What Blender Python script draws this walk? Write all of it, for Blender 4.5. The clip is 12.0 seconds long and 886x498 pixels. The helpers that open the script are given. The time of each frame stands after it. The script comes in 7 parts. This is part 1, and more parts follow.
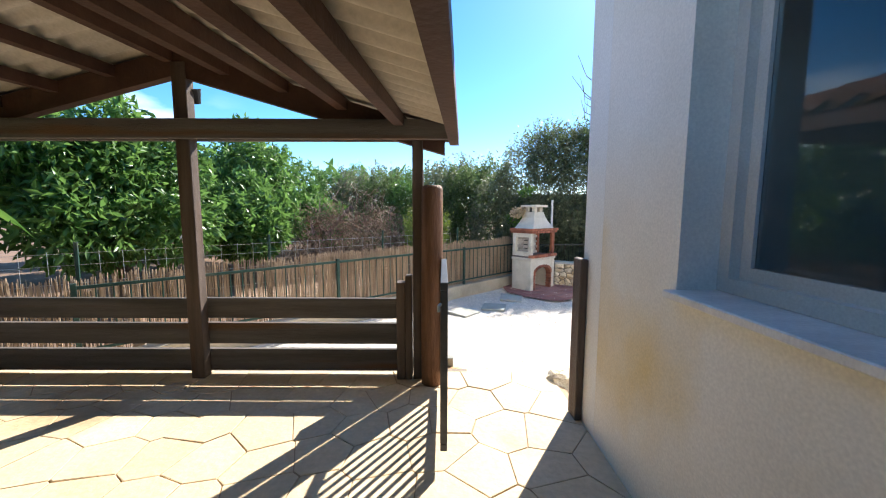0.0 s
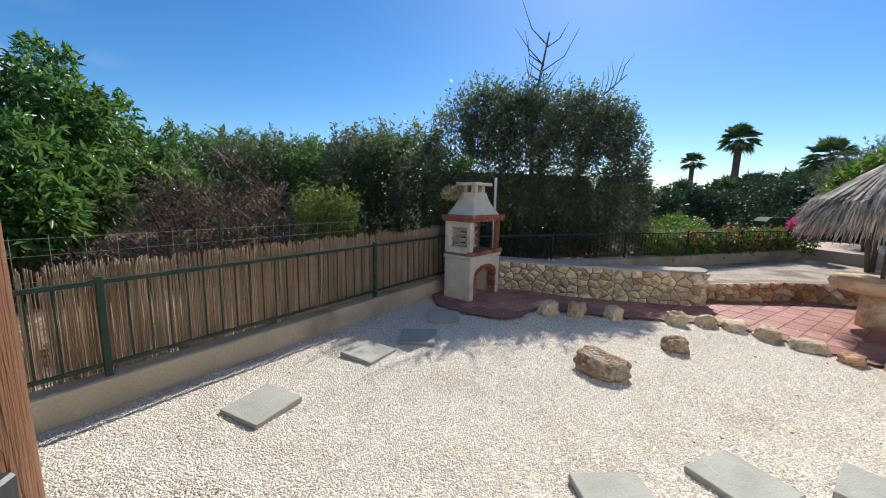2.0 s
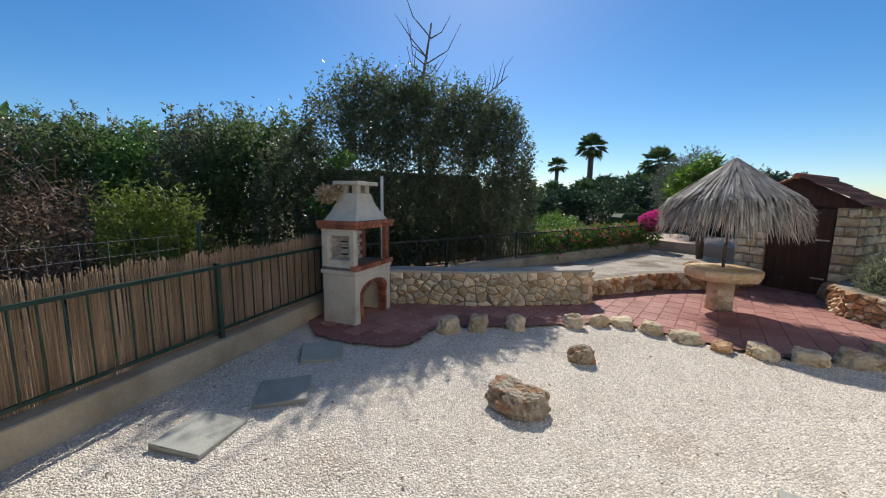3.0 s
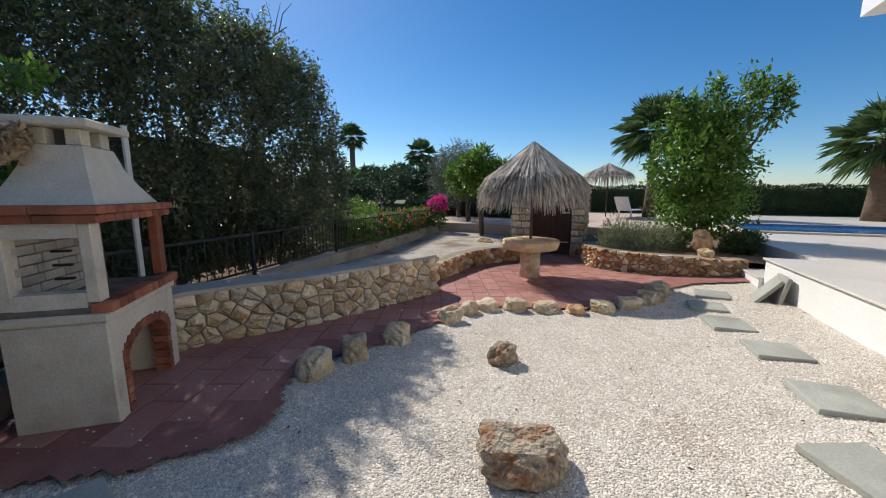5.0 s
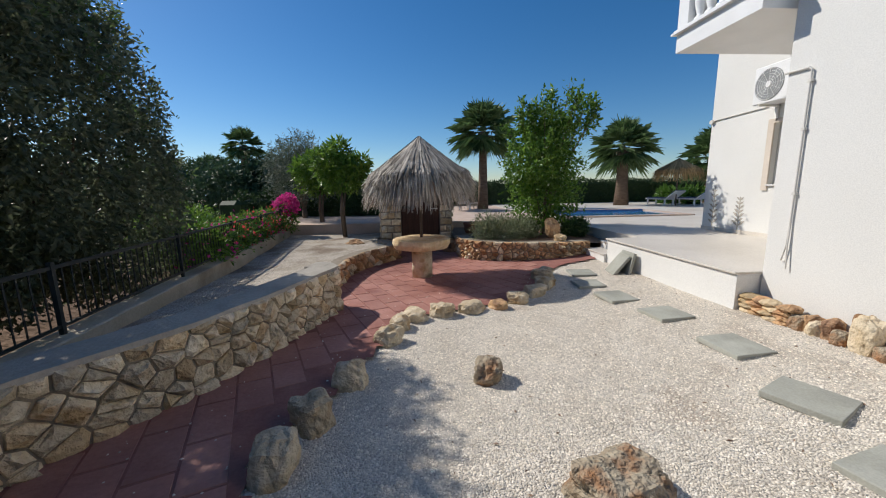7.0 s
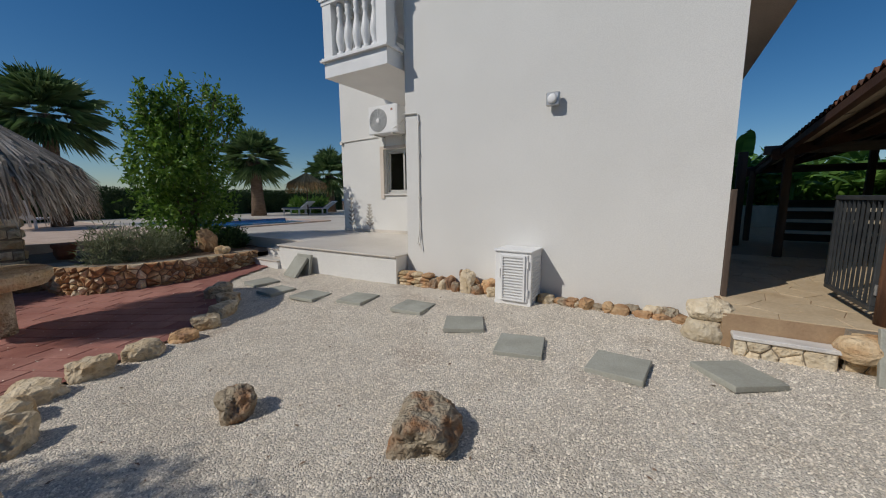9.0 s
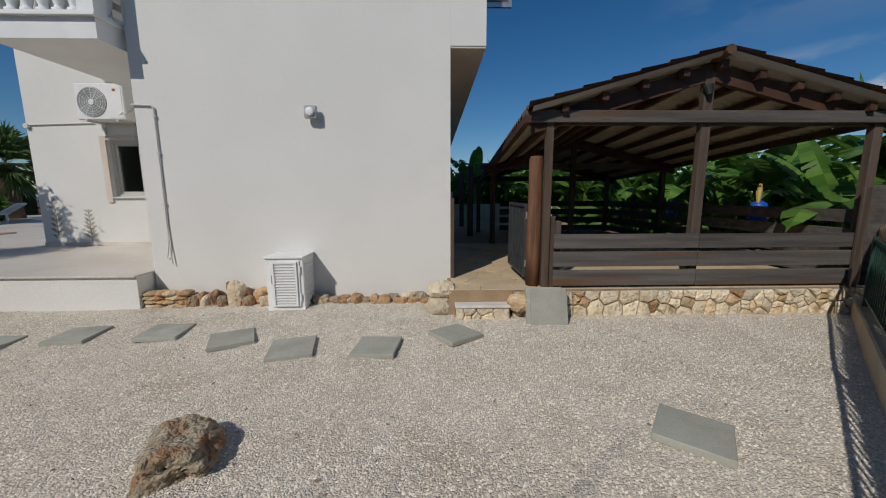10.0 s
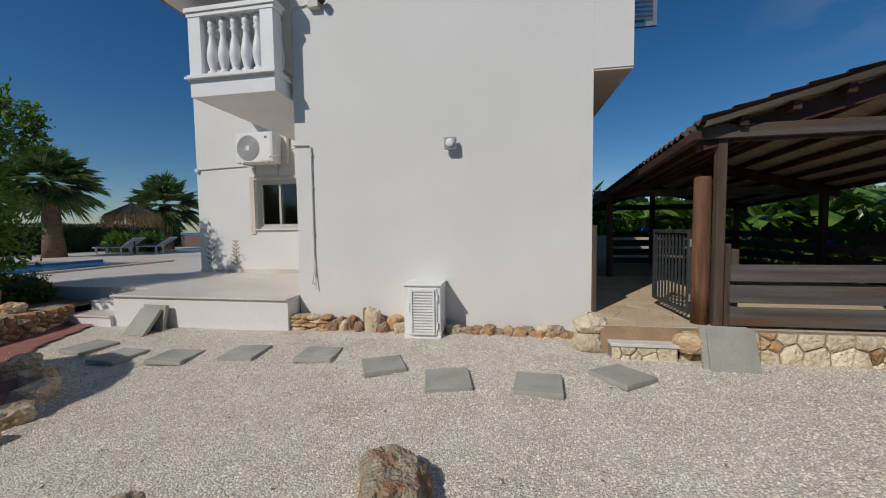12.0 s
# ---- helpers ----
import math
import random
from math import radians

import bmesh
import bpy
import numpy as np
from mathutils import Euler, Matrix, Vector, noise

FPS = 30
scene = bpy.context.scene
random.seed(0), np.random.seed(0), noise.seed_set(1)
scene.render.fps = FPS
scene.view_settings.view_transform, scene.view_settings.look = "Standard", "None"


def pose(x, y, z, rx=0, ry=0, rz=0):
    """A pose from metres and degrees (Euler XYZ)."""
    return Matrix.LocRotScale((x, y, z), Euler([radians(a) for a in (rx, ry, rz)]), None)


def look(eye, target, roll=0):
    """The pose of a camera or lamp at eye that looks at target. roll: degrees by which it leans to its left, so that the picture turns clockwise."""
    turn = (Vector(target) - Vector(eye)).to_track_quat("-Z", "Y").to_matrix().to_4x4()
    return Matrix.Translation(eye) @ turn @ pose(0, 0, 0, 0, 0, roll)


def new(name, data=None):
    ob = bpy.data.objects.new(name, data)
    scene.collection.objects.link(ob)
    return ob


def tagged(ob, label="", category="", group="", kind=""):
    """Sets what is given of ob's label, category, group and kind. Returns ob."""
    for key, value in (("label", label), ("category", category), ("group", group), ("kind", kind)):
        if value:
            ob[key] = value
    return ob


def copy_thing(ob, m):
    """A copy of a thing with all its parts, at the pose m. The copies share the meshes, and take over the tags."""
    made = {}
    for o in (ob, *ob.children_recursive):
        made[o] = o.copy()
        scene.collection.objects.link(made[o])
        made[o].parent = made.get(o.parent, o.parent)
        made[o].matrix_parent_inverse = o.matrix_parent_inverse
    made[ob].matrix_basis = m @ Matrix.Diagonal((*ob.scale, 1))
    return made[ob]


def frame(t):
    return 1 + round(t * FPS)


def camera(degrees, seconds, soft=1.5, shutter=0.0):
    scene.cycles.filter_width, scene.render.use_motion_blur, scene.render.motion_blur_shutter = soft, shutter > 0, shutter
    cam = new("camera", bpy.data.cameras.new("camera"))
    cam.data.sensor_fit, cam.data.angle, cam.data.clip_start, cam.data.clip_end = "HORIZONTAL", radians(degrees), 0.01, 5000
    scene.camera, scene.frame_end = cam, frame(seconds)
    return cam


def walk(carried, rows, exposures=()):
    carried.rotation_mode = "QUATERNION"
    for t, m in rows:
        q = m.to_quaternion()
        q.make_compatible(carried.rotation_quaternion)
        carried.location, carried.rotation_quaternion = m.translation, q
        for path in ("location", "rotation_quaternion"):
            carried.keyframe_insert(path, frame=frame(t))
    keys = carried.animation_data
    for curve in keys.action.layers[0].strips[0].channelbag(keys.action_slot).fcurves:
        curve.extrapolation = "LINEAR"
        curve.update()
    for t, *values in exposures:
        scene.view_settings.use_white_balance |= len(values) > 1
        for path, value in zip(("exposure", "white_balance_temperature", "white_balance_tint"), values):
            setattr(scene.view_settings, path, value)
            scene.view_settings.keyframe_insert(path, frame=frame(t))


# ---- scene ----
cam = camera(101.8, 12.0, soft=1.1)
PATH = [
    (0, (-0.253, -0.349, 1.491), (-0.253, 1.641, 1.287), 0.2),
    (0.5, (-0.122, 0.27, 1.522), (-0.135, 2.257, 1.29), 0.5),
    (1, (-0.012, 1.01, 1.507), (0.0, 2.995, 1.255), 0.9),
    (1.5, (0.03, 1.622, 1.425), (0.197, 3.597, 1.159), 1.3),
    (2, (0.164, 2.214, 1.411), (0.555, 4.154, 1.124), 1.3),
    (2.5, (0.349, 2.708, 1.414), (0.959, 4.592, 1.133), 1.0),
    (3, (0.524, 3.113, 1.426), (1.474, 4.852, 1.154), 0.8),
    (3.2, (0.568, 3.263, 1.412), (1.66, 4.916, 1.136), 0.9),
    (4.8, (0.641, 4.869, 1.214), (2.4, 5.777, 0.928), -0.4),
    (5, (0.625, 5.062, 1.184), (2.435, 5.858, 0.882), 0.1),
    (5.5, (0.673, 5.491, 1.149), (2.581, 6.007, 0.844), -0.2),
    (6, (0.751, 5.876, 1.173), (2.701, 6.198, 0.869), -0.8),
    (6.5, (0.759, 6.199, 1.223), (2.731, 6.301, 0.908), -1.0),
    (6.7, (0.822, 6.28, 1.237), (2.796, 6.295, 0.916), -1.1),
    (8.3, (1.593, 6.962, 1.086), (3.261, 5.901, 0.781), 0.0),
    (8.5, (1.601, 6.952, 1.096), (3.127, 5.692, 0.807), -0.4),
    (9, (1.374, 7.151, 1.099), (2.398, 5.457, 0.816), -0.3),
    (9.5, (1.134, 7.351, 1.213), (1.511, 5.412, 0.9), -0.3),
    (10, (0.994, 7.457, 1.226), (0.944, 5.48, 0.926), -0.2),
    (10.5, (1.006, 7.52, 1.239), (0.702, 5.561, 0.979), -0.2),
    (11, (1.227, 7.453, 1.205), (0.878, 5.493, 1.009), -0.2),
    (11.5, (1.551, 7.345, 1.157), (1.37, 5.359, 0.998), -0.4),
    (12, (1.914, 7.334, 1.145), (2.252, 5.366, 1.034), -0.7),
]
EXPOSURES = [(0, 1.88), (0.5, 1.74), (1.0, 1.52), (1.5, 1.12), (2.0, 0.72), (2.5, 0.52), (3.2, 0.48), (5.0, 0.45), (6.7, 0.28), (8.3, -0.2), (9.0, -0.45), (10.0, -0.45), (11.0, -0.3), (12, -0.38)]
walk(cam, [(t, look(eye, target, roll)) for t, eye, target, roll in PATH], EXPOSURES)

# ---- light ----
SUN = Vector((0.40, 0.605, 0.615)).normalized()
world = bpy.data.worlds.new("sky")
scene.world = world
world.use_nodes = True
wn, wl = world.node_tree.nodes, world.node_tree.links
sky = wn.new("ShaderNodeTexSky")
sky.sky_type, sky.sun_disc = "NISHITA", False
sky.sun_elevation = math.asin(SUN.z)
sky.sun_rotation = math.atan2(SUN.x, SUN.y)
sky.air_density, sky.dust_density, sky.ozone_density = 1.0, 0.35, 4.2
sky.altitude = 600
wc = wn.new("ShaderNodeTexCoord")
wmap = wn.new("ShaderNodeMapping")
wmap.inputs["Scale"].default_value = (1, 1, 2.6)
wnoise = wn.new("ShaderNodeTexNoise")
wnoise.inputs["Scale"].default_value, wnoise.inputs["Detail"].default_value = 4.2, 7
wramp = wn.new("ShaderNodeValToRGB")
wramp.color_ramp.elements[0].position, wramp.color_ramp.elements[1].position = 0.50, 0.60
wsep = wn.new("ShaderNodeSeparateXYZ")
wband = wn.new("ShaderNodeValToRGB")
for p, v in ((0.0, 0.0), (0.03, 1.0), (0.17, 0.9), (0.27, 0.0)):
    e = wband.color_ramp.elements.new(p)
    e.color = (v, v, v, 1)
wband.color_ramp.elements.remove(wband.color_ramp.elements[0])
wside = wn.new("ShaderNodeMapRange")
wside.inputs["From Min"].default_value, wside.inputs["From Max"].default_value = -0.45, -0.7
wmul = wn.new("ShaderNodeMath")
wmul.operation = "MULTIPLY"
wmul2 = wn.new("ShaderNodeMath")
wmul2.operation = "MULTIPLY"
wmix = wn.new("ShaderNodeMix")
wmix.data_type = "RGBA"
wmix.inputs["B"].default_value = (8.5, 8.8, 9.2, 1)
wl.new(wc.outputs["Generated"], wmap.inputs["Vector"])
wl.new(wmap.outputs["Vector"], wnoise.inputs["Vector"])
wl.new(wnoise.outputs["Fac"], wramp.inputs["Fac"])
wl.new(wc.outputs["Generated"], wsep.inputs["Vector"])
wl.new(wsep.outputs["Z"], wband.inputs["Fac"])
wl.new(wsep.outputs["X"], wside.inputs["Value"])
wl.new(wramp.outputs["Color"], wmul.inputs[0])
wl.new(wband.outputs["Color"], wmul.inputs[1])
wl.new(wmul.outputs[0], wmul2.inputs[0])
wl.new(wside.outputs["Result"], wmul2.inputs[1])
wl.new(wmul2.outputs[0], wmix.inputs["Factor"])
whsv = wn.new("ShaderNodeHueSaturation")
whsv.inputs["Saturation"].default_value = 1.28
wl.new(sky.outputs["Color"], whsv.inputs["Color"])
wl.new(whsv.outputs["Color"], wmix.inputs["A"])
wl.new(wmix.outputs["Result"], wn["Background"].inputs["Color"])
wn["Background"].inputs["Strength"].default_value = 0.083
sun = new("sun", bpy.data.lights.new("sun", "SUN"))
sun.data.energy, sun.data.angle, sun.data.color = 3.6, radians(0.53), (1.0, 0.945, 0.865)
sun.matrix_world = look(SUN * 30, (0, 0, 0))

# ---- materials ----
def material(name, c1, c2, scale=6.0, rough=0.8, bump=0.3, fine=60.0, c3=None, metal=0.0, spec=0.3, vary=0.0,
             stretch=(1, 1, 1), island=0.0, depth=0.01, c3at=0.62, voronoi=False):
    """A surface with broad patches from c1 to c2, stains of c3, fine grain and relief, at world size."""
    m = bpy.data.materials.new(name)
    m.use_nodes = True
    n, l = m.node_tree.nodes, m.node_tree.links
    b = n["Principled BSDF"]
    geo = n.new("ShaderNodeNewGeometry")
    mp = n.new("ShaderNodeMapping")
    mp.inputs["Scale"].default_value = stretch
    l.new(geo.outputs["Position"], mp.inputs["Vector"])
    big, small = n.new("ShaderNodeTexNoise"), n.new("ShaderNodeTexNoise")
    big.inputs["Scale"].default_value, big.inputs["Detail"].default_value = scale, 4
    small.inputs["Scale"].default_value, small.inputs["Detail"].default_value = fine, 3
    l.new(mp.outputs["Vector"], big.inputs["Vector"])
    l.new(mp.outputs["Vector"], small.inputs["Vector"])
    mix = n.new("ShaderNodeMix")
    mix.data_type = "RGBA"
    mix.inputs["A"].default_value, mix.inputs["B"].default_value = (*c1, 1), (*c2, 1)
    ramp = n.new("ShaderNodeMapRange")
    ramp.inputs["From Min"].default_value, ramp.inputs["From Max"].default_value = 0.33, 0.67
    l.new(big.outputs["Fac"], ramp.inputs["Value"])
    l.new(ramp.outputs["Result"], mix.inputs["Factor"])
    last = mix.outputs["Result"]
    if c3:
        stain = n.new("ShaderNodeTexNoise")
        stain.inputs["Scale"].default_value, stain.inputs["Detail"].default_value = scale * 0.45, 6
        l.new(mp.outputs["Vector"], stain.inputs["Vector"])
        sr = n.new("ShaderNodeMapRange")
        sr.inputs["From Min"].default_value, sr.inputs["From Max"].default_value = c3at - 0.06, c3at + 0.08
        l.new(stain.outputs["Fac"], sr.inputs["Value"])
        m3 = n.new("ShaderNodeMix")
        m3.data_type = "RGBA"
        m3.inputs["B"].default_value = (*c3, 1)
        l.new(sr.outputs["Result"], m3.inputs["Factor"])
        l.new(last, m3.inputs["A"])
        last = m3.outputs["Result"]
    hsv = n.new("ShaderNodeHueSaturation")
    l.new(last, hsv.inputs["Color"])
    val = n.new("ShaderNodeMapRange")
    val.inputs["To Min"].default_value, val.inputs["To Max"].default_value = 0.8, 1.2
    l.new(small.outputs["Fac"], val.inputs["Value"])
    out = val.outputs["Result"]
    for amount, node, socket in ((vary, "ShaderNodeObjectInfo", "Random"), (island, "ShaderNodeNewGeometry", "Random Per Island")):
        if amount:
            info = n.new(node)
            r = n.new("ShaderNodeMapRange")
            r.inputs["To Min"].default_value, r.inputs["To Max"].default_value = 1 - amount, 1 + amount
            l.new(info.outputs[socket], r.inputs["Value"])
            mul = n.new("ShaderNodeMath")
            mul.operation = "MULTIPLY"
            l.new(out, mul.inputs[0])
            l.new(r.outputs["Result"], mul.inputs[1])
            out = mul.outputs[0]
    l.new(out, hsv.inputs["Value"])
    l.new(hsv.outputs["Color"], b.inputs["Base Color"])
    b.inputs["Roughness"].default_value, b.inputs["Metallic"].default_value = rough, metal
    b.inputs["Specular IOR Level"].default_value = spec
    bp = n.new("ShaderNodeBump")
    bp.inputs["Strength"].default_value, bp.inputs["Distance"].default_value = bump, depth
    if voronoi:
        v = n.new("ShaderNodeTexVoronoi")
        v.inputs["Scale"].default_value = voronoi
        l.new(geo.outputs["Position"], v.inputs["Vector"])
        l.new(v.outputs["Distance"], bp.inputs["Height"])
        bp.invert = True
        vb = n.new("ShaderNodeSeparateColor")
        l.new(v.outputs["Color"], vb.inputs["Color"])
        vr = n.new("ShaderNodeMapRange")
        vr.inputs["To Min"].default_value, vr.inputs["To Max"].default_value = 0.74, 1.2
        l.new(vb.outputs["Red"], vr.inputs["Value"])
        vm = n.new("ShaderNodeMath")
        vm.operation = "MULTIPLY"
        l.new(out, vm.inputs[0])
        l.new(vr.outputs["Result"], vm.inputs[1])
        l.new(vm.outputs[0], hsv.inputs["Value"])
    else:
        l.new(small.outputs["Fac"], bp.inputs["Height"])
    l.new(bp.outputs["Normal"], b.inputs["Normal"])
    return m


def leafy(name, c1, c2, rough=0.5, through_light=0.52, hue=0.03):
    """Leaves: colour from leaf to leaf, a soft shine, and light passing through."""
    m = bpy.data.materials.new(name)
    m.use_nodes = True
    n, l = m.node_tree.nodes, m.node_tree.links
    b = n["Principled BSDF"]
    geo = n.new("ShaderNodeNewGeometry")
    mix = n.new("ShaderNodeMix")
    mix.data_type = "RGBA"
    mix.inputs["A"].default_value, mix.inputs["B"].default_value = (*c1, 1), (*c2, 1)
    l.new(geo.outputs["Random Per Island"], mix.inputs["Factor"])
    big = n.new("ShaderNodeTexNoise")
    big.inputs["Scale"].default_value = 1.7
    l.new(geo.outputs["Position"], big.inputs["Vector"])
    r = n.new("ShaderNodeMapRange")
    r.inputs["To Min"].default_value, r.inputs["To Max"].default_value = 0.5, 1.5
    l.new(big.outputs["Fac"], r.inputs["Value"])
    hsv = n.new("ShaderNodeHueSaturation")
    l.new(r.outputs["Result"], hsv.inputs["Value"])
    l.new(mix.outputs["Result"], hsv.inputs["Color"])
    l.new(hsv.outputs["Color"], b.inputs["Base Color"])
    b.inputs["Roughness"].default_value, b.inputs["Specular IOR Level"].default_value = rough, 0.4
    tr = n.new("ShaderNodeBsdfTranslucent")
    l.new(hsv.outputs["Color"], tr.inputs["Color"])
    ms = n.new("ShaderNodeMixShader")
    ms.inputs["Fac"].default_value = through_light
    l.new(b.outputs["BSDF"], ms.inputs[1])
    l.new(tr.outputs["BSDF"], ms.inputs[2])
    l.new(ms.outputs["Shader"], n["Material Output"].inputs["Surface"])
    return m


def glass(name, tint, rough=0.02):
    m = bpy.data.materials.new(name)
    m.use_nodes = True
    b = m.node_tree.nodes["Principled BSDF"]
    b.inputs["Base Color"].default_value = (*tint, 1)
    b.inputs["Roughness"].default_value, b.inputs["Transmission Weight"].default_value = rough, 1.0
    b.inputs["IOR"].default_value = 1.45
    return m


M_GRAVEL = material("gravel", (0.63, 0.56, 0.465), (0.74, 0.675, 0.58), 2.2, 0.9, 0.9, 110, (0.52, 0.43, 0.34), depth=0.014, voronoi=80, c3at=0.66)
M_PEBBLE = material("pebble", (0.65, 0.58, 0.48), (0.78, 0.715, 0.615), 9, 0.85, 0.2, 90, island=0.42)
M_DIRT = material("dirt", (0.16, 0.10, 0.065), (0.24, 0.16, 0.11), 0.9, 0.95, 0.8, 14, (0.12, 0.085, 0.06), depth=0.04)
M_BEDSOIL = material("bed_soil", (0.40, 0.345, 0.275), (0.52, 0.46, 0.385), 2.6, 0.95, 0.9, 40, (0.25, 0.195, 0.145), depth=0.015, voronoi=42, c3at=0.56)
M_PLASTER = material("white_plaster", (0.715, 0.705, 0.67), (0.765, 0.755, 0.72), 0.7, 0.85, 0.05, 85, (0.67, 0.655, 0.615), depth=0.004, c3at=0.7)
M_PLASTER_OCHRE = material("stained_plaster", (0.72, 0.68, 0.60), (0.78, 0.75, 0.69), 1.3, 0.85, 0.05, 85, (0.70, 0.55, 0.28), depth=0.004, c3at=0.66)
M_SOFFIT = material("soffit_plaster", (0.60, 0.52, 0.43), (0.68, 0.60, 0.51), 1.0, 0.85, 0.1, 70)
M_TRIM = material("white_paint", (0.78, 0.78, 0.77), (0.83, 0.83, 0.82), 3, 0.45, 0.06, 120)
M_MARBLE = material("pale_marble", (0.62, 0.60, 0.57), (0.74, 0.72, 0.69), 5, 0.35, 0.05, 60, (0.52, 0.50, 0.48), stretch=(1, 2, 1))
M_PATIO = material("patio_tile", (0.60, 0.55, 0.48), (0.68, 0.63, 0.56), 1.1, 0.4, 0.08, 40, (0.50, 0.45, 0.38))
M_POOLSIDE = material("poolside_paving", (0.50, 0.38, 0.30), (0.58, 0.46, 0.38), 2, 0.8, 0.2, 30)
M_STAMP = material("stamped_concrete", (0.54, 0.41, 0.26), (0.64, 0.51, 0.34), 1.7, 0.7, 0.35, 26, (0.40, 0.27, 0.15), vary=0.07, depth=0.012)
M_STAMPJ = material("stamped_joint", (0.34, 0.23, 0.14), (0.40, 0.28, 0.17), 5, 0.85, 0.3, 50)
M_RED = material("red_paving", (0.34, 0.15, 0.12), (0.43, 0.22, 0.18), 1.8, 0.6, 0.4, 30, (0.24, 0.095, 0.075), vary=0.08, depth=0.012)
M_REDJ = material("red_joint", (0.25, 0.105, 0.085), (0.31, 0.145, 0.12), 5, 0.8, 0.4, 40)
M_STONE = material("honey_limestone", (0.57, 0.41, 0.225), (0.67, 0.54, 0.36), 5, 0.9, 1.0, 22, (0.40, 0.24, 0.12), vary=0.25, depth=0.04, c3at=0.57)
M_STONE_PALE = material("pale_limestone", (0.64, 0.52, 0.35), (0.76, 0.67, 0.51), 9, 0.9, 1.0, 22, (0.45, 0.30, 0.15), vary=0.25, depth=0.04)
M_STONE_RUST = material("rust_limestone", (0.45, 0.25, 0.125), (0.60, 0.41, 0.23), 6, 0.9, 1.0, 22, (0.22, 0.13, 0.08), vary=0.25, depth=0.045, c3at=0.58)
M_MORTAR = material("mortar", (0.24, 0.20, 0.15), (0.34, 0.29, 0.225), 6, 0.95, 0.6, 60)
M_COPING = material("cement_coping", (0.36, 0.33, 0.28), (0.46, 0.42, 0.36), 3, 0.9, 0.5, 35, (0.27, 0.24, 0.2))
M_ROCK = material("weathered_rock", (0.31, 0.245, 0.17), (0.46, 0.40, 0.30), 11, 0.95, 1.0, 30, (0.34, 0.175, 0.085), depth=0.05, c3at=0.555)
M_BOULDER = material("border_boulder", (0.49, 0.385, 0.25), (0.62, 0.53, 0.39), 7, 0.95, 1.0, 24, (0.44, 0.28, 0.13), vary=0.2, depth=0.035)
M_SLAB = material("cement_slab", (0.33, 0.33, 0.28), (0.40, 0.40, 0.35), 4, 0.8, 0.3, 70, (0.29, 0.29, 0.25), vary=0.08)
M_KERB = material("kerb_render", (0.42, 0.36, 0.26), (0.52, 0.45, 0.34), 2.2, 0.9, 0.4, 40, (0.30, 0.25, 0.18))
M_WOOD = material("dark_stained_wood", (0.055, 0.027, 0.018), (0.09, 0.046, 0.03), 3, 0.6, 0.5, 30, (0.05, 0.026, 0.018), vary=0.15, depth=0.008)
M_WOODX = material("weathered_board", (0.072, 0.064, 0.058), (0.13, 0.117, 0.106), 2.5, 0.75, 0.6, 40, (0.13, 0.07, 0.038), stretch=(0.35, 3, 6), vary=0.2, depth=0.01, c3at=0.64)
M_WOODZ = material("weathered_post", (0.072, 0.052, 0.040), (0.125, 0.092, 0.072), 3, 0.7, 0.6, 40, (0.09, 0.05, 0.03), stretch=(5, 5, 0.35), vary=0.15, depth=0.01)
M_LOG = material("brown_log", (0.13, 0.06, 0.03), (0.22, 0.11, 0.06), 4, 0.6, 0.7, 34, (0.08, 0.04, 0.025), stretch=(5, 5, 0.4), depth=0.015)
M_DOORWOOD = material("brown_door_wood", (0.045, 0.022, 0.015), (0.075, 0.036, 0.024), 4, 0.6, 0.4, 40, stretch=(4, 4, 0.4))
M_SHEET = material("fibre_cement", (0.42, 0.38, 0.31), (0.52, 0.475, 0.395), 1.4, 0.85, 0.2, 40, (0.40, 0.34, 0.26))
M_TILE = material("clay_tile", (0.30, 0.11, 0.065), (0.42, 0.185, 0.11), 4, 0.8, 0.4, 40, (0.18, 0.08, 0.055), vary=0.2)
M_TILE_OLD = material("blackened_tile", (0.07, 0.045, 0.036), (0.15, 0.075, 0.05), 3, 0.85, 0.4, 40, (0.24, 0.10, 0.06))
M_IRON = material("dark_grey_iron", (0.045, 0.05, 0.055), (0.075, 0.08, 0.082), 8, 0.45, 0.15, 90, (0.12, 0.10, 0.08), metal=0.3, c3at=0.68)
M_GREENIRON = material("green_painted_iron", (0.013, 0.042, 0.032), (0.024, 0.062, 0.048), 6, 0.5, 0.1, 90, (0.07, 0.08, 0.06))
M_BLACKIRON = material("black_iron", (0.02, 0.025, 0.025), (0.035, 0.04, 0.04), 6, 0.5, 0.1, 90)
M_CANE = material("reed_screen", (0.33, 0.23, 0.15), (0.43, 0.32, 0.22), 5, 0.85, 0.4, 60, (0.28, 0.19, 0.11), island=0.22, stretch=(1, 1, 0.3))
M_THATCH = material("grey_palm_thatch", (0.38, 0.33, 0.27), (0.54, 0.49, 0.42), 5, 0.9, 0.3, 60, (0.22, 0.18, 0.14), island=0.5)
M_THATCH_TAN = material("tan_palm_thatch", (0.38, 0.25, 0.11), (0.50, 0.34, 0.16), 5, 0.9, 0.3, 60, island=0.35)
M_BBQ = material("barbecue_render", (0.58, 0.53, 0.43), (0.67, 0.62, 0.52), 5, 0.9, 0.6, 60, (0.44, 0.39, 0.30), depth=0.006, c3at=0.6)
M_SOOT = material("sooty_brick", (0.10, 0.085, 0.075), (0.22, 0.19, 0.165), 5, 0.9, 0.4, 50)
M_BRICK = material("red_brick", (0.28, 0.095, 0.055), (0.38, 0.15, 0.09), 7, 0.85, 0.5, 60, (0.20, 0.08, 0.05), vary=0.3)
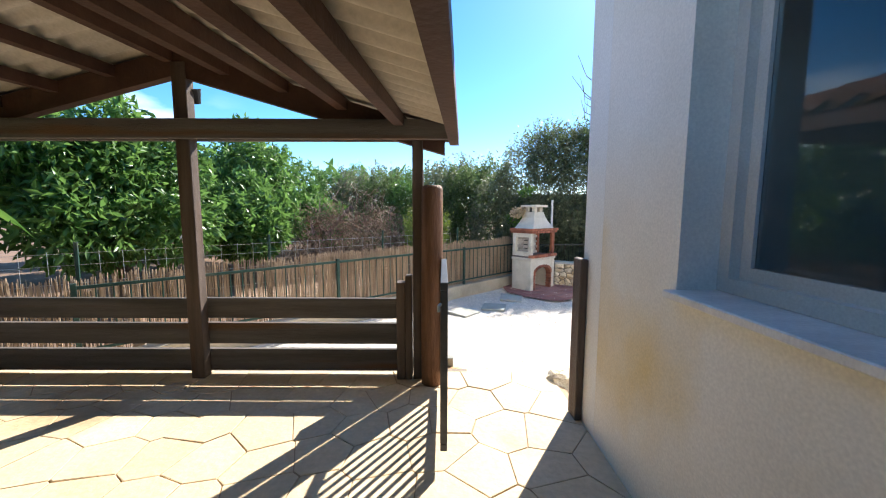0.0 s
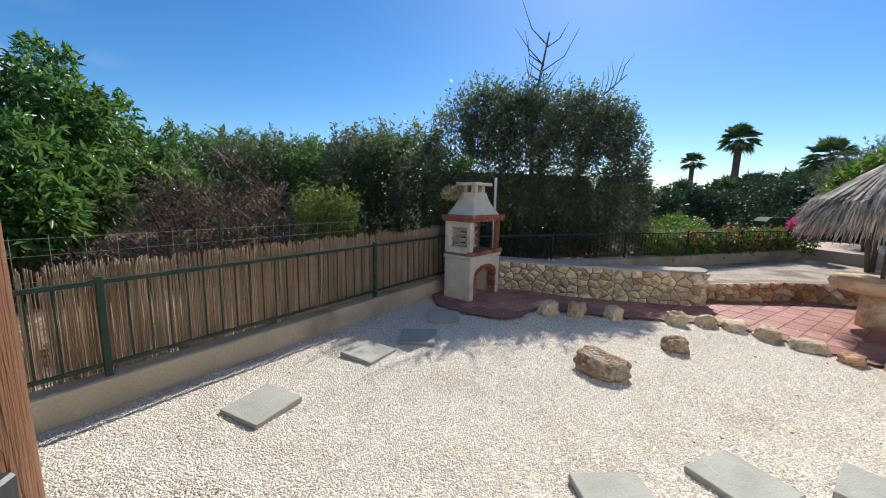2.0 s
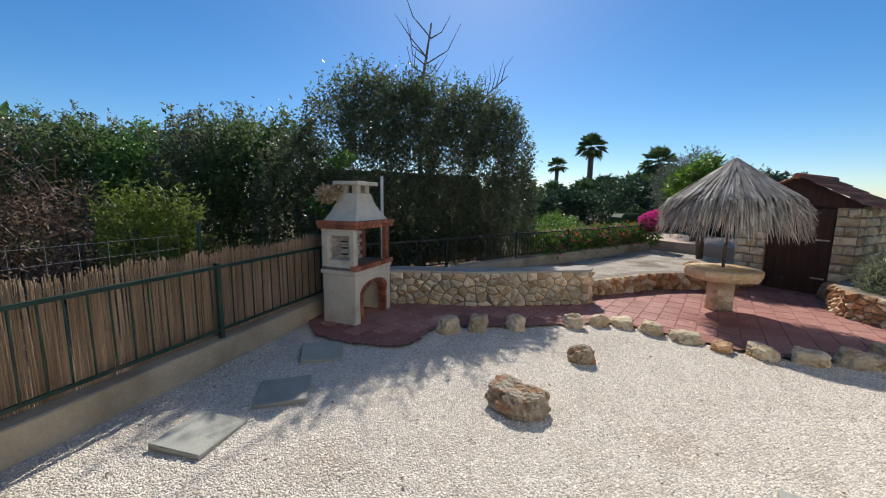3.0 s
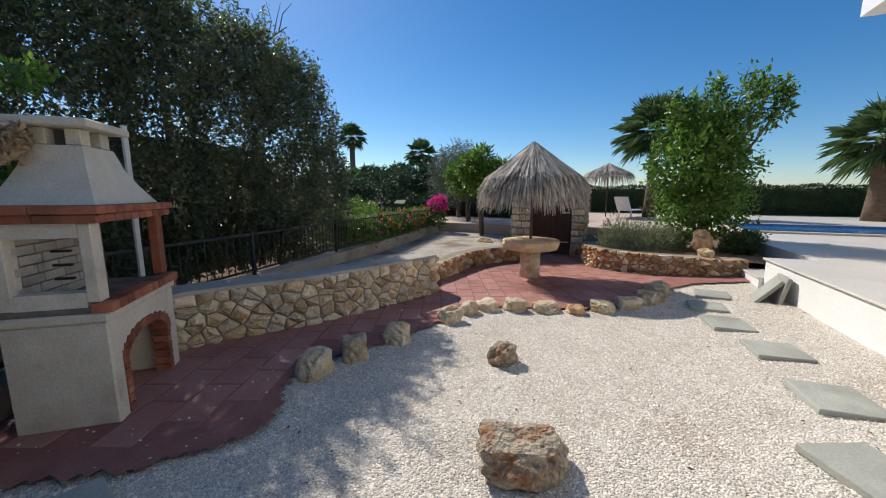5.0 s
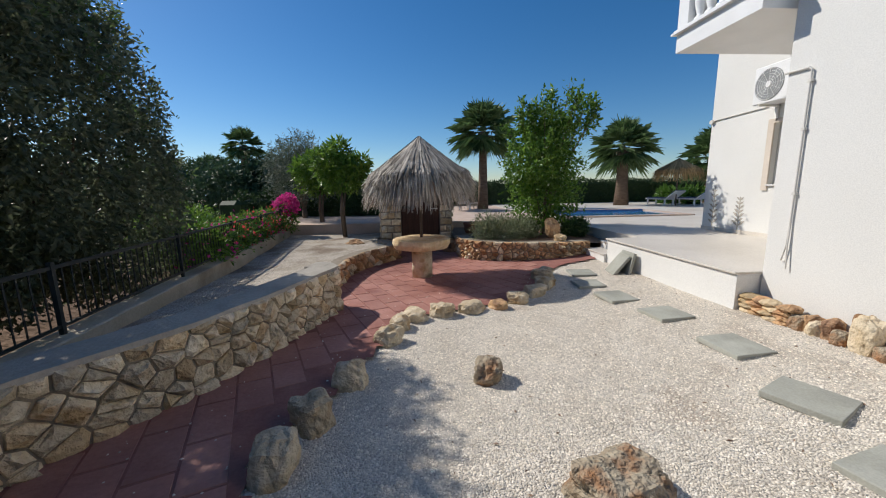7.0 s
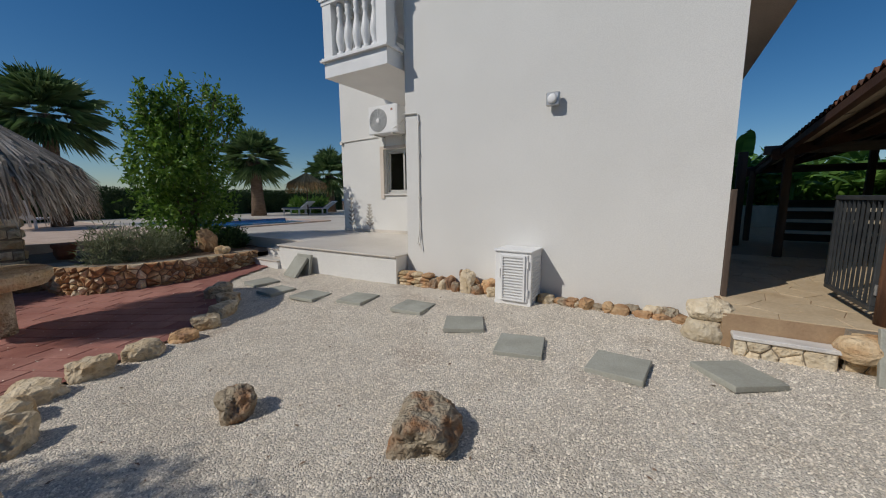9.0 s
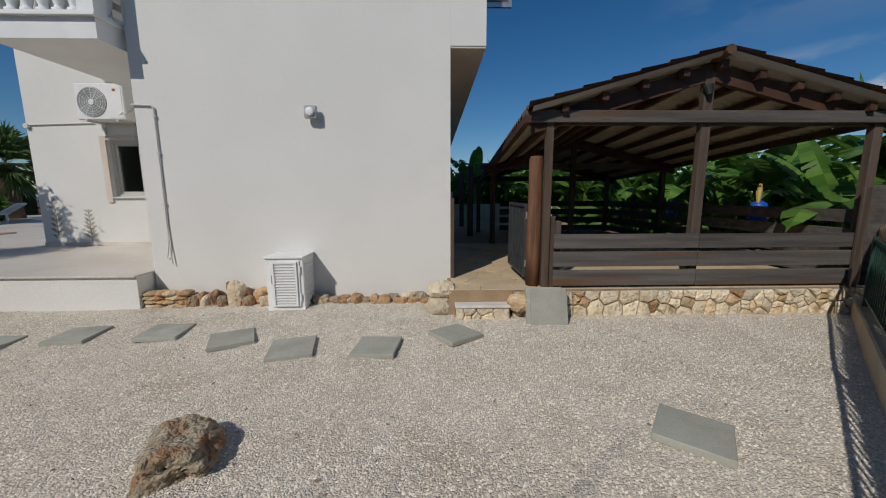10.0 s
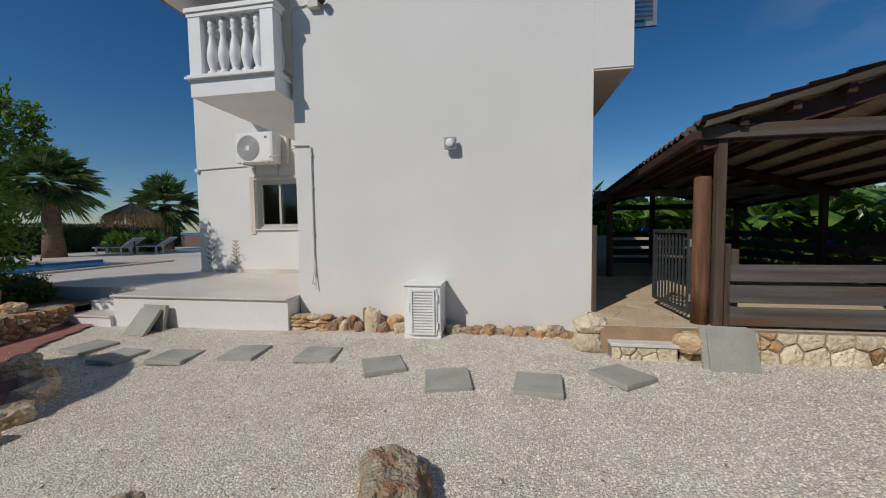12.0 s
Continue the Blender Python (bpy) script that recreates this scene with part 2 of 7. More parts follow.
M_FIREBRICK = material("fire_brick", (0.42, 0.38, 0.32), (0.52, 0.48, 0.42), 8, 0.9, 0.4, 60, (0.25, 0.21, 0.18), vary=0.15)
M_ALU = material("cream_aluminium", (0.55, 0.54, 0.50), (0.60, 0.59, 0.55), 4, 0.4, 0.04, 120, metal=0.2)
M_DARKFRAME = material("brown_aluminium", (0.10, 0.055, 0.035), (0.13, 0.07, 0.045), 4, 0.4, 0.05, 100)
M_BLACK = material("black_plastic", (0.02, 0.02, 0.02), (0.03, 0.03, 0.03), 8, 0.5, 0.1, 100)
M_CABLE = material("cream_conduit", (0.62, 0.60, 0.55), (0.68, 0.66, 0.61), 5, 0.6, 0.05, 100)
M_STEEL = material("galvanised_steel", (0.45, 0.45, 0.44), (0.55, 0.55, 0.54), 8, 0.35, 0.1, 80, metal=0.8)
M_BAG = material("blue_plastic_bag", (0.01, 0.07, 0.45), (0.02, 0.12, 0.60), 7, 0.3, 0.6, 30, depth=0.03)
M_BARK = material("bark", (0.12, 0.09, 0.065), (0.20, 0.155, 0.12), 5, 0.95, 0.9, 30, stretch=(3, 3, 0.6), depth=0.03)
M_PALMBARK = material("palm_bark", (0.14, 0.095, 0.065), (0.22, 0.155, 0.11), 4, 0.95, 1.0, 16, stretch=(1, 1, 3), depth=0.05)
M_TWIG = material("dry_twig", (0.17, 0.12, 0.09), (0.27, 0.20, 0.155), 5, 0.95, 0.3, 40, island=0.3)
M_WATER = material("pool_water", (0.03, 0.16, 0.36), (0.05, 0.22, 0.44), 2, 0.08, 0.15, 12, spec=0.5)
M_SEA = material("sea", (0.02, 0.07, 0.20), (0.03, 0.09, 0.24), 0.02, 0.3, 0.1, 0.5)
M_POOLTILE = material("blue_pool_tile", (0.03, 0.12, 0.33), (0.05, 0.17, 0.42), 4, 0.3, 0.1, 40)
# dark brown that paints the indoor gloom into the surface colour
M_ROOM = material("room_gloom_tone", (0.12, 0.10, 0.085), (0.16, 0.13, 0.11), 2, 0.9, 0.1, 40)
M_GREYBLUE = material("lounger_plastic", (0.70, 0.72, 0.74), (0.76, 0.78, 0.80), 6, 0.4, 0.05, 90)
M_MAT = material("blue_grey_cushion", (0.14, 0.17, 0.25), (0.18, 0.21, 0.30), 6, 0.9, 0.2, 90)
M_CLAYPOT = material("clay_pot", (0.22, 0.08, 0.045), (0.28, 0.11, 0.065), 6, 0.85, 0.3, 60)
M_LEAF = leafy("hedge_leaf", (0.070, 0.115, 0.040), (0.160, 0.225, 0.080), 0.45, 0.55)
M_LEAF_VINE = leafy("vine_leaf", (0.105, 0.125, 0.075), (0.190, 0.215, 0.125), 0.36, 0.55)
M_LEAF_AVO = leafy("orchard_leaf", (0.070, 0.150, 0.035), (0.160, 0.290, 0.070), 0.28, 0.5)
M_LEAF_LIME = leafy("lime_leaf", (0.12, 0.19, 0.035), (0.24, 0.30, 0.06), 0.5, 0.4)
M_LEAF_LEMON = leafy("lemon_leaf", (0.075, 0.165, 0.026), (0.20, 0.33, 0.05), 0.38, 0.42)
M_LEAF_OLIVE = leafy("olive_leaf", (0.10, 0.13, 0.09), (0.20, 0.23, 0.17), 0.6, 0.3)
M_LEAF_PALM = leafy("palm_leaf", (0.080, 0.145, 0.051), (0.189, 0.275, 0.102), 0.45, 0.2)
M_LEAF_FAR = leafy("far_leaf", (0.041, 0.080, 0.038), (0.080, 0.138, 0.065), 0.6, 0.2)
M_LEAF_BANANA = leafy("banana_leaf", (0.060, 0.150, 0.026), (0.160, 0.290, 0.055), 0.35, 0.35)
# grey for the shade behind the fan grille, held in the colour
M_GRILLE = material("painted_fan_shade", (0.26, 0.27, 0.27), (0.32, 0.33, 0.33), 6, 0.5, 0.05, 90)
M_LEAF_GREY = leafy("lavender_leaf", (0.17, 0.20, 0.11), (0.32, 0.35, 0.21), 0.7, 0.35)
M_LEAF_DRY = leafy("dry_leaf", (0.20, 0.13, 0.09), (0.32, 0.23, 0.16), 0.8, 0.2)
M_HEDGE = leafy("clipped_hedge_leaf", (0.025, 0.055, 0.018), (0.055, 0.10, 0.035), 0.6, 0.25)
M_PINK = leafy("pink_blossom", (0.55, 0.03, 0.22), (0.75, 0.08, 0.35), 0.6, 0.4)
M_REDFLOWER = leafy("red_blossom", (0.55, 0.04, 0.05), (0.75, 0.12, 0.10), 0.6, 0.4)
M_DRYFLOWER = leafy("pale_dry_blossom", (0.55, 0.42, 0.26), (0.68, 0.55, 0.38), 0.7, 0.4)
M_YELLOW = leafy("banana_flower", (0.55, 0.42, 0.12), (0.62, 0.50, 0.18), 0.6, 0.3)
M_GLASS = glass("window_glass", (0.75, 0.80, 0.80))

# ---- builders ----
def mesh_ob(name, bm, mat, smooth=False):
    me = bpy.data.meshes.new(name)
    bm.normal_update()
    bm.to_mesh(me)
    bm.free()
    me.materials.append(mat)
    if smooth:
        me.shade_smooth()
    return new(name, me)


def part(name, bm, mat, parent, label="", smooth=False):
    """Links a bmesh as one mesh under a thing or a part; its coordinates are those of the thing."""
    ob = mesh_ob(name, bm, mat, smooth)
    ob.parent = parent
    return tagged(ob, label)


def thing(name, label, category, at=(0, 0, 0), rz=0, group="", kind=""):
    ob = new(name)
    ob.empty_display_size = 0.1
    ob.matrix_basis = pose(*at, 0, 0, rz)
    return tagged(ob, label, category, group, kind)


def whole(name, bm, mat, label, category, at=(0, 0, 0), rz=0, group="", kind="", smooth=False):
    ob = mesh_ob(name, bm, mat, smooth)
    ob.matrix_basis = pose(*at, 0, 0, rz)
    return tagged(ob, label, category, group, kind)


def box(x0, x1, y0, y1, z0, z1, bm=None, bevel=0.0, m=None):
    bm = bm or bmesh.new()
    vs = [Vector((x, y, z)) for x in (x0, x1) for y in (y0, y1) for z in (z0, z1)]
    if m:
        vs = [m @ v for v in vs]
    v = [bm.verts.new(p) for p in vs]
    fs = [bm.faces.new([v[i] for i in q]) for q in ((0, 1, 3, 2), (4, 6, 7, 5), (0, 4, 5, 1), (2, 3, 7, 6), (0, 2, 6, 4), (1, 5, 7, 3))]
    if bevel:
        bmesh.ops.bevel(bm, geom=list({e for f in fs for e in f.edges}), offset=bevel, segments=1, affect="EDGES")
    return bm


def rod(p, q, r0, r1=None, n=8, bm=None):
    bm = bm or bmesh.new()
    p, q = Vector(p), Vector(q)
    r1 = r0 if r1 is None else r1
    d = (q - p).normalized()
    a = d.orthogonal().normalized()
    b = d.cross(a)
    rings = [[bm.verts.new(c + (a * math.cos(k * math.tau / n) + b * math.sin(k * math.tau / n)) * r) for k in range(n)] for c, r in ((p, r0), (q, r1))]
    for k in range(n):
        bm.faces.new((rings[0][k], rings[0][(k + 1) % n], rings[1][(k + 1) % n], rings[1][k]))
    bm.faces.new(rings[0][::-1])
    bm.faces.new(rings[1])
    return bm


def tube(points, radii, n=8, bm=None):
    """A tube along points with a radius at each."""
    bm = bm or bmesh.new()
    pts = [Vector(p) for p in points]
    rings = []
    for i, p in enumerate(pts):
        d = (pts[min(i + 1, len(pts) - 1)] - pts[max(i - 1, 0)]).normalized()
        a = d.cross(Vector((0.3, 1, 0.1))).normalized()
        b = d.cross(a)
        r = radii[i] if hasattr(radii, "__len__") else radii
        rings.append([bm.verts.new(p + (a * math.cos(k * math.tau / n) + b * math.sin(k * math.tau / n)) * r) for k in range(n)])
    for r0, r1 in zip(rings, rings[1:]):
        for k in range(n):
            bm.faces.new((r0[k], r0[(k + 1) % n], r1[(k + 1) % n], r1[k]))
    bm.faces.new(rings[0][::-1])
    bm.faces.new(rings[-1])
    return bm


def lathe(profile, n=14, bm=None, m=None):
    """Turned shape from (radius, height) pairs."""
    bm = bm or bmesh.new()
    rings = []
    for r, z in profile:
        ring = []
        for k in range(n):
            v = Vector((r * math.cos(k * math.tau / n), r * math.sin(k * math.tau / n), z))
            ring.append(bm.verts.new(m @ v if m else v))
        rings.append(ring)
    for r0, r1 in zip(rings, rings[1:]):
        for k in range(n):
            bm.faces.new((r0[k], r0[(k + 1) % n], r1[(k + 1) % n], r1[k]))
    bm.faces.new(rings[0][::-1])
    bm.faces.new(rings[-1])
    return bm


def prism(outline, z0, z1, bm=None):
    """An upright prism; z0 and z1 may be functions of x and y."""
    bm = bm or bmesh.new()
    low = z0 if callable(z0) else (lambda x, y: z0)
    high = z1 if callable(z1) else (lambda x, y: z1)
    a = [bm.verts.new((x, y, low(x, y))) for x, y in outline]
    b = [bm.verts.new((x, y, high(x, y))) for x, y in outline]
    n = len(outline)
    bm.faces.new(a[::-1])
    bm.faces.new(b)
    for k in range(n):
        bm.faces.new((a[k], a[(k + 1) % n], b[(k + 1) % n], b[k]))
    return bm


def rock(size, seed, sub=2, rough=0.28, flat=0.0):
    """A broken stone about size wide, resting with its foot at z = 0."""
    bm = bmesh.new()
    bmesh.ops.create_icosphere(bm, subdivisions=sub, radius=0.5)
    off = Vector((seed * 7.3, seed * 3.1, seed * 1.7))
    for v in bm.verts:
        p = v.co.copy()
        d = noise.noise(p * 2.2 + off) * rough * 1.6 + noise.noise(p * 5.5 + off) * rough * 0.75 + noise.noise(p * 13 + off) * rough * 0.3
        q = p * (1 + d)
        cell = noise.cell_vector(p * 1.6 + off)
        q += (cell - Vector((0.5, 0.5, 0.5))) * rough * 0.25
        q.z = max(q.z, -0.36)
        if flat:
            q.z = min(q.z, flat)
        v.co = Vector((q.x * size[0], q.y * size[1], (q.z + 0.36) * size[2]))
    return bm


def pitted_rock(size, seed, boxy=0.5, sub=5, pit=0.07):
    """A blocky limestone lump with broken faces, ledges and solution pits, its foot at z = 0."""
    bm = bmesh.new()
    bmesh.ops.create_icosphere(bm, subdivisions=sub, radius=0.5)
    off = Vector((seed * 5.7, seed * 2.3, seed * 1.1))
    for v in bm.verts:
        p = v.co.copy()
        cube = p * (0.5 / max(abs(p.x), abs(p.y), abs(p.z)))
        q = p.lerp(cube * 0.86, boxy)
        d = noise.noise(p * 2.4 + off) * 0.30 + noise.noise(p * 6 + off) * 0.12 + noise.noise(p * 15 + off) * 0.035 + noise.noise(p * 34 + off) * 0.018
        near = noise.voronoi(p * 7.5 + off)[0][0]
        far = noise.noise(p * 2.1 + off * 2)
        d -= pit * max(0.0, 1 - near / 0.36) * (1.6 if far > -0.1 else 0.4)
        q *= 1 + d
        q.z = max(q.z, -0.34)
        v.co = Vector((q.x * size[0], q.y * size[1], (q.z + 0.34) * size[2]))
    return bm


def cells(w, h, n, seed, relax=2, pts=None):
    """Irregular many-sided cells that fill w by h."""
    rnd = random.Random(seed)
    if pts is None:
        pts = [(rnd.uniform(0, w), rnd.uniform(0, h)) for _ in range(n)]
    for step in range(relax + 1):
        polys = []
        for i, (px, py) in enumerate(pts):
            poly = [(0, 0), (w, 0), (w, h), (0, h)]
            near = sorted((p for j, p in enumerate(pts) if j != i), key=lambda p: (p[0] - px) ** 2 + (p[1] - py) ** 2)[:18]
            for qx, qy in near:
                mx, my, dx, dy = (px + qx) / 2, (py + qy) / 2, qx - px, qy - py
                out = []
                for a, b in zip(poly, poly[1:] + poly[:1]):
                    sa, sb = (a[0] - mx) * dx + (a[1] - my) * dy, (b[0] - mx) * dx + (b[1] - my) * dy
                    if sa <= 0:
                        out.append(a)
                    if sa * sb < 0:
                        t = sa / (sa - sb)
                        out.append((a[0] + (b[0] - a[0]) * t, a[1] + (b[1] - a[1]) * t))
                poly = out
                if len(poly) < 3:
                    break
            polys.append(poly)
        if step < relax:
            pts = [(sum(p[0] for p in q) / len(q), sum(p[1] for p in q) / len(q)) if len(q) > 2 else pts[k] for k, q in enumerate(polys)]
    return [p for p in polys if len(p) > 2]


def shrink(poly, gap):
    cx, cy = sum(p[0] for p in poly) / len(poly), sum(p[1] for p in poly) / len(poly)
    out = []
    for x, y in poly:
        d = math.hypot(x - cx, y - cy) or 1
        k = max(0.3, 1 - gap / d)
        out.append((cx + (x - cx) * k, cy + (y - cy) * k))
    return out


def cobble(poly, place, gap, thick, rnd, bulge=0.5, rough=0.0):
    """One stone: a cell shrunk by its joint, with a worn rim and a face that stands proud. place(u, v, w) maps to the world."""
    bm = bmesh.new()
    outer = shrink(poly, gap)
    inner = shrink(poly, gap + thick * 0.7)
    hi = thick * rnd.uniform(0.6, 1.25)
    a = [bm.verts.new(place(u, v, -0.02)) for u, v in outer]
    b = [bm.verts.new(place(u + rnd.uniform(-1, 1) * gap * 0.4, v + rnd.uniform(-1, 1) * gap * 0.4, hi * bulge)) for u, v in outer]
    c = [bm.verts.new(place(u, v, hi * rnd.uniform(0.8 - 0.25 * rough, 1.15 + 0.1 * rough))) for u, v in inner]
    n = len(poly)
    for k in range(n):
        j = (k + 1) % n
        bm.faces.new((a[k], a[j], b[j], b[k]))
        bm.faces.new((b[k], b[j], c[j], c[k]))
    m = bm.verts.new(place(sum(p[0] for p in inner) / n + rnd.uniform(-1, 1) * gap * 2, sum(p[1] for p in inner) / n + rnd.uniform(-1, 1) * gap * 2, hi * rnd.uniform(0.95, 1.0 + 0.55 * rough)))
    for k in range(n):
        bm.faces.new((c[k], c[(k + 1) % n], m))
    return bm


def along(points):
    """Arc length and a function from length to place and outward normal (to the right of the way)."""
    pts = [Vector((x, y, 0)) for x, y in points]
    lens = [0]
    for a, b in zip(pts, pts[1:]):
        lens.append(lens[-1] + (b - a).length)

    def at(u):
        i = max(k for k in range(len(pts) - 1) if u >= lens[k] or k == 0)
        t = (u - lens[i]) / max(lens[i + 1] - lens[i], 1e-6)
        d = (pts[i + 1] - pts[i]).normalized()
        return pts[i].lerp(pts[i + 1], t), Vector((d.y, -d.x, 0))
    return lens[-1], at


def sheet(name, xs, ys, height, mat, inside=None, kind="structure", label="", category="ground"):
    """A ground sheet on a grid, with a height at each place."""
    bm = bmesh.new()
    grid = [[bm.verts.new((x, y, height(x, y))) for y in ys] for x in xs]
    for i in range(len(xs) - 1):
        for j in range(len(ys) - 1):
            if inside is None or inside((xs[i] + xs[i + 1]) / 2, (ys[j] + ys[j + 1]) / 2):
                bm.faces.new((grid[i][j], grid[i + 1][j], grid[i + 1][j + 1], grid[i][j + 1]))
    bmesh.ops.delete(bm, geom=[v for v in bm.verts if not v.link_faces], context="VERTS")
    return whole(name, bm, mat, label, category, kind=kind, smooth=True)


def steps_of(a, b, d):
    n = max(1, round((b - a) / d))
    return [a + (b - a) * k / n for k in range(n + 1)]


def in_poly(x, y, poly):
    inside = False
    for (x0, y0), (x1, y1) in zip(poly, poly[1:] + poly[:1]):
        if (y0 > y) != (y1 > y) and x < (x1 - x0) * (y - y0) / (y1 - y0) + x0:
            inside = not inside
    return inside


def clamp01(v):
    return min(1.0, max(0.0, v))


def gz(x, y):
    """Height of the gravel: it falls gently towards the round paved place."""
    s, u = clamp01((x - 2.5) / 5.5), clamp01((y - 2.5) / 3.5)
    return -0.39 + 0.07 * clamp01((4.2 - y) / 1.8) - 0.2 * s * (0.25 + 0.75 * u)


# ---- ground ----
def fence_y(x):
    return 5.45 + (x + 1.98) * 0.955


def land(x, y):
    if x > -5.2 and x < 30 and y > -14 and y < 11.5 and y < fence_y(x) + 0.1:
        return -0.85
    return -0.30 + 0.06 * noise.noise(Vector((x * 0.25, y * 0.25, 0))) + 0.25 * clamp01((y - 14) / 15)


gx = [-600, -200, -80, -40] + steps_of(-30, 34, 0.8) + [45, 90, 140]
gy = [-600, -200, -80, -40] + steps_of(-30, 40, 0.8) + [60, 100, 250, 600]
sheet("ground", gx, gy, land, M_DIRT, label="bare brown orchard soil around the garden")
whole("water", box(139, 900, -600, 600, -0.6, -0.25), M_SEA, "deep blue sea on the horizon", "sea", kind="structure")

GRAVEL = [(-4.55, 2.85), (0.0, 2.6), (0.72, 2.6), (0.72, 2.05), (5.12, 2.05), (5.12, 2.5), (8.3, 2.5), (9.3, 2.4), (9.3, 3.0), (8.5, 3.6), (7.6, 4.4), (6.2, 5.4), (5.9, 6.8), (3.2, 7.8), (2.3, 8.6), (1.2, 8.45), (-4.5, 3.0)]


def gravel_top(x, y):
    return gz(x, y) + 0.012 * noise.noise(Vector((x * 1.1, y * 1.1, 3))) + 0.006 * noise.noise(Vector((x * 4, y * 4, 9)))


sheet("gravel_bed", steps_of(-5, 9.6, 0.1), steps_of(1.8, 9, 0.1), gravel_top, M_GRAVEL, lambda x, y: y < fence_y(x) + 0.05 and not (x > 5.1 and y < 2.4),
      label="cream limestone gravel covering the garden", category="gravel")

RED = [(1.20, 8.35), (1.27, 7.85), (1.57, 7.42), (2.08, 7.02), (2.40, 7.16), (2.75, 7.43), (3.04, 7.47), (3.42, 7.28), (3.92, 7.08), (4.82, 6.86),
       (5.3, 6.74), (5.66, 6.5), (5.8, 6.12), (5.93, 5.7), (6.0, 5.33), (6.2, 4.97), (6.46, 4.62), (7.0, 4.32), (7.6, 4.08), (8.3, 3.5), (8.55, 2.55),
       (9.3, 2.4), (9.6, 4), (10.3, 5.0), (13, 4.8), (13, 8.2), (10.4, 7.6), (9.2, 7.95), (7.4, 8.2), (6.2, 7.85), (4.6, 8.25), (3.75, 8.5), (2.7, 9.0), (1.5, 9.0)]


def red_top(x, y):
    return gz(x, y) + 0.035


bm = bmesh.new()
rx, ry = steps_of(1.1, 13, 0.07), steps_of(2.3, 9.1, 0.07)
rg = {}
for i in range(len(rx) - 1):
    for j in range(len(ry) - 1):
        if in_poly((rx[i] + rx[i + 1]) / 2, (ry[j] + ry[j + 1]) / 2, RED):
            q = []
            for a, b in ((i, j), (i + 1, j), (i + 1, j + 1), (i, j + 1)):
                if (a, b) not in rg:
                    rg[a, b] = bm.verts.new((rx[a], ry[b], red_top(rx[a], ry[b])))
                q.append(rg[a, b])
            bm.faces.new(q)
red_paving = whole("pavement", bm, M_REDJ, "dark red stamped concrete path and round sitting place", "pavement", kind="structure")

# ---- terrace ----
terrace = whole("floor", box(-4.75, 0.80, -11.0, 2.91, -0.5, -0.012), M_STAMPJ, "tan stamped concrete terrace in a crazy paving pattern", "floor", kind="structure")
whole("terrace_edge_wall", box(-4.75, -0.02, 2.90, 2.985, -0.6, -0.01), M_MORTAR, "low rubble stone wall under the terrace edge", "wall", kind="structure")
door_step = whole("door_step", box(0.03, 0.72, 2.90, 3.04, -0.6, -0.205), M_MORTAR, "stone step with a white marble tread below the terrace", "step", kind="structure")
part("tread", box(0.02, 0.73, 2.912, 3.08, -0.203, -0.165, bevel=0.006), M_MARBLE, door_step, "worn white marble tread")

# ---- house ----
house_wall = box(0.75, 5.08, 1.91, 2.19, -0.7, 6.398)
house_wall = whole("wall_front", house_wall, M_PLASTER, "smooth white rendered house wall", "wall", kind="structure")
bm = box(0.75, 1.03, 1.172, 1.908, -0.5, 3.23)
box(0.75, 1.03, -0.75, 1.172, -0.5, 1.128, bm)
box(0.75, 1.03, -0.75, 1.172, 2.75, 3.23, bm)
box(0.75, 1.03, -11, -0.75, -0.5, 3.23, bm)
whole("wall_side", bm, M_PLASTER_OCHRE, "white rendered wall with ochre water stains under the window", "wall", kind="structure")
bm = box(0.26, 5.08, -11, 1.908, 3.232, 6.4)
box(0.26, 0.749, 1.908, 2.19, 3.232, 6.4, bm)
whole("wall_upper", bm, M_PLASTER, "white rendered upper storey reaching over the passage", "wall", kind="structure")
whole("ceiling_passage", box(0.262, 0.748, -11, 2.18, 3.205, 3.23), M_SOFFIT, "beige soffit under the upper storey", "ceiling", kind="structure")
whole("wall_garden", box(5.10, 9.45, -0.85, -0.55, -0.5, 1.2), M_PLASTER, "white rendered wall beside the patio", "wall", kind="structure")
bm = box(5.10, 6.65, -0.85, -0.55, 1.2, 2.38)
box(7.87, 9.45, -0.85, -0.55, 1.2, 2.38, bm)
box(5.10, 9.45, -0.85, -0.55, 2.38, 6.2, bm)
whole("wall_garden_upper", bm, M_PLASTER, "white rendered wall round the patio window", "wall", kind="structure")
whole("wall_garden_end", box(9.15, 9.45, -11, -0.85, -0.5, 6.2), M_PLASTER, "white rendered end wall of the house", "wall", kind="structure")
whole("wall_nook", box(4.93, 5.078, -0.6, 1.908, -0.5, 3.23), M_PLASTER, "white rendered return wall by the patio", "wall", kind="structure")
whole("wall_back", box(0.8, 9.45, -11.2, -11, -0.5, 6.4), M_PLASTER, "white rendered back wall", "wall", kind="structure")
whole("roof", box(0.1, 9.6, -11.2, 2.33, 6.4, 6.6), M_TILE, "flat red tiled house roof", "roof", kind="structure")
# plain room shell behind the glass, coloured dark to look unlit
whole("ceiling_inside", box(1.03, 5.0, -10.9, 1.8, 3.0, 3.2), M_ROOM, "room ceiling, its gloom put into a dark colour", "ceiling", kind="structure")
whole("floor_inside", box(1.03, 9.1, -10.9, 1.8, -0.1, 0.1), M_ROOM, "room floor, its gloom put into a dark colour", "floor", kind="structure")
whole("wall_inside", box(4.6, 4.7, -10.9, 1.8, 0.1, 3.0), M_ROOM, "inner room wall, its gloom put into a dark colour", "wall", kind="structure")
whole("skirting", box(5.102, 9.46, -0.548, -0.535, 0.14, 0.22), M_PATIO, "beige tile skirting along the patio wall", "skirting", kind="structure")

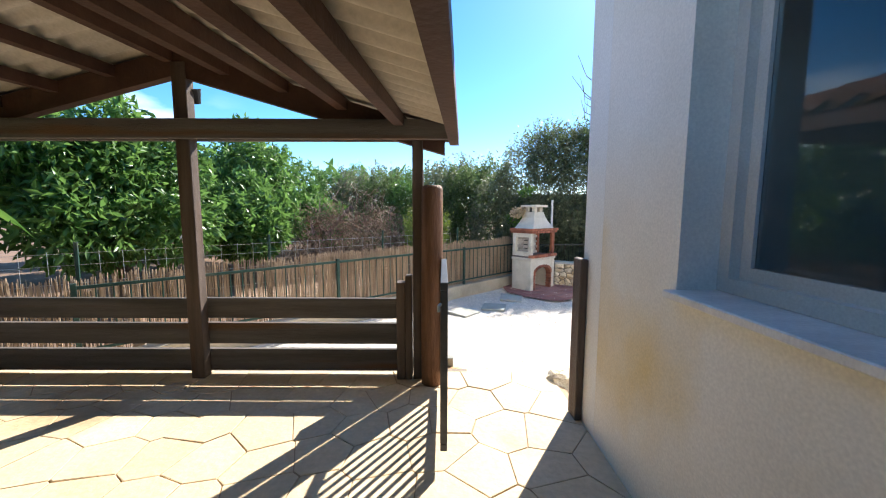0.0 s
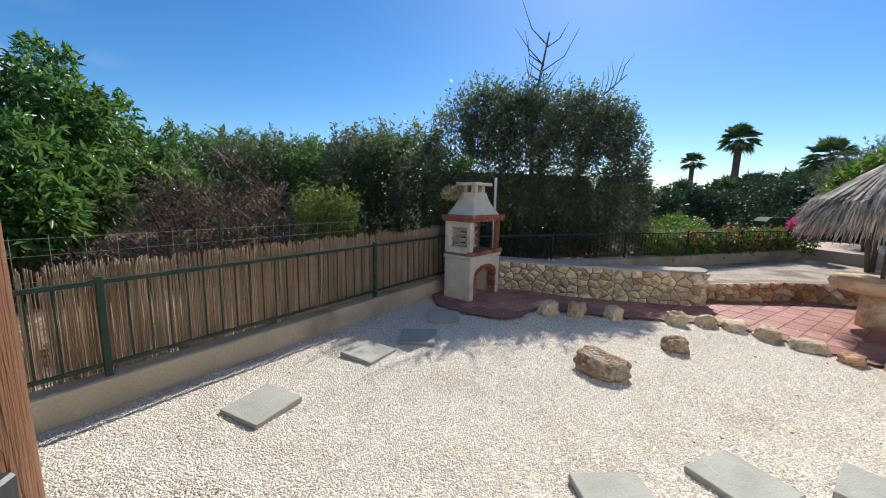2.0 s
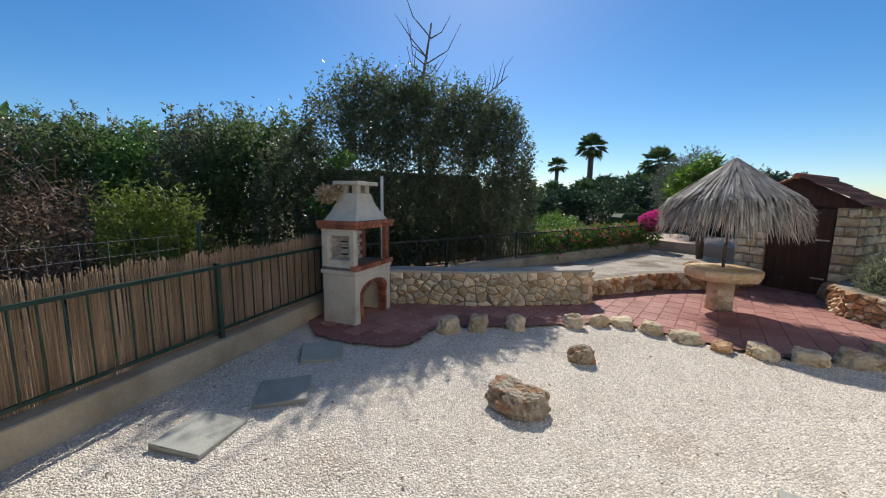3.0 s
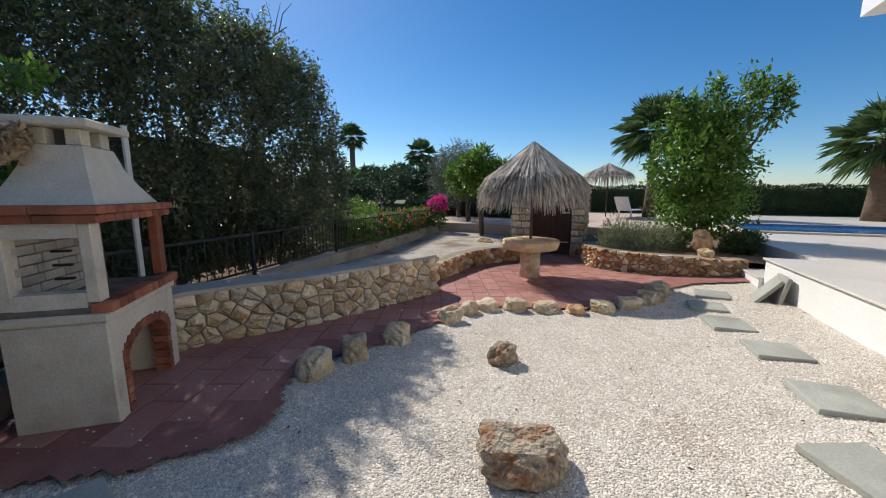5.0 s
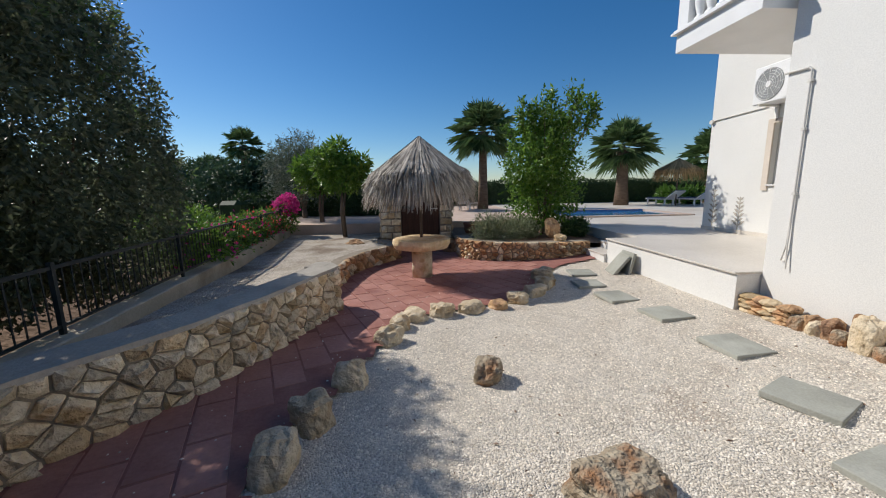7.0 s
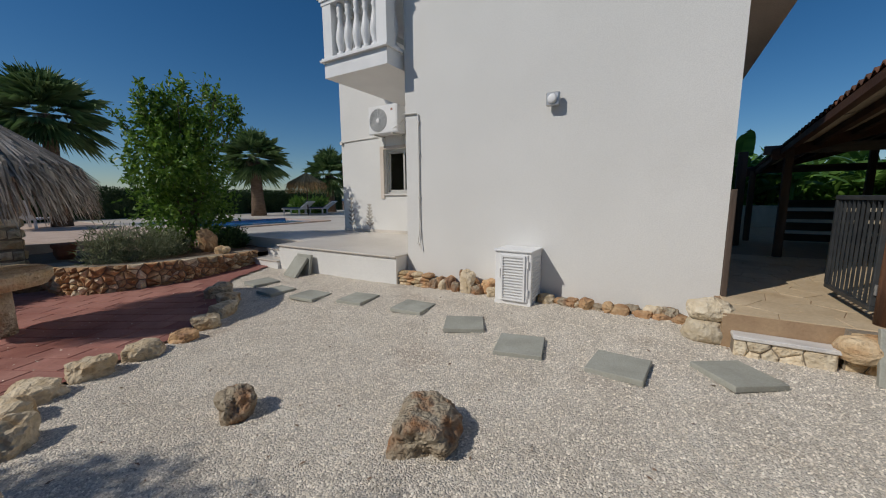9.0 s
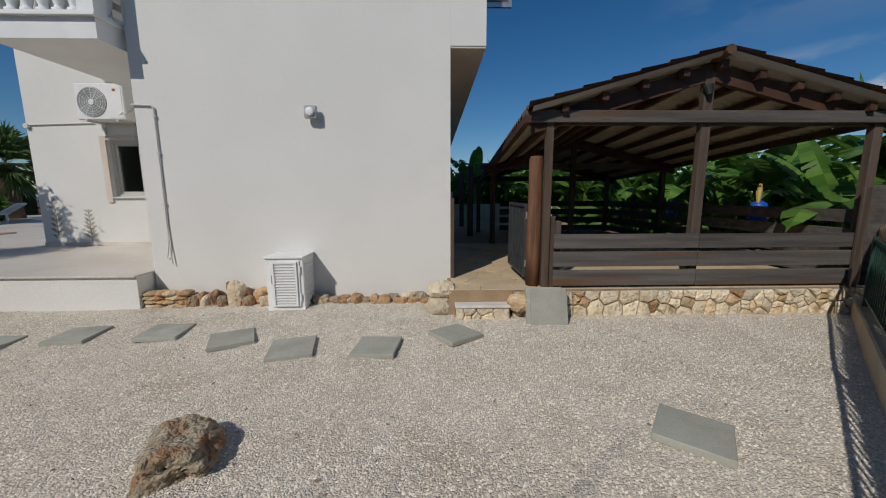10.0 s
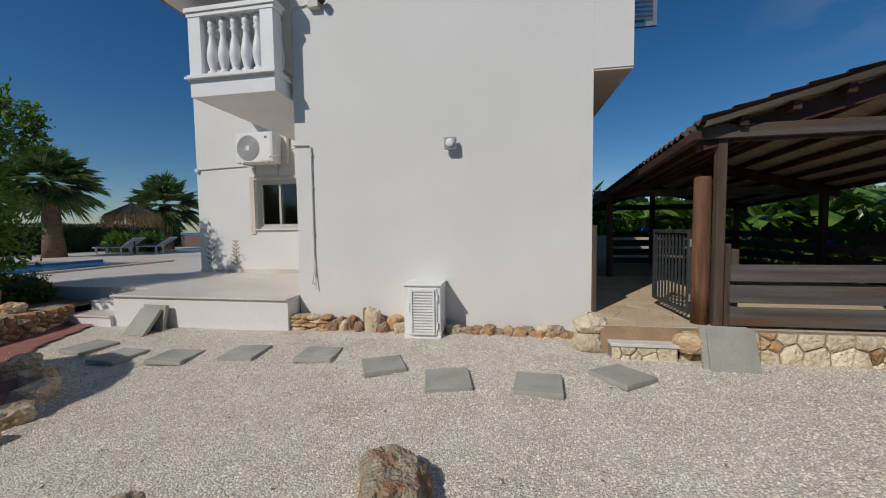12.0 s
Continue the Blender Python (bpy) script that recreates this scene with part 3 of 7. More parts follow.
# patio with its steps
PZ = 0.14
patio = whole("patio", box(5.10, 8.22, -0.55, 2.50, -0.7, PZ - 0.03), M_PLASTER, "white rendered patio front", "patio", kind="structure")
bm = box(5.09, 8.25, -0.548, 2.54, PZ - 0.03, PZ, bevel=0.006)
part("edge_slab", bm, M_PATIO, patio, "beige tile edge")
whole("patio_deck", box(8.22, 24.5, -14, 1.82, -0.7, PZ - 0.002), M_PATIO, "pale beige tiled pool terrace", "patio", kind="structure")
whole("poolside", box(13.2, 24.5, 1.82, 13, -0.7, PZ - 0.03), M_POOLSIDE, "sand coloured paving by the pool", "paving", kind="structure")
for k, (y, z) in enumerate(((2.56, -0.20), (2.19, -0.03))):
    s = whole("patio_step", box(8.225, 9.10, 1.82, y, -0.7, z - 0.03), M_PLASTER, "white patio step with a beige stone tread", "step", group="patio steps", kind="structure")
    part("tread", box(8.226, 9.12, 1.821, y + 0.02, z - 0.03, z, bevel=0.006), M_PATIO, s)
bm = box(13.4, 15.9, -3.1, 1.2, PZ + 0.002, PZ + 0.012)
whole("pool_water", bm, M_WATER, "still blue swimming pool water", "pool", kind="structure")
pool_edge = box(13.2, 16.1, 1.2, 1.45, PZ + 0.002, PZ + 0.05)
box(13.2, 13.4, -3.1, 1.2, PZ + 0.002, PZ + 0.05, pool_edge)
box(15.9, 16.2, -3.1, 1.2, PZ + 0.002, PZ + 0.09, pool_edge)
box(13.2, 16.2, -3.35, -3.1, PZ + 0.002, PZ + 0.05, pool_edge)
whole("pool_coping", pool_edge, M_POOLSIDE, "sand coloured stone coping round the pool", "coping", kind="structure")
whole("pool_tile_band", box(15.87, 15.895, -3.1, 1.2, PZ + 0.012, PZ + 0.08), M_POOLTILE, "blue tile band along the pool edge", "tile", kind="structure")

# raised bed behind the stone walls
W1 = [(2.62, 8.83), (3.04, 8.72), (3.72, 8.32), (4.58, 8.02), (5.5, 7.78), (6.12, 7.62), (6.35, 7.75), (6.40, 8.0)]
W2 = [(6.50, 8.05), (7.43, 7.98), (8.4, 7.96), (9.2, 7.72), (9.8, 7.3), (10.25, 6.98), (10.6, 7.1), (11.2, 7.5)]


def kerb_y(x):
    return 9.28 + 0.15 * (x - 3.8)


def bed_z(x, y):
    return -0.02 - 0.20 * clamp01((x - 3) / 5) + 0.02 * noise.noise(Vector((x, y, 5)))


def bed_in(x, y):
    front = np.interp(x, [2.2, 2.62, 3.72, 5.5, 6.3, 6.5, 8.4, 9.2, 10.25, 11.2, 13, 17], [9.2, 9.0, 8.5, 8.0, 7.9, 8.2, 8.15, 7.9, 7.2, 7.7, 7.7, 7.7])
    return front < y < kerb_y(x) + 0.1


sheet("raised_bed", steps_of(2.2, 17, 0.1), steps_of(7, 11.6, 0.1), bed_z, M_BEDSOIL, bed_in, label="pale dusty raised bed behind the stone walls")


def stone_wall(name, line, base, top, depth, mat, label, size, seed, cap, thick=0.05, flat=0.82):
    """A rubble wall along a line: a mortar core with stones of its own on the face, and a coping."""
    length, at = along(line)
    bm = bmesh.new()
    us = steps_of(0, length, 0.12)
    rows = []
    for u in us:
        p, nrm = at(u)
        f, k = p, p - nrm * depth
        rows.append([bm.verts.new((q.x, q.y, z)) for q, z in ((f, base(p.x, p.y) - 0.15), (f, top(p.x, p.y) - 0.01), (k, top(p.x, p.y) - 0.01), (k, base(p.x, p.y) - 0.15))])
    for a, b in zip(rows, rows[1:]):
        for i in range(4):
            bm.faces.new((a[i], b[i], b[(i + 1) % 4], a[(i + 1) % 4]))
    bm.faces.new(rows[0])
    bm.faces.new(rows[-1][::-1])
    wall = whole(name, bm, M_MORTAR, label, "wall", kind="structure")
    rnd = random.Random(seed)
    high = max(top(x, y) - base(x, y) for x, y in line) + 0.02
    jit = random.Random(seed + 1)
    nr = max(2, round(high / (size * flat)))
    nc = max(2, round(length / (size * 1.35)))
    pts = []
    for r in range(nr):
        u = jit.uniform(0.1, 0.6) * length / nc
        while u < length - 0.03:
            pts.append((max(u, 0.03), (r + 0.5 + jit.uniform(-0.30, 0.30)) * high / nr))
            if jit.random() < 0.18:
                pts.append((min(u + jit.uniform(-0.3, 0.3) * size, length - 0.03), (r + 0.5 + jit.choice((-0.5, 0.5))) * high / nr))
            u += size * jit.choice((0.75, 1.0, 1.3, 1.6, 2.0))
    polys = cells(length, high, 0, seed, 0, pts)

    def place(u, v, w):
        p, nrm = at(min(max(u, 0), length - 1e-4))
        z0, z1 = base(p.x, p.y) - 0.02, top(p.x, p.y)
        q = p + nrm * w
        return (q.x, q.y, z0 + (z1 - z0) * v / high)
    for poly in polys:
        part("stone", cobble(poly, place, 0.0125, thick, rnd, 0.35, 1.0), mat if rnd.random() < 0.6 else (M_STONE if rnd.random() < 0.6 else M_STONE_PALE), wall)
    if cap:
        bm = bmesh.new()
        rows = []
        for u in us:
            p, nrm = at(u)
            z = top(p.x, p.y) + 0.012 * noise.noise(Vector((u * 3, 0, seed)))
            rows.append([bm.verts.new((q.x, q.y, zz)) for q, zz in ((p + nrm * 0.03, z - 0.02), (p + nrm * 0.02, z + 0.02), (p - nrm * depth, z + 0.025), (p - nrm * (depth + 0.05), z - 0.03))])
        for a, b in zip(rows, rows[1:]):
            for i in range(3):
                bm.faces.new((a[i], b[i], b[i + 1], a[i + 1]))
        bm.faces.new(rows[0])
        bm.faces.new(rows[-1][::-1])
        part("coping", bm, M_COPING, wall, "rough grey cement coping")
    return wall


stone_wall("stone_wall", W1, gz, lambda x, y: 0.20 - 0.06 * clamp01((x - 2.6) / 3.6), 0.34, M_STONE_PALE, "honey coloured rubble stone garden wall", 0.165, 3, True, 0.06)
stone_wall("stone_wall_low", W2, gz, lambda x, y: -0.17 + 0.02 * (x - 8) / 4, 0.25, M_STONE_RUST, "low rust coloured rubble wall round the sitting place", 0.17, 5, False, 0.07)
W3 = [(9.10, 2.45), (9.02, 3.1), (9.10, 3.9), (9.32, 4.6), (9.62, 5.12), (10.1, 5.40), (10.8, 5.42)]
stone_wall("planter_wall", W3[::-1], gz, lambda x, y: -0.04, 0.3, M_STONE_RUST, "rust coloured stone planter wall of flat stacked stones", 0.17, 8, False, 0.06, 0.52)
sheet("planter_soil", steps_of(9.0, 13.2, 0.15), steps_of(1.84, 5.5, 0.15), lambda x, y: -0.09 + 0.03 * noise.noise(Vector((x * 3, y * 3, 0))), M_DIRT,
      lambda x, y: x > np.interp(y, [2.4, 3.1, 3.9, 4.6, 5.12, 5.4], [9.2, 9.15, 9.2, 9.45, 9.8, 10.4]), label="dry soil in the planter")


def straight_kerb(name, a, b, high, deep, z0, label, left=True):
    a, b = Vector((*a, 0)), Vector((*b, 0))
    d = (b - a).normalized()
    nrm = Vector((-d.y, d.x, 0)) * (deep if left else -deep)
    n = int((b - a).length / 0.3)
    bm = bmesh.new()
    rows = []
    for k in range(n + 1):
        p = a.lerp(b, k / n)
        j = 0.008 * noise.noise(Vector((k * 0.7, 1, 2)))
        rows.append([bm.verts.new((q.x, q.y, z)) for q, z in ((p, z0(p.x, p.y) - 0.2), (p, high(p.x, p.y) - 0.012 + j), (p + nrm * 0.08, high(p.x, p.y) + j), (p + nrm, high(p.x, p.y) + j), (p + nrm, z0(p.x, p.y) - 0.2))])
    for r0, r1 in zip(rows, rows[1:]):
        for i in range(4):
            bm.faces.new((r0[i], r1[i], r1[i + 1], r0[i + 1]))
    bm.faces.new(rows[0])
    bm.faces.new(rows[-1][::-1])
    return whole(name, bm, M_KERB, label, "kerb", kind="structure")


straight_kerb("kerb", (-5.0, fence_y(-5.0) - 0.03), (2.3, fence_y(2.3) - 0.03), lambda x, y: -0.12, 0.22, gz, "beige rendered kerb wall under the green fence")
straight_kerb("kerb_bed", (2.0, kerb_y(2.0)), (12.9, kerb_y(12.9)), lambda x, y: 0.06, 0.25, lambda x, y: -0.3, "beige rendered kerb under the black railing")
straight_kerb("kerb_terrace", (-4.7, -9.8), (0.7, -9.8), lambda x, y: 0.75, 0.25, lambda x, y: 0.0, "cream rendered wall behind the terrace", False)

# ---- windows ----
def sash(parent, x0, x1, z0, z1, y, mat, pane=True):
    """A framed pane in the x-z plane, local to its window."""
    w = 0.05
    bm = box(x0, x1, y - 0.02, y + 0.02, z0, z0 + w)
    box(x0, x1, y - 0.02, y + 0.02, z1 - w, z1, bm)
    box(x0, x0 + w, y - 0.02, y + 0.02, z0 + w, z1 - w, bm)
    box(x1 - w, x1, y - 0.02, y + 0.02, z0 + w, z1 - w, bm)
    f = part("sash", bm, mat, parent)
    g = part("pane", box(x0 + w, x1 - w, y - 0.004, y + 0.004, z0 + w, z1 - w), M_GLASS, f)
    g.visible_shadow = False


def window(name, at, rz, width, z0, z1, depth, label, mat, inner=None):
    w = thing(name, label, "window", at, rz, kind="structure")
    t = 0.06
    bm = box(0, width, -depth - 0.03, -depth + 0.03, z0, z0 + t)
    box(0, width, -depth - 0.03, -depth + 0.03, z1 - t, z1, bm)
    box(0, t, -depth - 0.03, -depth + 0.03, z0 + t, z1 - t, bm)
    box(width - t, width, -depth - 0.03, -depth + 0.03, z0 + t, z1 - t, bm)
    part("window_frame", bm, mat, w)
    sash(w, t, width / 2 + 0.03, z0 + t, z1 - t, -depth + 0.012, inner or mat)
    sash(w, width / 2 - 0.03, width - t, z0 + t, z1 - t, -depth - 0.035, inner or mat)
    part("window_sill", box(-0.02, width + 0.02, -depth, 0.05, z0 - 0.035, z0 - 0.002, bevel=0.005), M_MARBLE, w, "white marble sill")
    return w


# side window: local x runs back along the wall, local y out of it
window_1 = window("window_1", (0.75, -0.75, 0), 90, 1.922, 1.163, 2.75, 0.20, "cream aluminium sliding window with a white marble sill", M_ALU, M_ALU)
w = window("window_2", (6.65, -0.55, 0), 0, 1.22, 1.2, 2.38, 0.12, "cream framed sliding window beside the patio", M_ALU, M_ALU)
bm = box(-0.10, 0, 0, 0.03, 1.08, 2.46)
box(1.22, 1.34, 0, 0.03, 1.08, 2.46, bm)
box(0, 1.22, 0, 0.03, 2.38, 2.46, bm)
part("surround", bm, M_SOFFIT, w, "raised beige plaster surround")

# ---- balcony ----
balcony = thing("balcony", "white balcony with turned balusters on the upper storey", "balcony", (5.12, 0, 0), kind="structure")
part("slab", box(0.02, 1.40, -0.54, 2.55, 3.15, 3.40), M_TRIM, balcony)
bm = box(-0.02, 1.45, -0.5, 2.61, 3.40, 3.43)
box(-0.01, 1.43, -0.5, 2.585, 3.43, 3.46, bm)
part("moulding", bm, M_TRIM, balcony)
for px, py in ((0.12, 2.45), (1.30, 2.45), (1.30, 0.9)):
    part("pier", box(px - 0.10, px + 0.10, py - 0.10, py + 0.10, 3.46, 4.42), M_TRIM, balcony)
bm = box(0.0, 1.42, 2.34, 2.56, 4.30, 4.36)
box(-0.02, 1.44, 2.32, 2.58, 4.36, 4.42, bm)
box(1.19, 1.41, -0.5, 2.33, 4.30, 4.42, bm)
part("handrail", bm, M_TRIM, balcony)
PROFILE = [(0.075, 0), (0.075, 0.06), (0.05, 0.07), (0.045, 0.10), (0.075, 0.22), (0.082, 0.30), (0.07, 0.40), (0.042, 0.55), (0.04, 0.62), (0.06, 0.66), (0.04, 0.69), (0.055, 0.72), (0.055, 0.84)]
baluster = part("baluster", lathe(PROFILE, 12), M_TRIM, balcony, smooth=True)
baluster.location = (0.33, 2.45, 3.46)
for k in range(1, 9):
    b = new("baluster", baluster.data)
    b.parent = balcony
    b.location = (0.33 + k * 0.19, 2.45, 3.46) if k < 5 else (1.30, 2.25 - (k - 5) * 0.32, 3.46)
b = new("baluster", baluster.data)
b.parent, b.location = balcony, (0.12, 2.25, 3.46)
porch = whole("porch_roof", box(5.12, 6.95, -0.5, 2.72, 4.62, 4.78), M_TRIM, "white porch roof edge with red tiles above the balcony", "roof", kind="structure")
for k in range(6):
    part("tile", box(5.13 + k * 0.31, 5.42 + k * 0.31, 2.2, 2.76, 4.784, 4.83, bevel=0.02), M_TILE, porch)
cctv = thing("security_camera", "small black security camera on a grey bracket", "camera", (4.60, 2.192, 4.50))
part("mount", box(-0.01, 0.16, 0, 0.08, -0.09, 0.07, bevel=0.008), M_CABLE, cctv, "pale junction box")
part("body", lathe([(0.02, -0.06), (0.055, -0.04), (0.06, 0.03), (0.04, 0.06)], 12, m=pose(-0.07, 0.10, 0.0, 70, 0, 20)), M_BLACK, cctv, "black camera body", True)
part("cable", tube([(0.16, 0.012, 0.0), (0.44, 0.012, -0.03), (0.46, 0.012, -0.12), (0.46, 0.012, -1.05)], 0.012, 6), M_CABLE, cctv)

# ---- fixtures on the house ----
ac = thing("air_conditioner", "white outdoor air conditioner unit on wall brackets", "air conditioner", (7.53, -0.55, 2.71))
part("case", box(-0.47, 0.47, 0.10, 0.42, 0, 0.68, bevel=0.015), M_TRIM, ac)
grille = bmesh.new()
for k in range(1, 7):
    r = 0.045 * k
    tube([(0.15 + r * math.cos(a), 0.432, 0.33 + r * math.sin(a)) for a in [i * math.tau / 24 for i in range(25)]], 0.004, 4, grille)
for k in range(12):
    a = k * math.tau / 12
    rod((0.15 + 0.05 * math.cos(a), 0.43, 0.33 + 0.05 * math.sin(a)), (0.15 + 0.28 * math.cos(a), 0.43, 0.33 + 0.28 * math.sin(a)), 0.004, n=4, bm=grille)
# no real opening: a flat grey disc paints the shaded hollow
part("fan_well", lathe([(0.285, 0.0), (0.285, 0.006)], 28, m=pose(0.15, 0.421, 0.33, -90)), M_GRILLE, ac, "flat grey disc painted as the shaded fan opening")
part("grille", grille, M_TRIM, ac)
part("hub", lathe([(0.06, 0), (0.05, 0.015)], 16, m=pose(0.15, 0.43, 0.33, -90)), M_TRIM, ac)
part("side_panel", box(-0.43, -0.16, 0.421, 0.428, 0.03, 0.63, bevel=0.003), M_TRIM, ac)
part("badge", box(-0.33, -0.27, 0.4285, 0.431, 0.53, 0.58), M_TILE, ac, "small red and dark badge")
for x in (-0.3, 0.3):
    bm = box(x - 0.02, x + 0.02, 0, 0.44, -0.035, -0.002)
    box(x - 0.02, x + 0.02, 0, 0.03, -0.3, -0.002, bm)
    part("bracket", bm, M_CABLE, ac)
part("pipe_cover", box(-0.62, -0.45, 0.0, 0.09, 0.0, 0.75, bevel=0.02), M_CABLE, ac)

flood = thing("floodlight", "small square floodlight with a clear glass front", "lamp", (2.66, 2.192, 2.34))
part("case", box(-0.085, 0.085, 0.05, 0.12, -0.085, 0.085, bevel=0.012), M_STEEL, flood)
part("lens", lathe([(0.062, 0), (0.058, 0.02), (0.03, 0.028)], 18, m=pose(0, 0.121, 0, -90)), M_TRIM, flood, "bright round reflector", True)
part("bracket", box(-0.03, 0.03, 0, 0.05, -0.05, 0.05), M_STEEL, flood)

pipe = thing("conduit", "cream plastic conduit running down the house wall", "pipe", (-0.02, 2.192, 0))
part("run", tube([(5.12, 0.02, 2.45), (4.86, 0.02, 2.44), (4.83, 0.02, 2.41), (4.83, 0.02, 0.75)], 0.012, 8), M_CABLE, pipe)
part("tail", tube([(4.83, 0.02, 0.75), (4.835, 0.03, 0.5), (4.86, 0.035, 0.36), (4.88, 0.02, 0.33)], 0.008, 6), M_CABLE, pipe)
part("tail", tube([(4.825, 0.02, 0.75), (4.82, 0.03, 0.5), (4.80, 0.035, 0.24)], 0.008, 6), M_CABLE, pipe)
for z in (1.1, 1.8, 2.3):
    part("clip", box(4.81, 4.85, 0, 0.036, z - 0.015, z + 0.015), M_CABLE, pipe)
whole("cable", tube([(5.12, 2.08, 2.45), (6.2, 0.9, 2.62), (7.0, 0.1, 2.75), (7.3, -0.5, 3.0)], 0.009, 6), M_CABLE, "cream cable slung from the wall to the air conditioner", "cable")
whole("cable", tube([(8.06, -0.53, 2.72), (8.8, -0.53, 2.70), (9.4, -0.53, 2.68)], 0.014, 6), M_CABLE, "cream cable along the patio wall", "cable")
whole("cable_box", lathe([(0.05, 0), (0.05, 0.05)], 12, m=pose(9.42, -0.545, 2.66, -90)), M_CABLE, "round cream junction box on the wall corner", "box")

# white louvred cupboard at the foot of the wall
vent = thing("louvred_cupboard", "white metal cupboard with a louvred door, against the house wall", "cupboard", (3.015, 2.20, gz(3, 2.4) + 0.002))
part("body", box(-0.252, 0.252, 0, 0.44, 0, 0.70, bevel=0.006), M_TRIM, vent)
part("top", box(-0.268, 0.268, 0, 0.465, 0.702, 0.73, bevel=0.006), M_TRIM, vent)
part("plinth", box(-0.256, 0.256, 0.02, 0.446, -0.03, 0.03, bevel=0.004), M_TRIM, vent)
door = part("door", box(-0.205, 0.185, 0.441, 0.459, 0.035, 0.675, bevel=0.004), M_TRIM, vent)
part("recess", box(-0.150, 0.130, 0.4595, 0.461, 0.075, 0.635), M_TRIM, door)
for k in range(15):
    part("slat", box(-0.150, 0.130, -0.013, 0.013, -0.003, 0.003, m=pose(0, 0.470, 0.088 + k * 0.0385, 48)), M_TRIM, door)
bm = box(-0.175, -0.150, 0.459, 0.482, 0.05, 0.66)
box(0.130, 0.155, 0.459, 0.482, 0.05, 0.66, bm)
box(-0.150, 0.130, 0.459, 0.482, 0.05, 0.072, bm)
box(-0.150, 0.130, 0.459, 0.482, 0.638, 0.66, bm)
part("door_frame", bm, M_TRIM, door)
part("handle", box(0.160, 0.180, 0.459, 0.492, 0.36, 0.48, bevel=0.004), M_TRIM, door, "white latch handle")
for z in (0.12, 0.50):
    part("hinge", rod((-0.212, 0.462, z), (-0.212, 0.462, z + 0.10), 0.010), M_TRIM, door)
for k in range(15):
    part("side_slat", box(-0.008, 0.008, 0.08, 0.38, -0.003, 0.003, m=pose(-0.258, 0, 0.09 + k * 0.0385, 0, -40, 0)), M_TRIM, vent)

# ---- pergola ----
DROP = 0.062
RIDGE_X, EAVE_L, EAVE_R = -2.47, -0.24, -4.95


def roof_z(x, y):
    """Underside of the roof sheets."""
    half = (EAVE_L - RIDGE_X) if x > RIDGE_X else (RIDGE_X - EAVE_R)
    return 2.815 - 0.635 * abs(x - RIDGE_X) / half - DROP * (2.66 - y)


def skew(x, y):
    """The garden-side eave runs slightly inwards towards the back."""
    return x + 0.05 * (y - 2.66) * max(0.0, (x - RIDGE_X) / (EAVE_L - RIDGE_X))


pergola = thing("pergola", "dark stained timber pergola with a corrugated sheet and clay tile roof", "pergola", (0, 0, 0))
ROOF_Y0, ROOF_Y1 = -4.6, 3.05
FLOORZ = 0.0
POSTX = (-0.47, -2.44, -4.69)
for y in (2.79, -1.5, -4.4):
    for x in POSTX:
        w = 0.045 if (x == -0.47 and y > 2) else 0.06
        top = min(roof_z(x, y) - 0.10, 2.26 - DROP * (2.66 - y) if x != -2.44 else 9)
        part("post", box(x - w, x + w, y - 0.05, y + 0.05, FLOORZ, top, bevel=0.006), M_WOODZ, pergola)
    dz = -DROP * (2.66 - y)
    part("tie_beam", box(EAVE_R + 0.2, EAVE_L + 0.1, y - 0.105, y - 0.052, 2.08 + dz, 2.24 + dz, bevel=0.005), M_WOODX, pergola)
    if y > 2:
        part("tie_beam", box(EAVE_R + 0.2, EAVE_L + 0.1, y + 0.052, y + 0.10, 2.09 + dz, 2.235 + dz, bevel=0.005), M_WOODX, pergola)
    for side in (1, -1):
        ex = EAVE_L if side > 0 else EAVE_R
        bm = bmesh.new()
        pts = [(RIDGE_X, roof_z(RIDGE_X, y)), (ex, roof_z(ex, y))]
        vs = []
        for yy in (y - 0.04, y + 0.04):
            for px, pz in pts:
                vs += [bm.verts.new((px, yy, pz - 0.012)), bm.verts.new((px, yy, pz - 0.215))]
        for q in ((0, 2, 3, 1), (4, 5, 7, 6), (0, 4, 6, 2), (1, 3, 7, 5), (0, 1, 5, 4), (2, 6, 7, 3)):
            bm.faces.new([vs[i] for i in q])
        part("rafter", bm, M_WOOD, pergola)
for x in (-0.17, -0.62, -1.10, -1.58, -2.06, -2.52, -3.0, -3.48, -3.96, -4.44, -4.9):
    bm = bmesh.new()
    vs = []
    for yy in (ROOF_Y0, ROOF_Y1 - 0.1):
        z, q = roof_z(x, yy), skew(x, yy)
        vs += [bm.verts.new((q - 0.04, yy, z - 0.095)), bm.verts.new((q + 0.04, yy, z - 0.095)), bm.verts.new((q + 0.04, yy, z - 0.004)), bm.verts.new((q - 0.04, yy, z - 0.004))]
    for q in ((0, 1, 2, 3), (7, 6, 5, 4), (0, 4, 5, 1), (1, 5, 6, 2), (2, 6, 7, 3), (3, 7, 4, 0)):
        bm.faces.new([vs[i] for i in q])
    part("purlin", bm, M_WOOD, pergola)
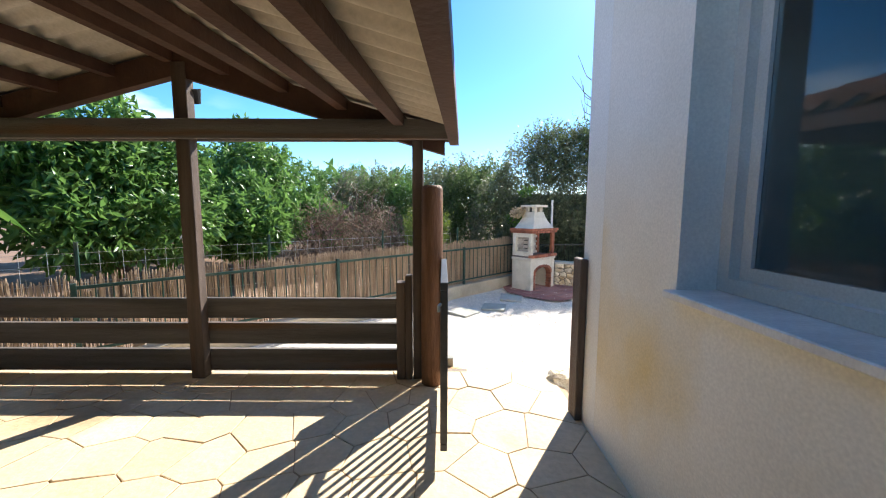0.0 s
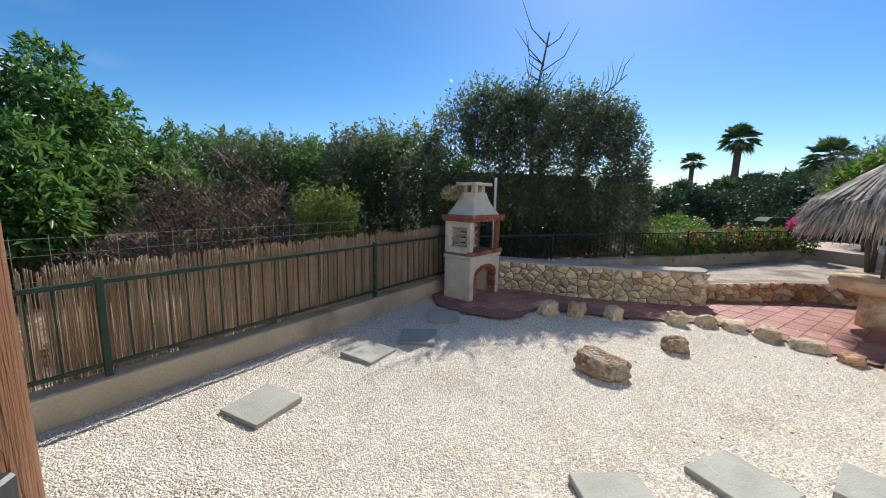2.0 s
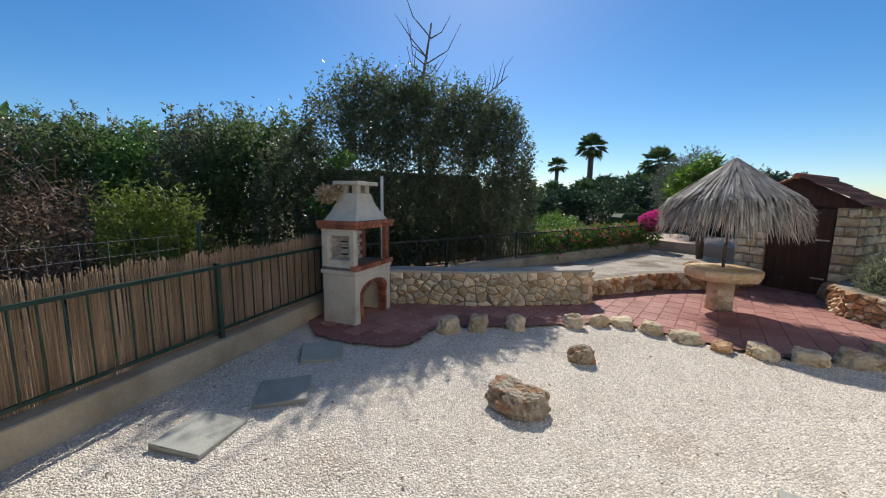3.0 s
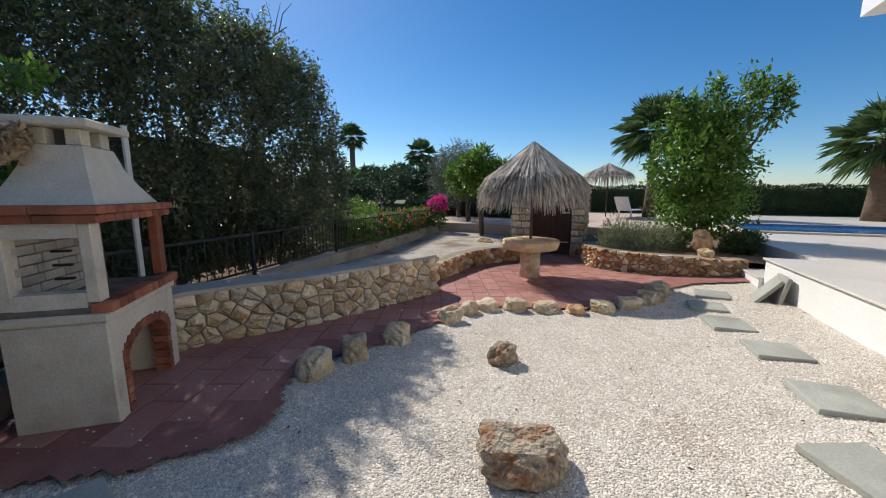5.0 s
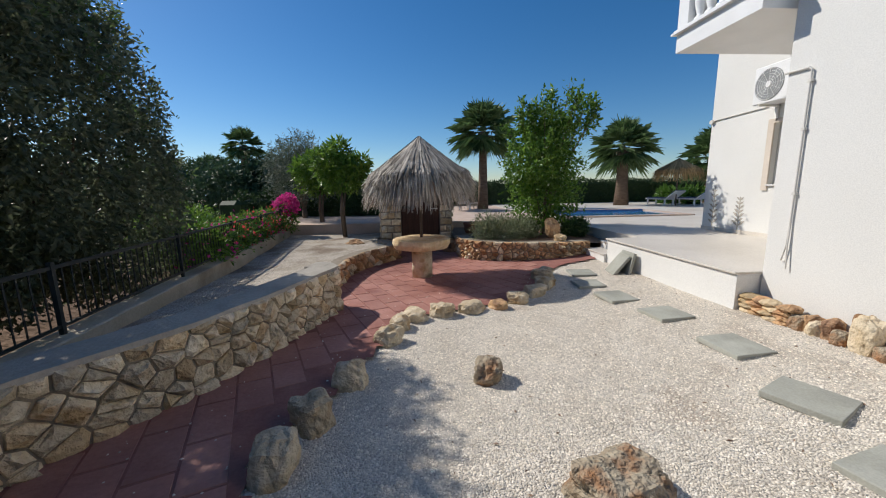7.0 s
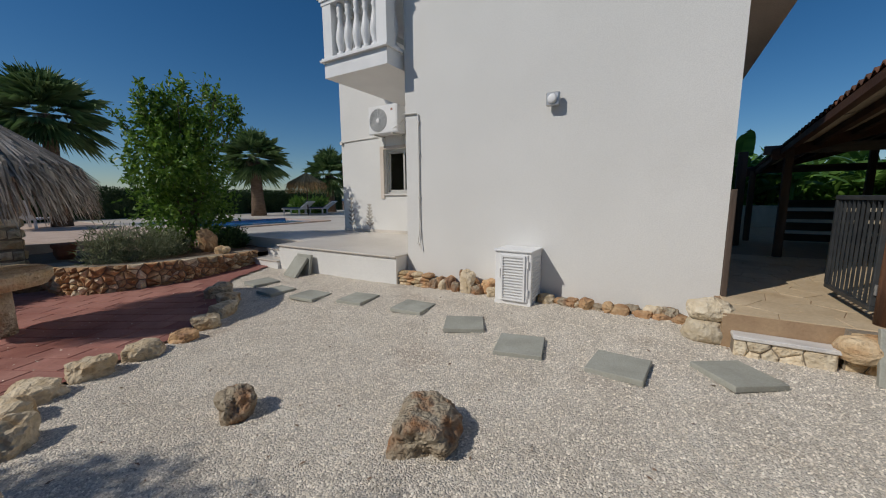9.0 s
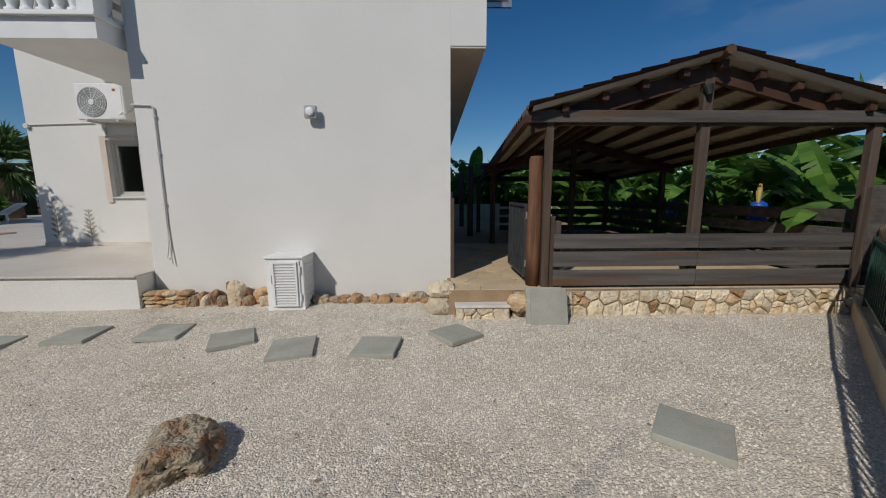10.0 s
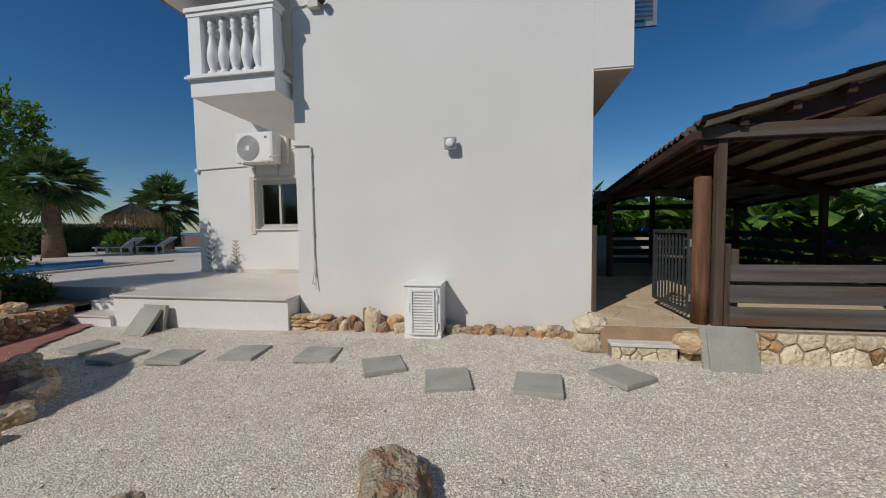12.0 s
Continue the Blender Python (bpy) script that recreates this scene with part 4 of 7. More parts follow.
for ex in (EAVE_L + 0.03, EAVE_R - 0.03):
    s = 1 if ex > RIDGE_X else -1
    for y0 in (ROOF_Y0, -2.05, 0.5):
        bm = bmesh.new()
        ny, nx = 100, 14
        y1 = y0 + 2.55
        grid = []
        for i in range(nx + 1):
            x = RIDGE_X + (ex - RIDGE_X) * i / nx
            grid.append([bm.verts.new((skew(x, y0 + (y1 - y0) * j / ny), y0 + (y1 - y0) * j / ny, roof_z(x, y0 + (y1 - y0) * j / ny) + 0.028 + 0.026 * math.sin((y0 + (y1 - y0) * j / ny) * math.tau / 0.178) + (0.008 if y0 > 0 else 0))) for j in range(ny + 1)])
        for i in range(nx):
            for j in range(ny):
                bm.faces.new((grid[i][j], grid[i + 1][j], grid[i + 1][j + 1], grid[i][j + 1]))
        part("roof_sheet", bm, M_SHEET, pergola, "pale corrugated fibre cement sheet", True)
    for c in range(7):
        bm = bmesh.new()
        ny = 220
        x0, x1 = RIDGE_X + (ex - RIDGE_X) * c / 7, RIDGE_X + (ex + 0.06 * s - RIDGE_X) * (c + 1.12) / 7
        if c == 6:
            x1 = ex + 0.05 * s
        rows = []
        for x, up, th in ((x0, 0.062, 0), (x1, 0.092, 0), (x1, 0.066, 0)):
            row = []
            for j in range(ny + 1):
                yy = ROOF_Y0 + (ROOF_Y1 + 0.03 - ROOF_Y0) * j / ny
                row.append(bm.verts.new((skew(x, yy), yy, roof_z(x, yy) + up + 0.026 * math.sin(yy * math.tau / 0.178))))
            rows.append(row)
        for r0, r1 in zip(rows, rows[1:]):
            for j in range(ny):
                bm.faces.new((r0[j], r1[j], r1[j + 1], r0[j + 1]))
        part("tile_course", bm, M_TILE_OLD, pergola, "weathered red clay tile course", True)
part("ridge_tile", tube([(RIDGE_X, ROOF_Y0, roof_z(RIDGE_X, ROOF_Y0) + 0.06), (RIDGE_X, ROOF_Y1 + 0.03, roof_z(RIDGE_X, ROOF_Y1) + 0.04)], 0.06, 10), M_TILE_OLD, pergola)
bell = whole("spotlight", lathe([(0.03, 0), (0.055, 0.10), (0.06, 0.12)], 12, m=pose(-2.40, 2.90, 2.42, 20)), M_BLACK, "small dark spotlight on the pergola post", "lamp")
whole("log_post", lathe([(0.092, 0), (0.096, 0.4), (0.09, 1.2), (0.088, 1.68), (0.075, 1.71)], 16), M_LOG, "round brown timber post beside the gate", "post", (-0.345, 2.69, 0.0), smooth=True)

railing = thing("board_railing", "three board timber railing, weathered dark brown", "railing", (0, 0, 0))
for z0, z1 in ((0.03, 0.235), (0.285, 0.48), (0.525, 0.71)):
    part("board", box(-2.46, -0.56, 2.845, 2.89, z0, z1, bevel=0.004), M_WOODX, railing)
    part("board", box(-4.70, -2.47, 2.845, 2.89, z0 - 0.004, z1 - 0.004, bevel=0.004), M_WOODX, railing)
for z0, z1 in ((0.03, 0.20), (0.28, 0.47), (0.55, 0.74), (0.82, 1.0)):
    part("board", box(-4.80, -4.755, -4.5, 2.7, z0, z1, bevel=0.004), M_WOODX, railing)
    part("board", box(-4.70, -1.2, -4.56, -4.51, z0, z1, bevel=0.004), M_WOODX, railing)
part("stub_post", box(-0.66, -0.585, 2.73, 2.842, 0, 0.88, bevel=0.006), M_WOODZ, railing)
part("stub_post", box(-0.58, -0.525, 2.73, 2.842, 0, 0.94, bevel=0.006), M_WOODZ, railing)
part("stub_post", box(-4.62, -4.52, 2.90, 2.94, -0.02, 1.30, bevel=0.006), M_WOODZ, railing)
whole("leaning_panel", box(-0.02, 0.02, -0.15, 0.15, 0, 1.35, bevel=0.004), M_WOODX, "weathered timber panel at the pergola corner", "panel", (-4.86, 2.85, -0.02), 25)
whole("wall_post", box(0.695, 0.747, 2.10, 2.24, 0.0, 1.17, bevel=0.006), M_WOODZ, "weathered square timber gate post fixed to the house corner", "post")

gate = thing("gate", "dark grey iron picket gate standing open", "gate", (-0.245, 2.66, 0.0), 90)
bm = box(-1.04, 0, -0.022, 0.022, 1.055, 1.10, bevel=0.004)
part("top_rail", bm, M_IRON, gate, "worn dark grey top rail")
part("bottom_rail", box(-1.04, 0, -0.02, 0.02, 0.10, 0.145, bevel=0.004), M_IRON, gate)
for x in (-1.04, -0.045):
    part("stile", box(x, x + 0.045, -0.021, 0.021, 0.146, 1.054, bevel=0.004), M_IRON, gate)
for k in range(9):
    part("picket", box(-0.95 + k * 0.098, -0.932 + k * 0.098, -0.01, 0.01, 0.146, 1.054), M_IRON, gate)
part("latch", tube([(-1.05, 0.02, 0.98), (-1.09, 0.03, 0.98), (-1.10, 0.03, 0.95)], 0.009, 6), M_STEEL, gate, "steel latch")
for z in (0.25, 0.9):
    part("hinge", rod((0.012, 0.0, z), (0.012, 0, z + 0.09), 0.012), M_STEEL, gate)

# passage behind the gate: posts of the neighbouring carport
for y in (-3.2, -6.5):
    whole("passage_post", box(-0.16, 0.0, y - 0.08, y + 0.08, 0, 2.05, bevel=0.008), M_WOODZ, "dark square timber post in the passage", "post", group="passage posts")
whole("side_wall_low", box(0.40, 0.748, -4.4, -3.9, 0.0, 1.30), M_PLASTER, "low white wall in the passage", "wall", kind="structure")
whole("downpipe", tube([(0.70, -2.4, 0.0), (0.70, -2.4, 3.2)], 0.05, 10), M_TRIM, "white downpipe on the house wall", "pipe")

# ---- slabs ----
SLABS = [(1.60, 3.85, -6, "a"), (0.76, 3.56, 36, "a"), (2.48, 3.86, 12, "a"), (3.25, 3.58, 26, "a"), (4.15, 3.34, 6, "a"), (5.13, 3.37, 4, "a"),
         (5.96, 3.55, 8, "a"), (6.77, 3.59, -4, "a"), (7.53, 3.36, -8, "a"), (-0.75, 5.28, -38, "b"), (0.13, 6.21, -42, "b"), (0.75, 6.58, -14, "b")]
slab_bm = box(-0.225, 0.225, -0.225, 0.225, -0.02, 0.032, bevel=0.006)
slab_me = mesh_ob("stepping_slab", slab_bm, M_SLAB)
for k, (x, y, a, g) in enumerate(SLABS):
    ob = slab_me if k == 0 else copy_thing(slab_me, Matrix())
    ob.matrix_basis = pose(x, y, gz(x, y) + 0.012, math.sin(k * 2.3) * 1.6, math.cos(k * 3.7) * 1.6, a)
    tagged(ob, "grey cement stepping slab lying on the gravel", "slab", "stepping slabs")
ob = copy_thing(slab_me, pose(1.22, 7.30, gz(1.2, 7.3) + 0.02, 3, 4, -12))
tagged(ob, "broken dark grey slab near the barbecue", "slab", "stepping slabs")
ob = copy_thing(slab_me, pose(-0.42, 3.19, gz(-0.3, 3.0) + 0.185, 72, 0, 177))
tagged(ob, "grey cement slab leaning on the terrace wall", "slab", "leaning slabs")
ob = copy_thing(slab_me, pose(-0.37, 3.15, gz(-0.3, 3.0) + 0.195, 74, 0, 178))
tagged(ob, "grey cement slab leaning behind another", "slab", "leaning slabs")
ob = copy_thing(slab_me, pose(7.40, 2.72, gz(7.4, 2.7) + 0.15, 52, 0, 170))
tagged(ob, "grey cement slab leaning on the patio front", "slab", "leaning slabs")
ob = copy_thing(slab_me, pose(7.33, 2.60, gz(7.4, 2.7) + 0.17, 78, 0, 176))
tagged(ob, "grey cement slab propped upright on the patio front", "slab", "leaning slabs")

# ---- loose rocks ----
whole("rock", pitted_rock((0.42, 0.57, 0.29), 4, 0.45, 5, 0.10), M_ROCK, "large pitted brown rock on the gravel", "rock", (2.56, 5.41, gz(2.5, 5.5) - 0.03), 20)
whole("rock", pitted_rock((0.30, 0.25, 0.25), 9, 0.35, 5, 0.14), M_ROCK, "small rust brown pitted rock on the gravel", "rock", (3.90, 5.86, gz(3.9, 5.86) - 0.02), -15)
BORDER = [(2.92, 7.30, 0.27, 0.29), (3.36, 7.22, 0.28, 0.29), (3.90, 7.05, 0.25, 0.28), (4.82, 6.80, 0.27, 0.26), (5.28, 6.70, 0.26, 0.22), (5.62, 6.54, 0.32, 0.20),
          (5.74, 6.15, 0.28, 0.22), (5.85, 5.73, 0.34, 0.20), (5.92, 5.33, 0.25, 0.17), (6.14, 4.98, 0.28, 0.22), (6.45, 4.62, 0.30, 0.24), (6.84, 4.36, 0.30, 0.26), (7.02, 4.22, 0.26, 0.2), (7.45, 4.14, 0.36, 0.30)]
for k, (x, y, w, h) in enumerate(BORDER):
    whole("border_rock", pitted_rock((w * 1.2, w * 0.98, h * 1.08), 20 + k, 0.5, 4, 0.03), M_STONE_RUST if k == 8 else M_BOULDER,
          "pale boulder edging the red paving", "rock", (x, y, gz(x, y) - 0.03), k * 47, "border rocks")
for k in range(36):
    x = 4.55 - k * 0.102 + 0.03 * math.sin(k * 5)
    if 2.70 < x < 3.36:
        continue
    tall = 0.36 if k in (6, 7) else (0.20 + 0.04 * math.sin(k * 3.3) if x > 3.3 else 0.12 + 0.03 * math.sin(k * 2.7))
    w = 0.19 + 0.06 * math.sin(k * 2.1)
    whole("foot_rock", pitted_rock((w, 0.2, tall * 1.25), 60 + k, 0.5, 3, 0.05), (M_STONE_RUST, M_ROCK, M_STONE_RUST, M_BOULDER)[k % 4],
          "rough brown stone at the foot of the house wall", "rock", (x, 2.33 + 0.06 * math.sin(k * 3), gz(x, 2.3) - 0.03), k * 77, "rocks along the house wall")
for k in range(16):
    x, z = 4.58 + (k % 4) * 0.15, gz(4.8, 2.3) + (k // 4) * 0.058 - 0.02
    whole("flat_stone", rock((0.22, 0.26, 0.085), 140 + k, 2, 0.14), M_STONE if k % 2 else M_STONE_RUST, "flat brown stone in a dry stacked pile", "stone", (x + 0.04 * math.sin(k * 4), 2.36, z), k * 31, "stacked stones")
whole("pier_stone", rock((0.42, 0.34, 0.30), 201, 3, 0.12), M_STONE_PALE, "squared pale stone beside the step", "stone", (0.90, 2.78, gz(0.9, 2.7) - 0.02), group="stones beside the step")
whole("pier_stone", rock((0.40, 0.36, 0.26), 202, 3, 0.12), M_STONE_PALE, "squared pale stone beside the step", "stone", (0.89, 2.76, gz(0.9, 2.7) + 0.2), group="stones beside the step")
whole("pier_stone", rock((0.38, 0.30, 0.26), 203, 3, 0.12), M_STONE, "squared honey stone beside the step", "stone", (-0.12, 3.02, gz(-0.1, 2.9) + 0.10), group="stones beside the step")

# ---- barbecue ----
bbq = thing("barbecue", "cream rendered garden barbecue with red brick trim and chimney", "barbecue", (1.80, 7.96, gz(1.8, 8) + 0.03), 40)
W, D = 0.96, 0.56
# local x along the front, local y to the back
for x in (0, W - 0.12):
    part("leg", box(x, x + 0.12, 0, D, 0, 0.72, bevel=0.012), M_BBQ, bbq)
bm = bmesh.new()
arch = [(0.12, 0.72), (0.12, 0.40)] + [(W / 2 - (W / 2 - 0.12) * math.cos(a), 0.40 + 0.19 * math.sin(a)) for a in [math.pi * k / 12 for k in range(1, 12)]] + [(W - 0.12, 0.40), (W - 0.12, 0.72)]
f0 = [bm.verts.new((x, 0.006, z)) for x, z in arch]
f1 = [bm.verts.new((x, 0.12, z)) for x, z in arch]
bm.faces.new(f0)
bm.faces.new(f1[::-1])
for k in range(len(arch)):
    j = (k + 1) % len(arch)
    bm.faces.new((f0[k], f1[k], f1[j], f0[j]))
part("arch_panel", bm, M_BBQ, bbq)
for k in range(13):
    a = math.pi * (k + 0.5) / 13
    m = pose(W / 2 - (W / 2 - 0.145) * math.cos(a), 0.05, 0.40 + 0.165 * math.sin(a), 0, math.degrees(a) - 90, 0)
    part("arch_brick", box(-0.045, 0.045, -0.056, 0.08, -0.03, 0.03, m=m), M_BRICK, bbq)
for s in (0.125, W - 0.185):
    for k in range(6):
        part("arch_brick", box(s, s + 0.06, -0.004, 0.12, 0.005 + k * 0.065, 0.062 + k * 0.065, bevel=0.004), M_BRICK, bbq)
part("back_wall", box(0.10, W - 0.10, D - 0.10, D - 0.01, 0, 0.72), M_BBQ, bbq)
part("plinth_band", box(-0.02, W + 0.02, -0.015, D + 0.02, 0.72, 0.78, bevel=0.01), M_BBQ, bbq)
part("hearth", box(0.0, W, 0.05, D, 0.782, 0.82), M_SOOT, bbq, "sooty grey hearth slab")
for k in range(11):
    part("ledge_brick", box(-0.02 + k * 0.091, 0.065 + k * 0.091, -0.05, 0.07, 0.785, 0.85, bevel=0.006), M_BRICK, bbq)
for x0, x1 in ((0.0, 0.10), (W - 0.10, W)):
    part("side_column", box(x0, x1, 0.46, D, 0.822, 1.36, bevel=0.006), M_BBQ if x0 == 0 else M_BRICK, bbq)
    part("side_column", box(x0, x1, 0.02, 0.09, 0.852, 1.36, bevel=0.006), M_BBQ if x0 == 0 else M_BRICK, bbq)
part("side_sill", box(0.0, 0.10, 0.09, 0.46, 0.822, 0.92), M_BBQ, bbq)
part("side_lintel", box(0.0, 0.10, 0.09, 0.46, 1.27, 1.36), M_BBQ, bbq)
for r in range(8):
    for c in range(4):
        x = 0.105 + c * 0.19 - (0.05 if r % 2 else 0.0)
        part("fire_brick", box(x, x + 0.182, D - 0.10, D - 0.012, 0.824 + r * 0.066, 0.884 + r * 0.066, bevel=0.003), M_FIREBRICK, bbq)
for s in (0.104, W - 0.128):
    for k in range(4):
        part("grill_hook", box(s, s + 0.024, 0.20, 0.30, 0.90 + k * 0.09, 0.915 + k * 0.09), M_BLACK, bbq)
for row, z in enumerate((1.362, 1.418)):
    out = 0.055 - 0.02 * (1 - row)
    for k in range(10):
        part("mantel_brick", box(-out + k * (W + 2 * out) / 10, -out + (k + 0.93) * (W + 2 * out) / 10, -out, D / 2, z, z + 0.052, bevel=0.004), M_BRICK, bbq)
    part("mantel_core", box(-out, W + out, D / 2 + 0.002, D + 0.04, z, z + 0.054), M_BRICK, bbq)


def hood(bm, x0, x1, y0, y1, z0, tx0, tx1, ty0, ty1, z1):
    rings = []
    for t in (0, 0.12, 0.35, 0.65, 1.0):
        e = 1 - (1 - t) ** 1.5
        ring = [(x0 + (tx0 - x0) * e, y0 + (ty0 - y0) * e), (x1 + (tx1 - x1) * e, y0 + (ty0 - y0) * e), (x1 + (tx1 - x1) * e, y1 + (ty1 - y1) * e), (x0 + (tx0 - x0) * e, y1 + (ty1 - y1) * e)]
        rings.append([bm.verts.new((x, y, z0 + (z1 - z0) * t)) for x, y in ring])
    for a, b in zip(rings, rings[1:]):
        for k in range(4):
            bm.faces.new((a[k], a[(k + 1) % 4], b[(k + 1) % 4], b[k]))
    bm.faces.new(rings[0][::-1])
    bm.faces.new(rings[-1])
    return bm


part("hood", hood(bmesh.new(), 0.06, W - 0.06, 0.01, D, 1.472, 0.30, W - 0.30, 0.16, D - 0.10, 1.86), M_BBQ, bbq)
for x in (0.32, W - 0.42):
    for y in (0.17, D - 0.20):
        part("chimney_stub", box(x, x + 0.10, y, y + 0.09, 1.862, 1.975, bevel=0.006), M_BBQ, bbq)
part("chimney_core", box(0.40, W - 0.40, 0.24, D - 0.2, 1.862, 1.97), M_SOOT, bbq)
part("chimney_cap", box(0.22, W - 0.22, 0.08, D - 0.04, 1.976, 2.03, bevel=0.008), M_BBQ, bbq)
whole("stake", box(-0.03, 0.03, -0.01, 0.01, 0, 1.75), M_CABLE, "pale flat stake behind the barbecue", "stake", (2.62, 9.2, 0.06), 30)

# ---- stone table and parasol ----
table = thing("stone_table", "round rough limestone table on a cylindrical pedestal", "table", (8.25, 6.40, gz(8.1, 6.4) + 0.035))
part("pedestal", lathe([(0.21, 0), (0.21, 0.58)], 22), M_STONE_PALE, table, "smooth pale pedestal", True)
bm = bmesh.new()
rings = []
for r, z in ((0.42, 0.582), (0.56, 0.61), (0.605, 0.70), (0.60, 0.78), (0.57, 0.80), (0.05, 0.81)):
    rings.append([bm.verts.new((rr * math.cos(a), rr * math.sin(a) * 0.95, z + 0.012 * noise.noise(Vector((a * 2, r * 9, 3))))) for a in [k * math.tau / 28 for k in range(28)]
                  for rr in [r * (1 + 0.10 * noise.noise(Vector((math.cos(a) * 1.6, math.sin(a) * 1.6, z * 3))))]])
for a, b in zip(rings, rings[1:]):
    for k in range(28):
        bm.faces.new((a[k], a[(k + 1) % 28], b[(k + 1) % 28], b[k]))
bm.faces.new(rings[0][::-1])
bm.faces.new(rings[-1])
part("tabletop", bm, M_STONE, table, "thick honey limestone slab")


def strands(centre, r0, z0, r1, z1, n, width, droop, seed, rows=1):
    """Palm fronds laid down a cone: thin, bent, tapering strips."""
    rnd = random.Random(seed)
    v, f = [], []
    for k in range(n):
        a = rnd.uniform(0, math.tau)
        t0 = rnd.uniform(0.0, 0.75) if rnd.random() < 0.7 else 0.0
        t1 = min(1.0, t0 + rnd.uniform(0.3, 0.6)) if rnd.random() < 0.6 else 1.0
        extra = rnd.uniform(0, droop) if t1 > 0.95 else rnd.uniform(-0.02, 0.03)
        lift = rnd.uniform(0.0, 0.085)
        w = width * rnd.uniform(0.5, 1.2)
        skew = rnd.uniform(-0.10, 0.10)
        base = len(v)
        for s in range(4):
            t = t0 + (t1 - t0) * s / 3
            rr, zz = r0 + (r1 - r0) * t, z0 + (z1 - z0) * t + lift - 0.01 * math.sin(t * math.pi)
            if s == 3:
                rr, zz = rr + rnd.uniform(-0.03, 0.06), zz - extra - lift
            aa = a + skew * t
            ww = w * (1 - 0.8 * (s == 3))
            px, py = centre[0] + rr * math.cos(aa), centre[1] + rr * math.sin(aa)
            tx, ty = -math.sin(aa) * ww, math.cos(aa) * ww
            v += [(px - tx, py - ty, zz), (px + tx, py + ty, zz + rnd.uniform(-0.01, 0.01))]
        for s in range(3):
            b = base + 2 * s
            f.append((b, b + 1, b + 3, b + 2))
    return v, f


def raw(name, v, f, mat, parent=None, label=""):
    me = bpy.data.meshes.new(name)
    me.from_pydata(v, [], f)
    me.materials.append(mat)
    ob = new(name, me)
    ob.parent = parent
    return tagged(ob, label)


def parasol(at, pole_z, eave_z, apex_z, radius, mat, label, n, seed):
    p = thing("thatched_parasol", label, "parasol", at)
    part("pole", rod((0, 0, pole_z), (0, 0, apex_z - 0.05), 0.03, 0.028), M_WOODZ, p)
    v, f = strands((0, 0), 0.02, apex_z, radius, eave_z, n, 0.018, 0.55, seed)
    raw("thatch", v, f, mat, p)
    part("lining", lathe([(radius * 0.92, eave_z + 0.0), (radius * 0.45, (eave_z + apex_z) / 2 - 0.02), (0.02, apex_z - 0.02)], 24), mat, p)
    for k in range(8):
        a = k * math.tau / 8
        part("rib", rod((0, 0, apex_z - 0.1), (radius * 0.9 * math.cos(a), radius * 0.9 * math.sin(a), eave_z - 0.015), 0.014, n=5), M_WOODZ, p)
    return p


parasol((8.25, 6.40, gz(8.1, 6.4) + 0.035), 0.80, 1.90, 2.70, 1.10, M_THATCH, "grey weathered palm thatch parasol standing in the stone table", 3600, 5)

# ---- stone hut ----
hz = gz(11.5, 6.5) - 0.02
hut = thing("stone_hut", "limestone block hut with dark brown door and clay tile roof", "hut", (11.45, 5.50, hz))
HW, HD, HH = 2.05, 2.2, 1.98
# local y along the front, local x to the back
bm = box(0.06, 0.34, 0.0, 0.34, 0, HH)
box(0.06, 0.34, 1.47, HW, 0, HH, bm)
box(0.34, HD, 0.0, 0.28, 0, HH, bm)
box(0.34, HD, HW - 0.28, HW, 0, HH, bm)
box(HD - 0.3, HD, 0.28, HW - 0.28, 0, HH, bm)
part("wall", bm, M_MORTAR, hut)
rnd = random.Random(77)
for u0, u1, face in ((0.0, 0.34, 0), (1.47, HW, 0), (0.06, HD, 1), (0.06, HD, 2)):
    width = u1 - u0
    polys = []
    for r in range(10):
        cols = max(1, round(width / 0.32)) + (r % 2)
        cut = [0] + sorted((c + rnd.uniform(-0.15, 0.15)) * width / cols for c in range(1, cols)) + [width]
        v0, v1 = r * HH / 10, (r + 1) * HH / 10
        polys += [[(c0, v0 + rnd.uniform(0, 0.03)), ((c0 + c1) / 2, v0 + rnd.uniform(-0.01, 0.02)), (c1, v0 + rnd.uniform(0, 0.03)), (c1, v1 - rnd.uniform(0, 0.03)), ((c0 + c1) / 2, v1 + rnd.uniform(-0.02, 0.01)), (c0, v1 - rnd.uniform(0, 0.03))] for c0, c1 in zip(cut, cut[1:])]
    for poly in polys:
        if face == 0:
            place = lambda u, v, w, u0=u0: (0.06 - w, u0 + u, v)
        elif face == 1:
            place = lambda u, v, w: (0.06 + u, -w, v)
        else:
            place = lambda u, v, w: (0.06 + u, HW + w, v)
        part("stone", cobble(poly, place, 0.012, 0.05, rnd, 0.45, 1.0), M_STONE_PALE if rnd.random() < 0.7 else M_STONE, hut)
hd = part("door", box(0.12, 0.17, 0.36, 1.46, 0.02, HH - 0.02, bevel=0.005), M_DOORWOOD, hut, "dark brown boarded door")
for k in range(7):
    part("board", box(0.105, 0.122, 0.365 + k * 0.156, 0.515 + k * 0.156, 0.04, HH - 0.05, bevel=0.004), M_DOORWOOD, hd)
for z in (0.3, 1.3):
    part("strap_hinge", box(0.095, 0.108, 1.05, 1.45, z, z + 0.04), M_IRON, hd)
for z in (0.4, 1.25):
    part("bolt", box(0.09, 0.108, 0.40, 0.62, z, z + 0.03), M_STEEL, hd, "pale metal bolt")
part("gable", prism([(0.08, 0.0), (0.16, 0.0), (0.16, HW), (0.08, HW)], HH, lambda x, y: HH + 0.02), M_DOORWOOD, hut)
bm = bmesh.new()
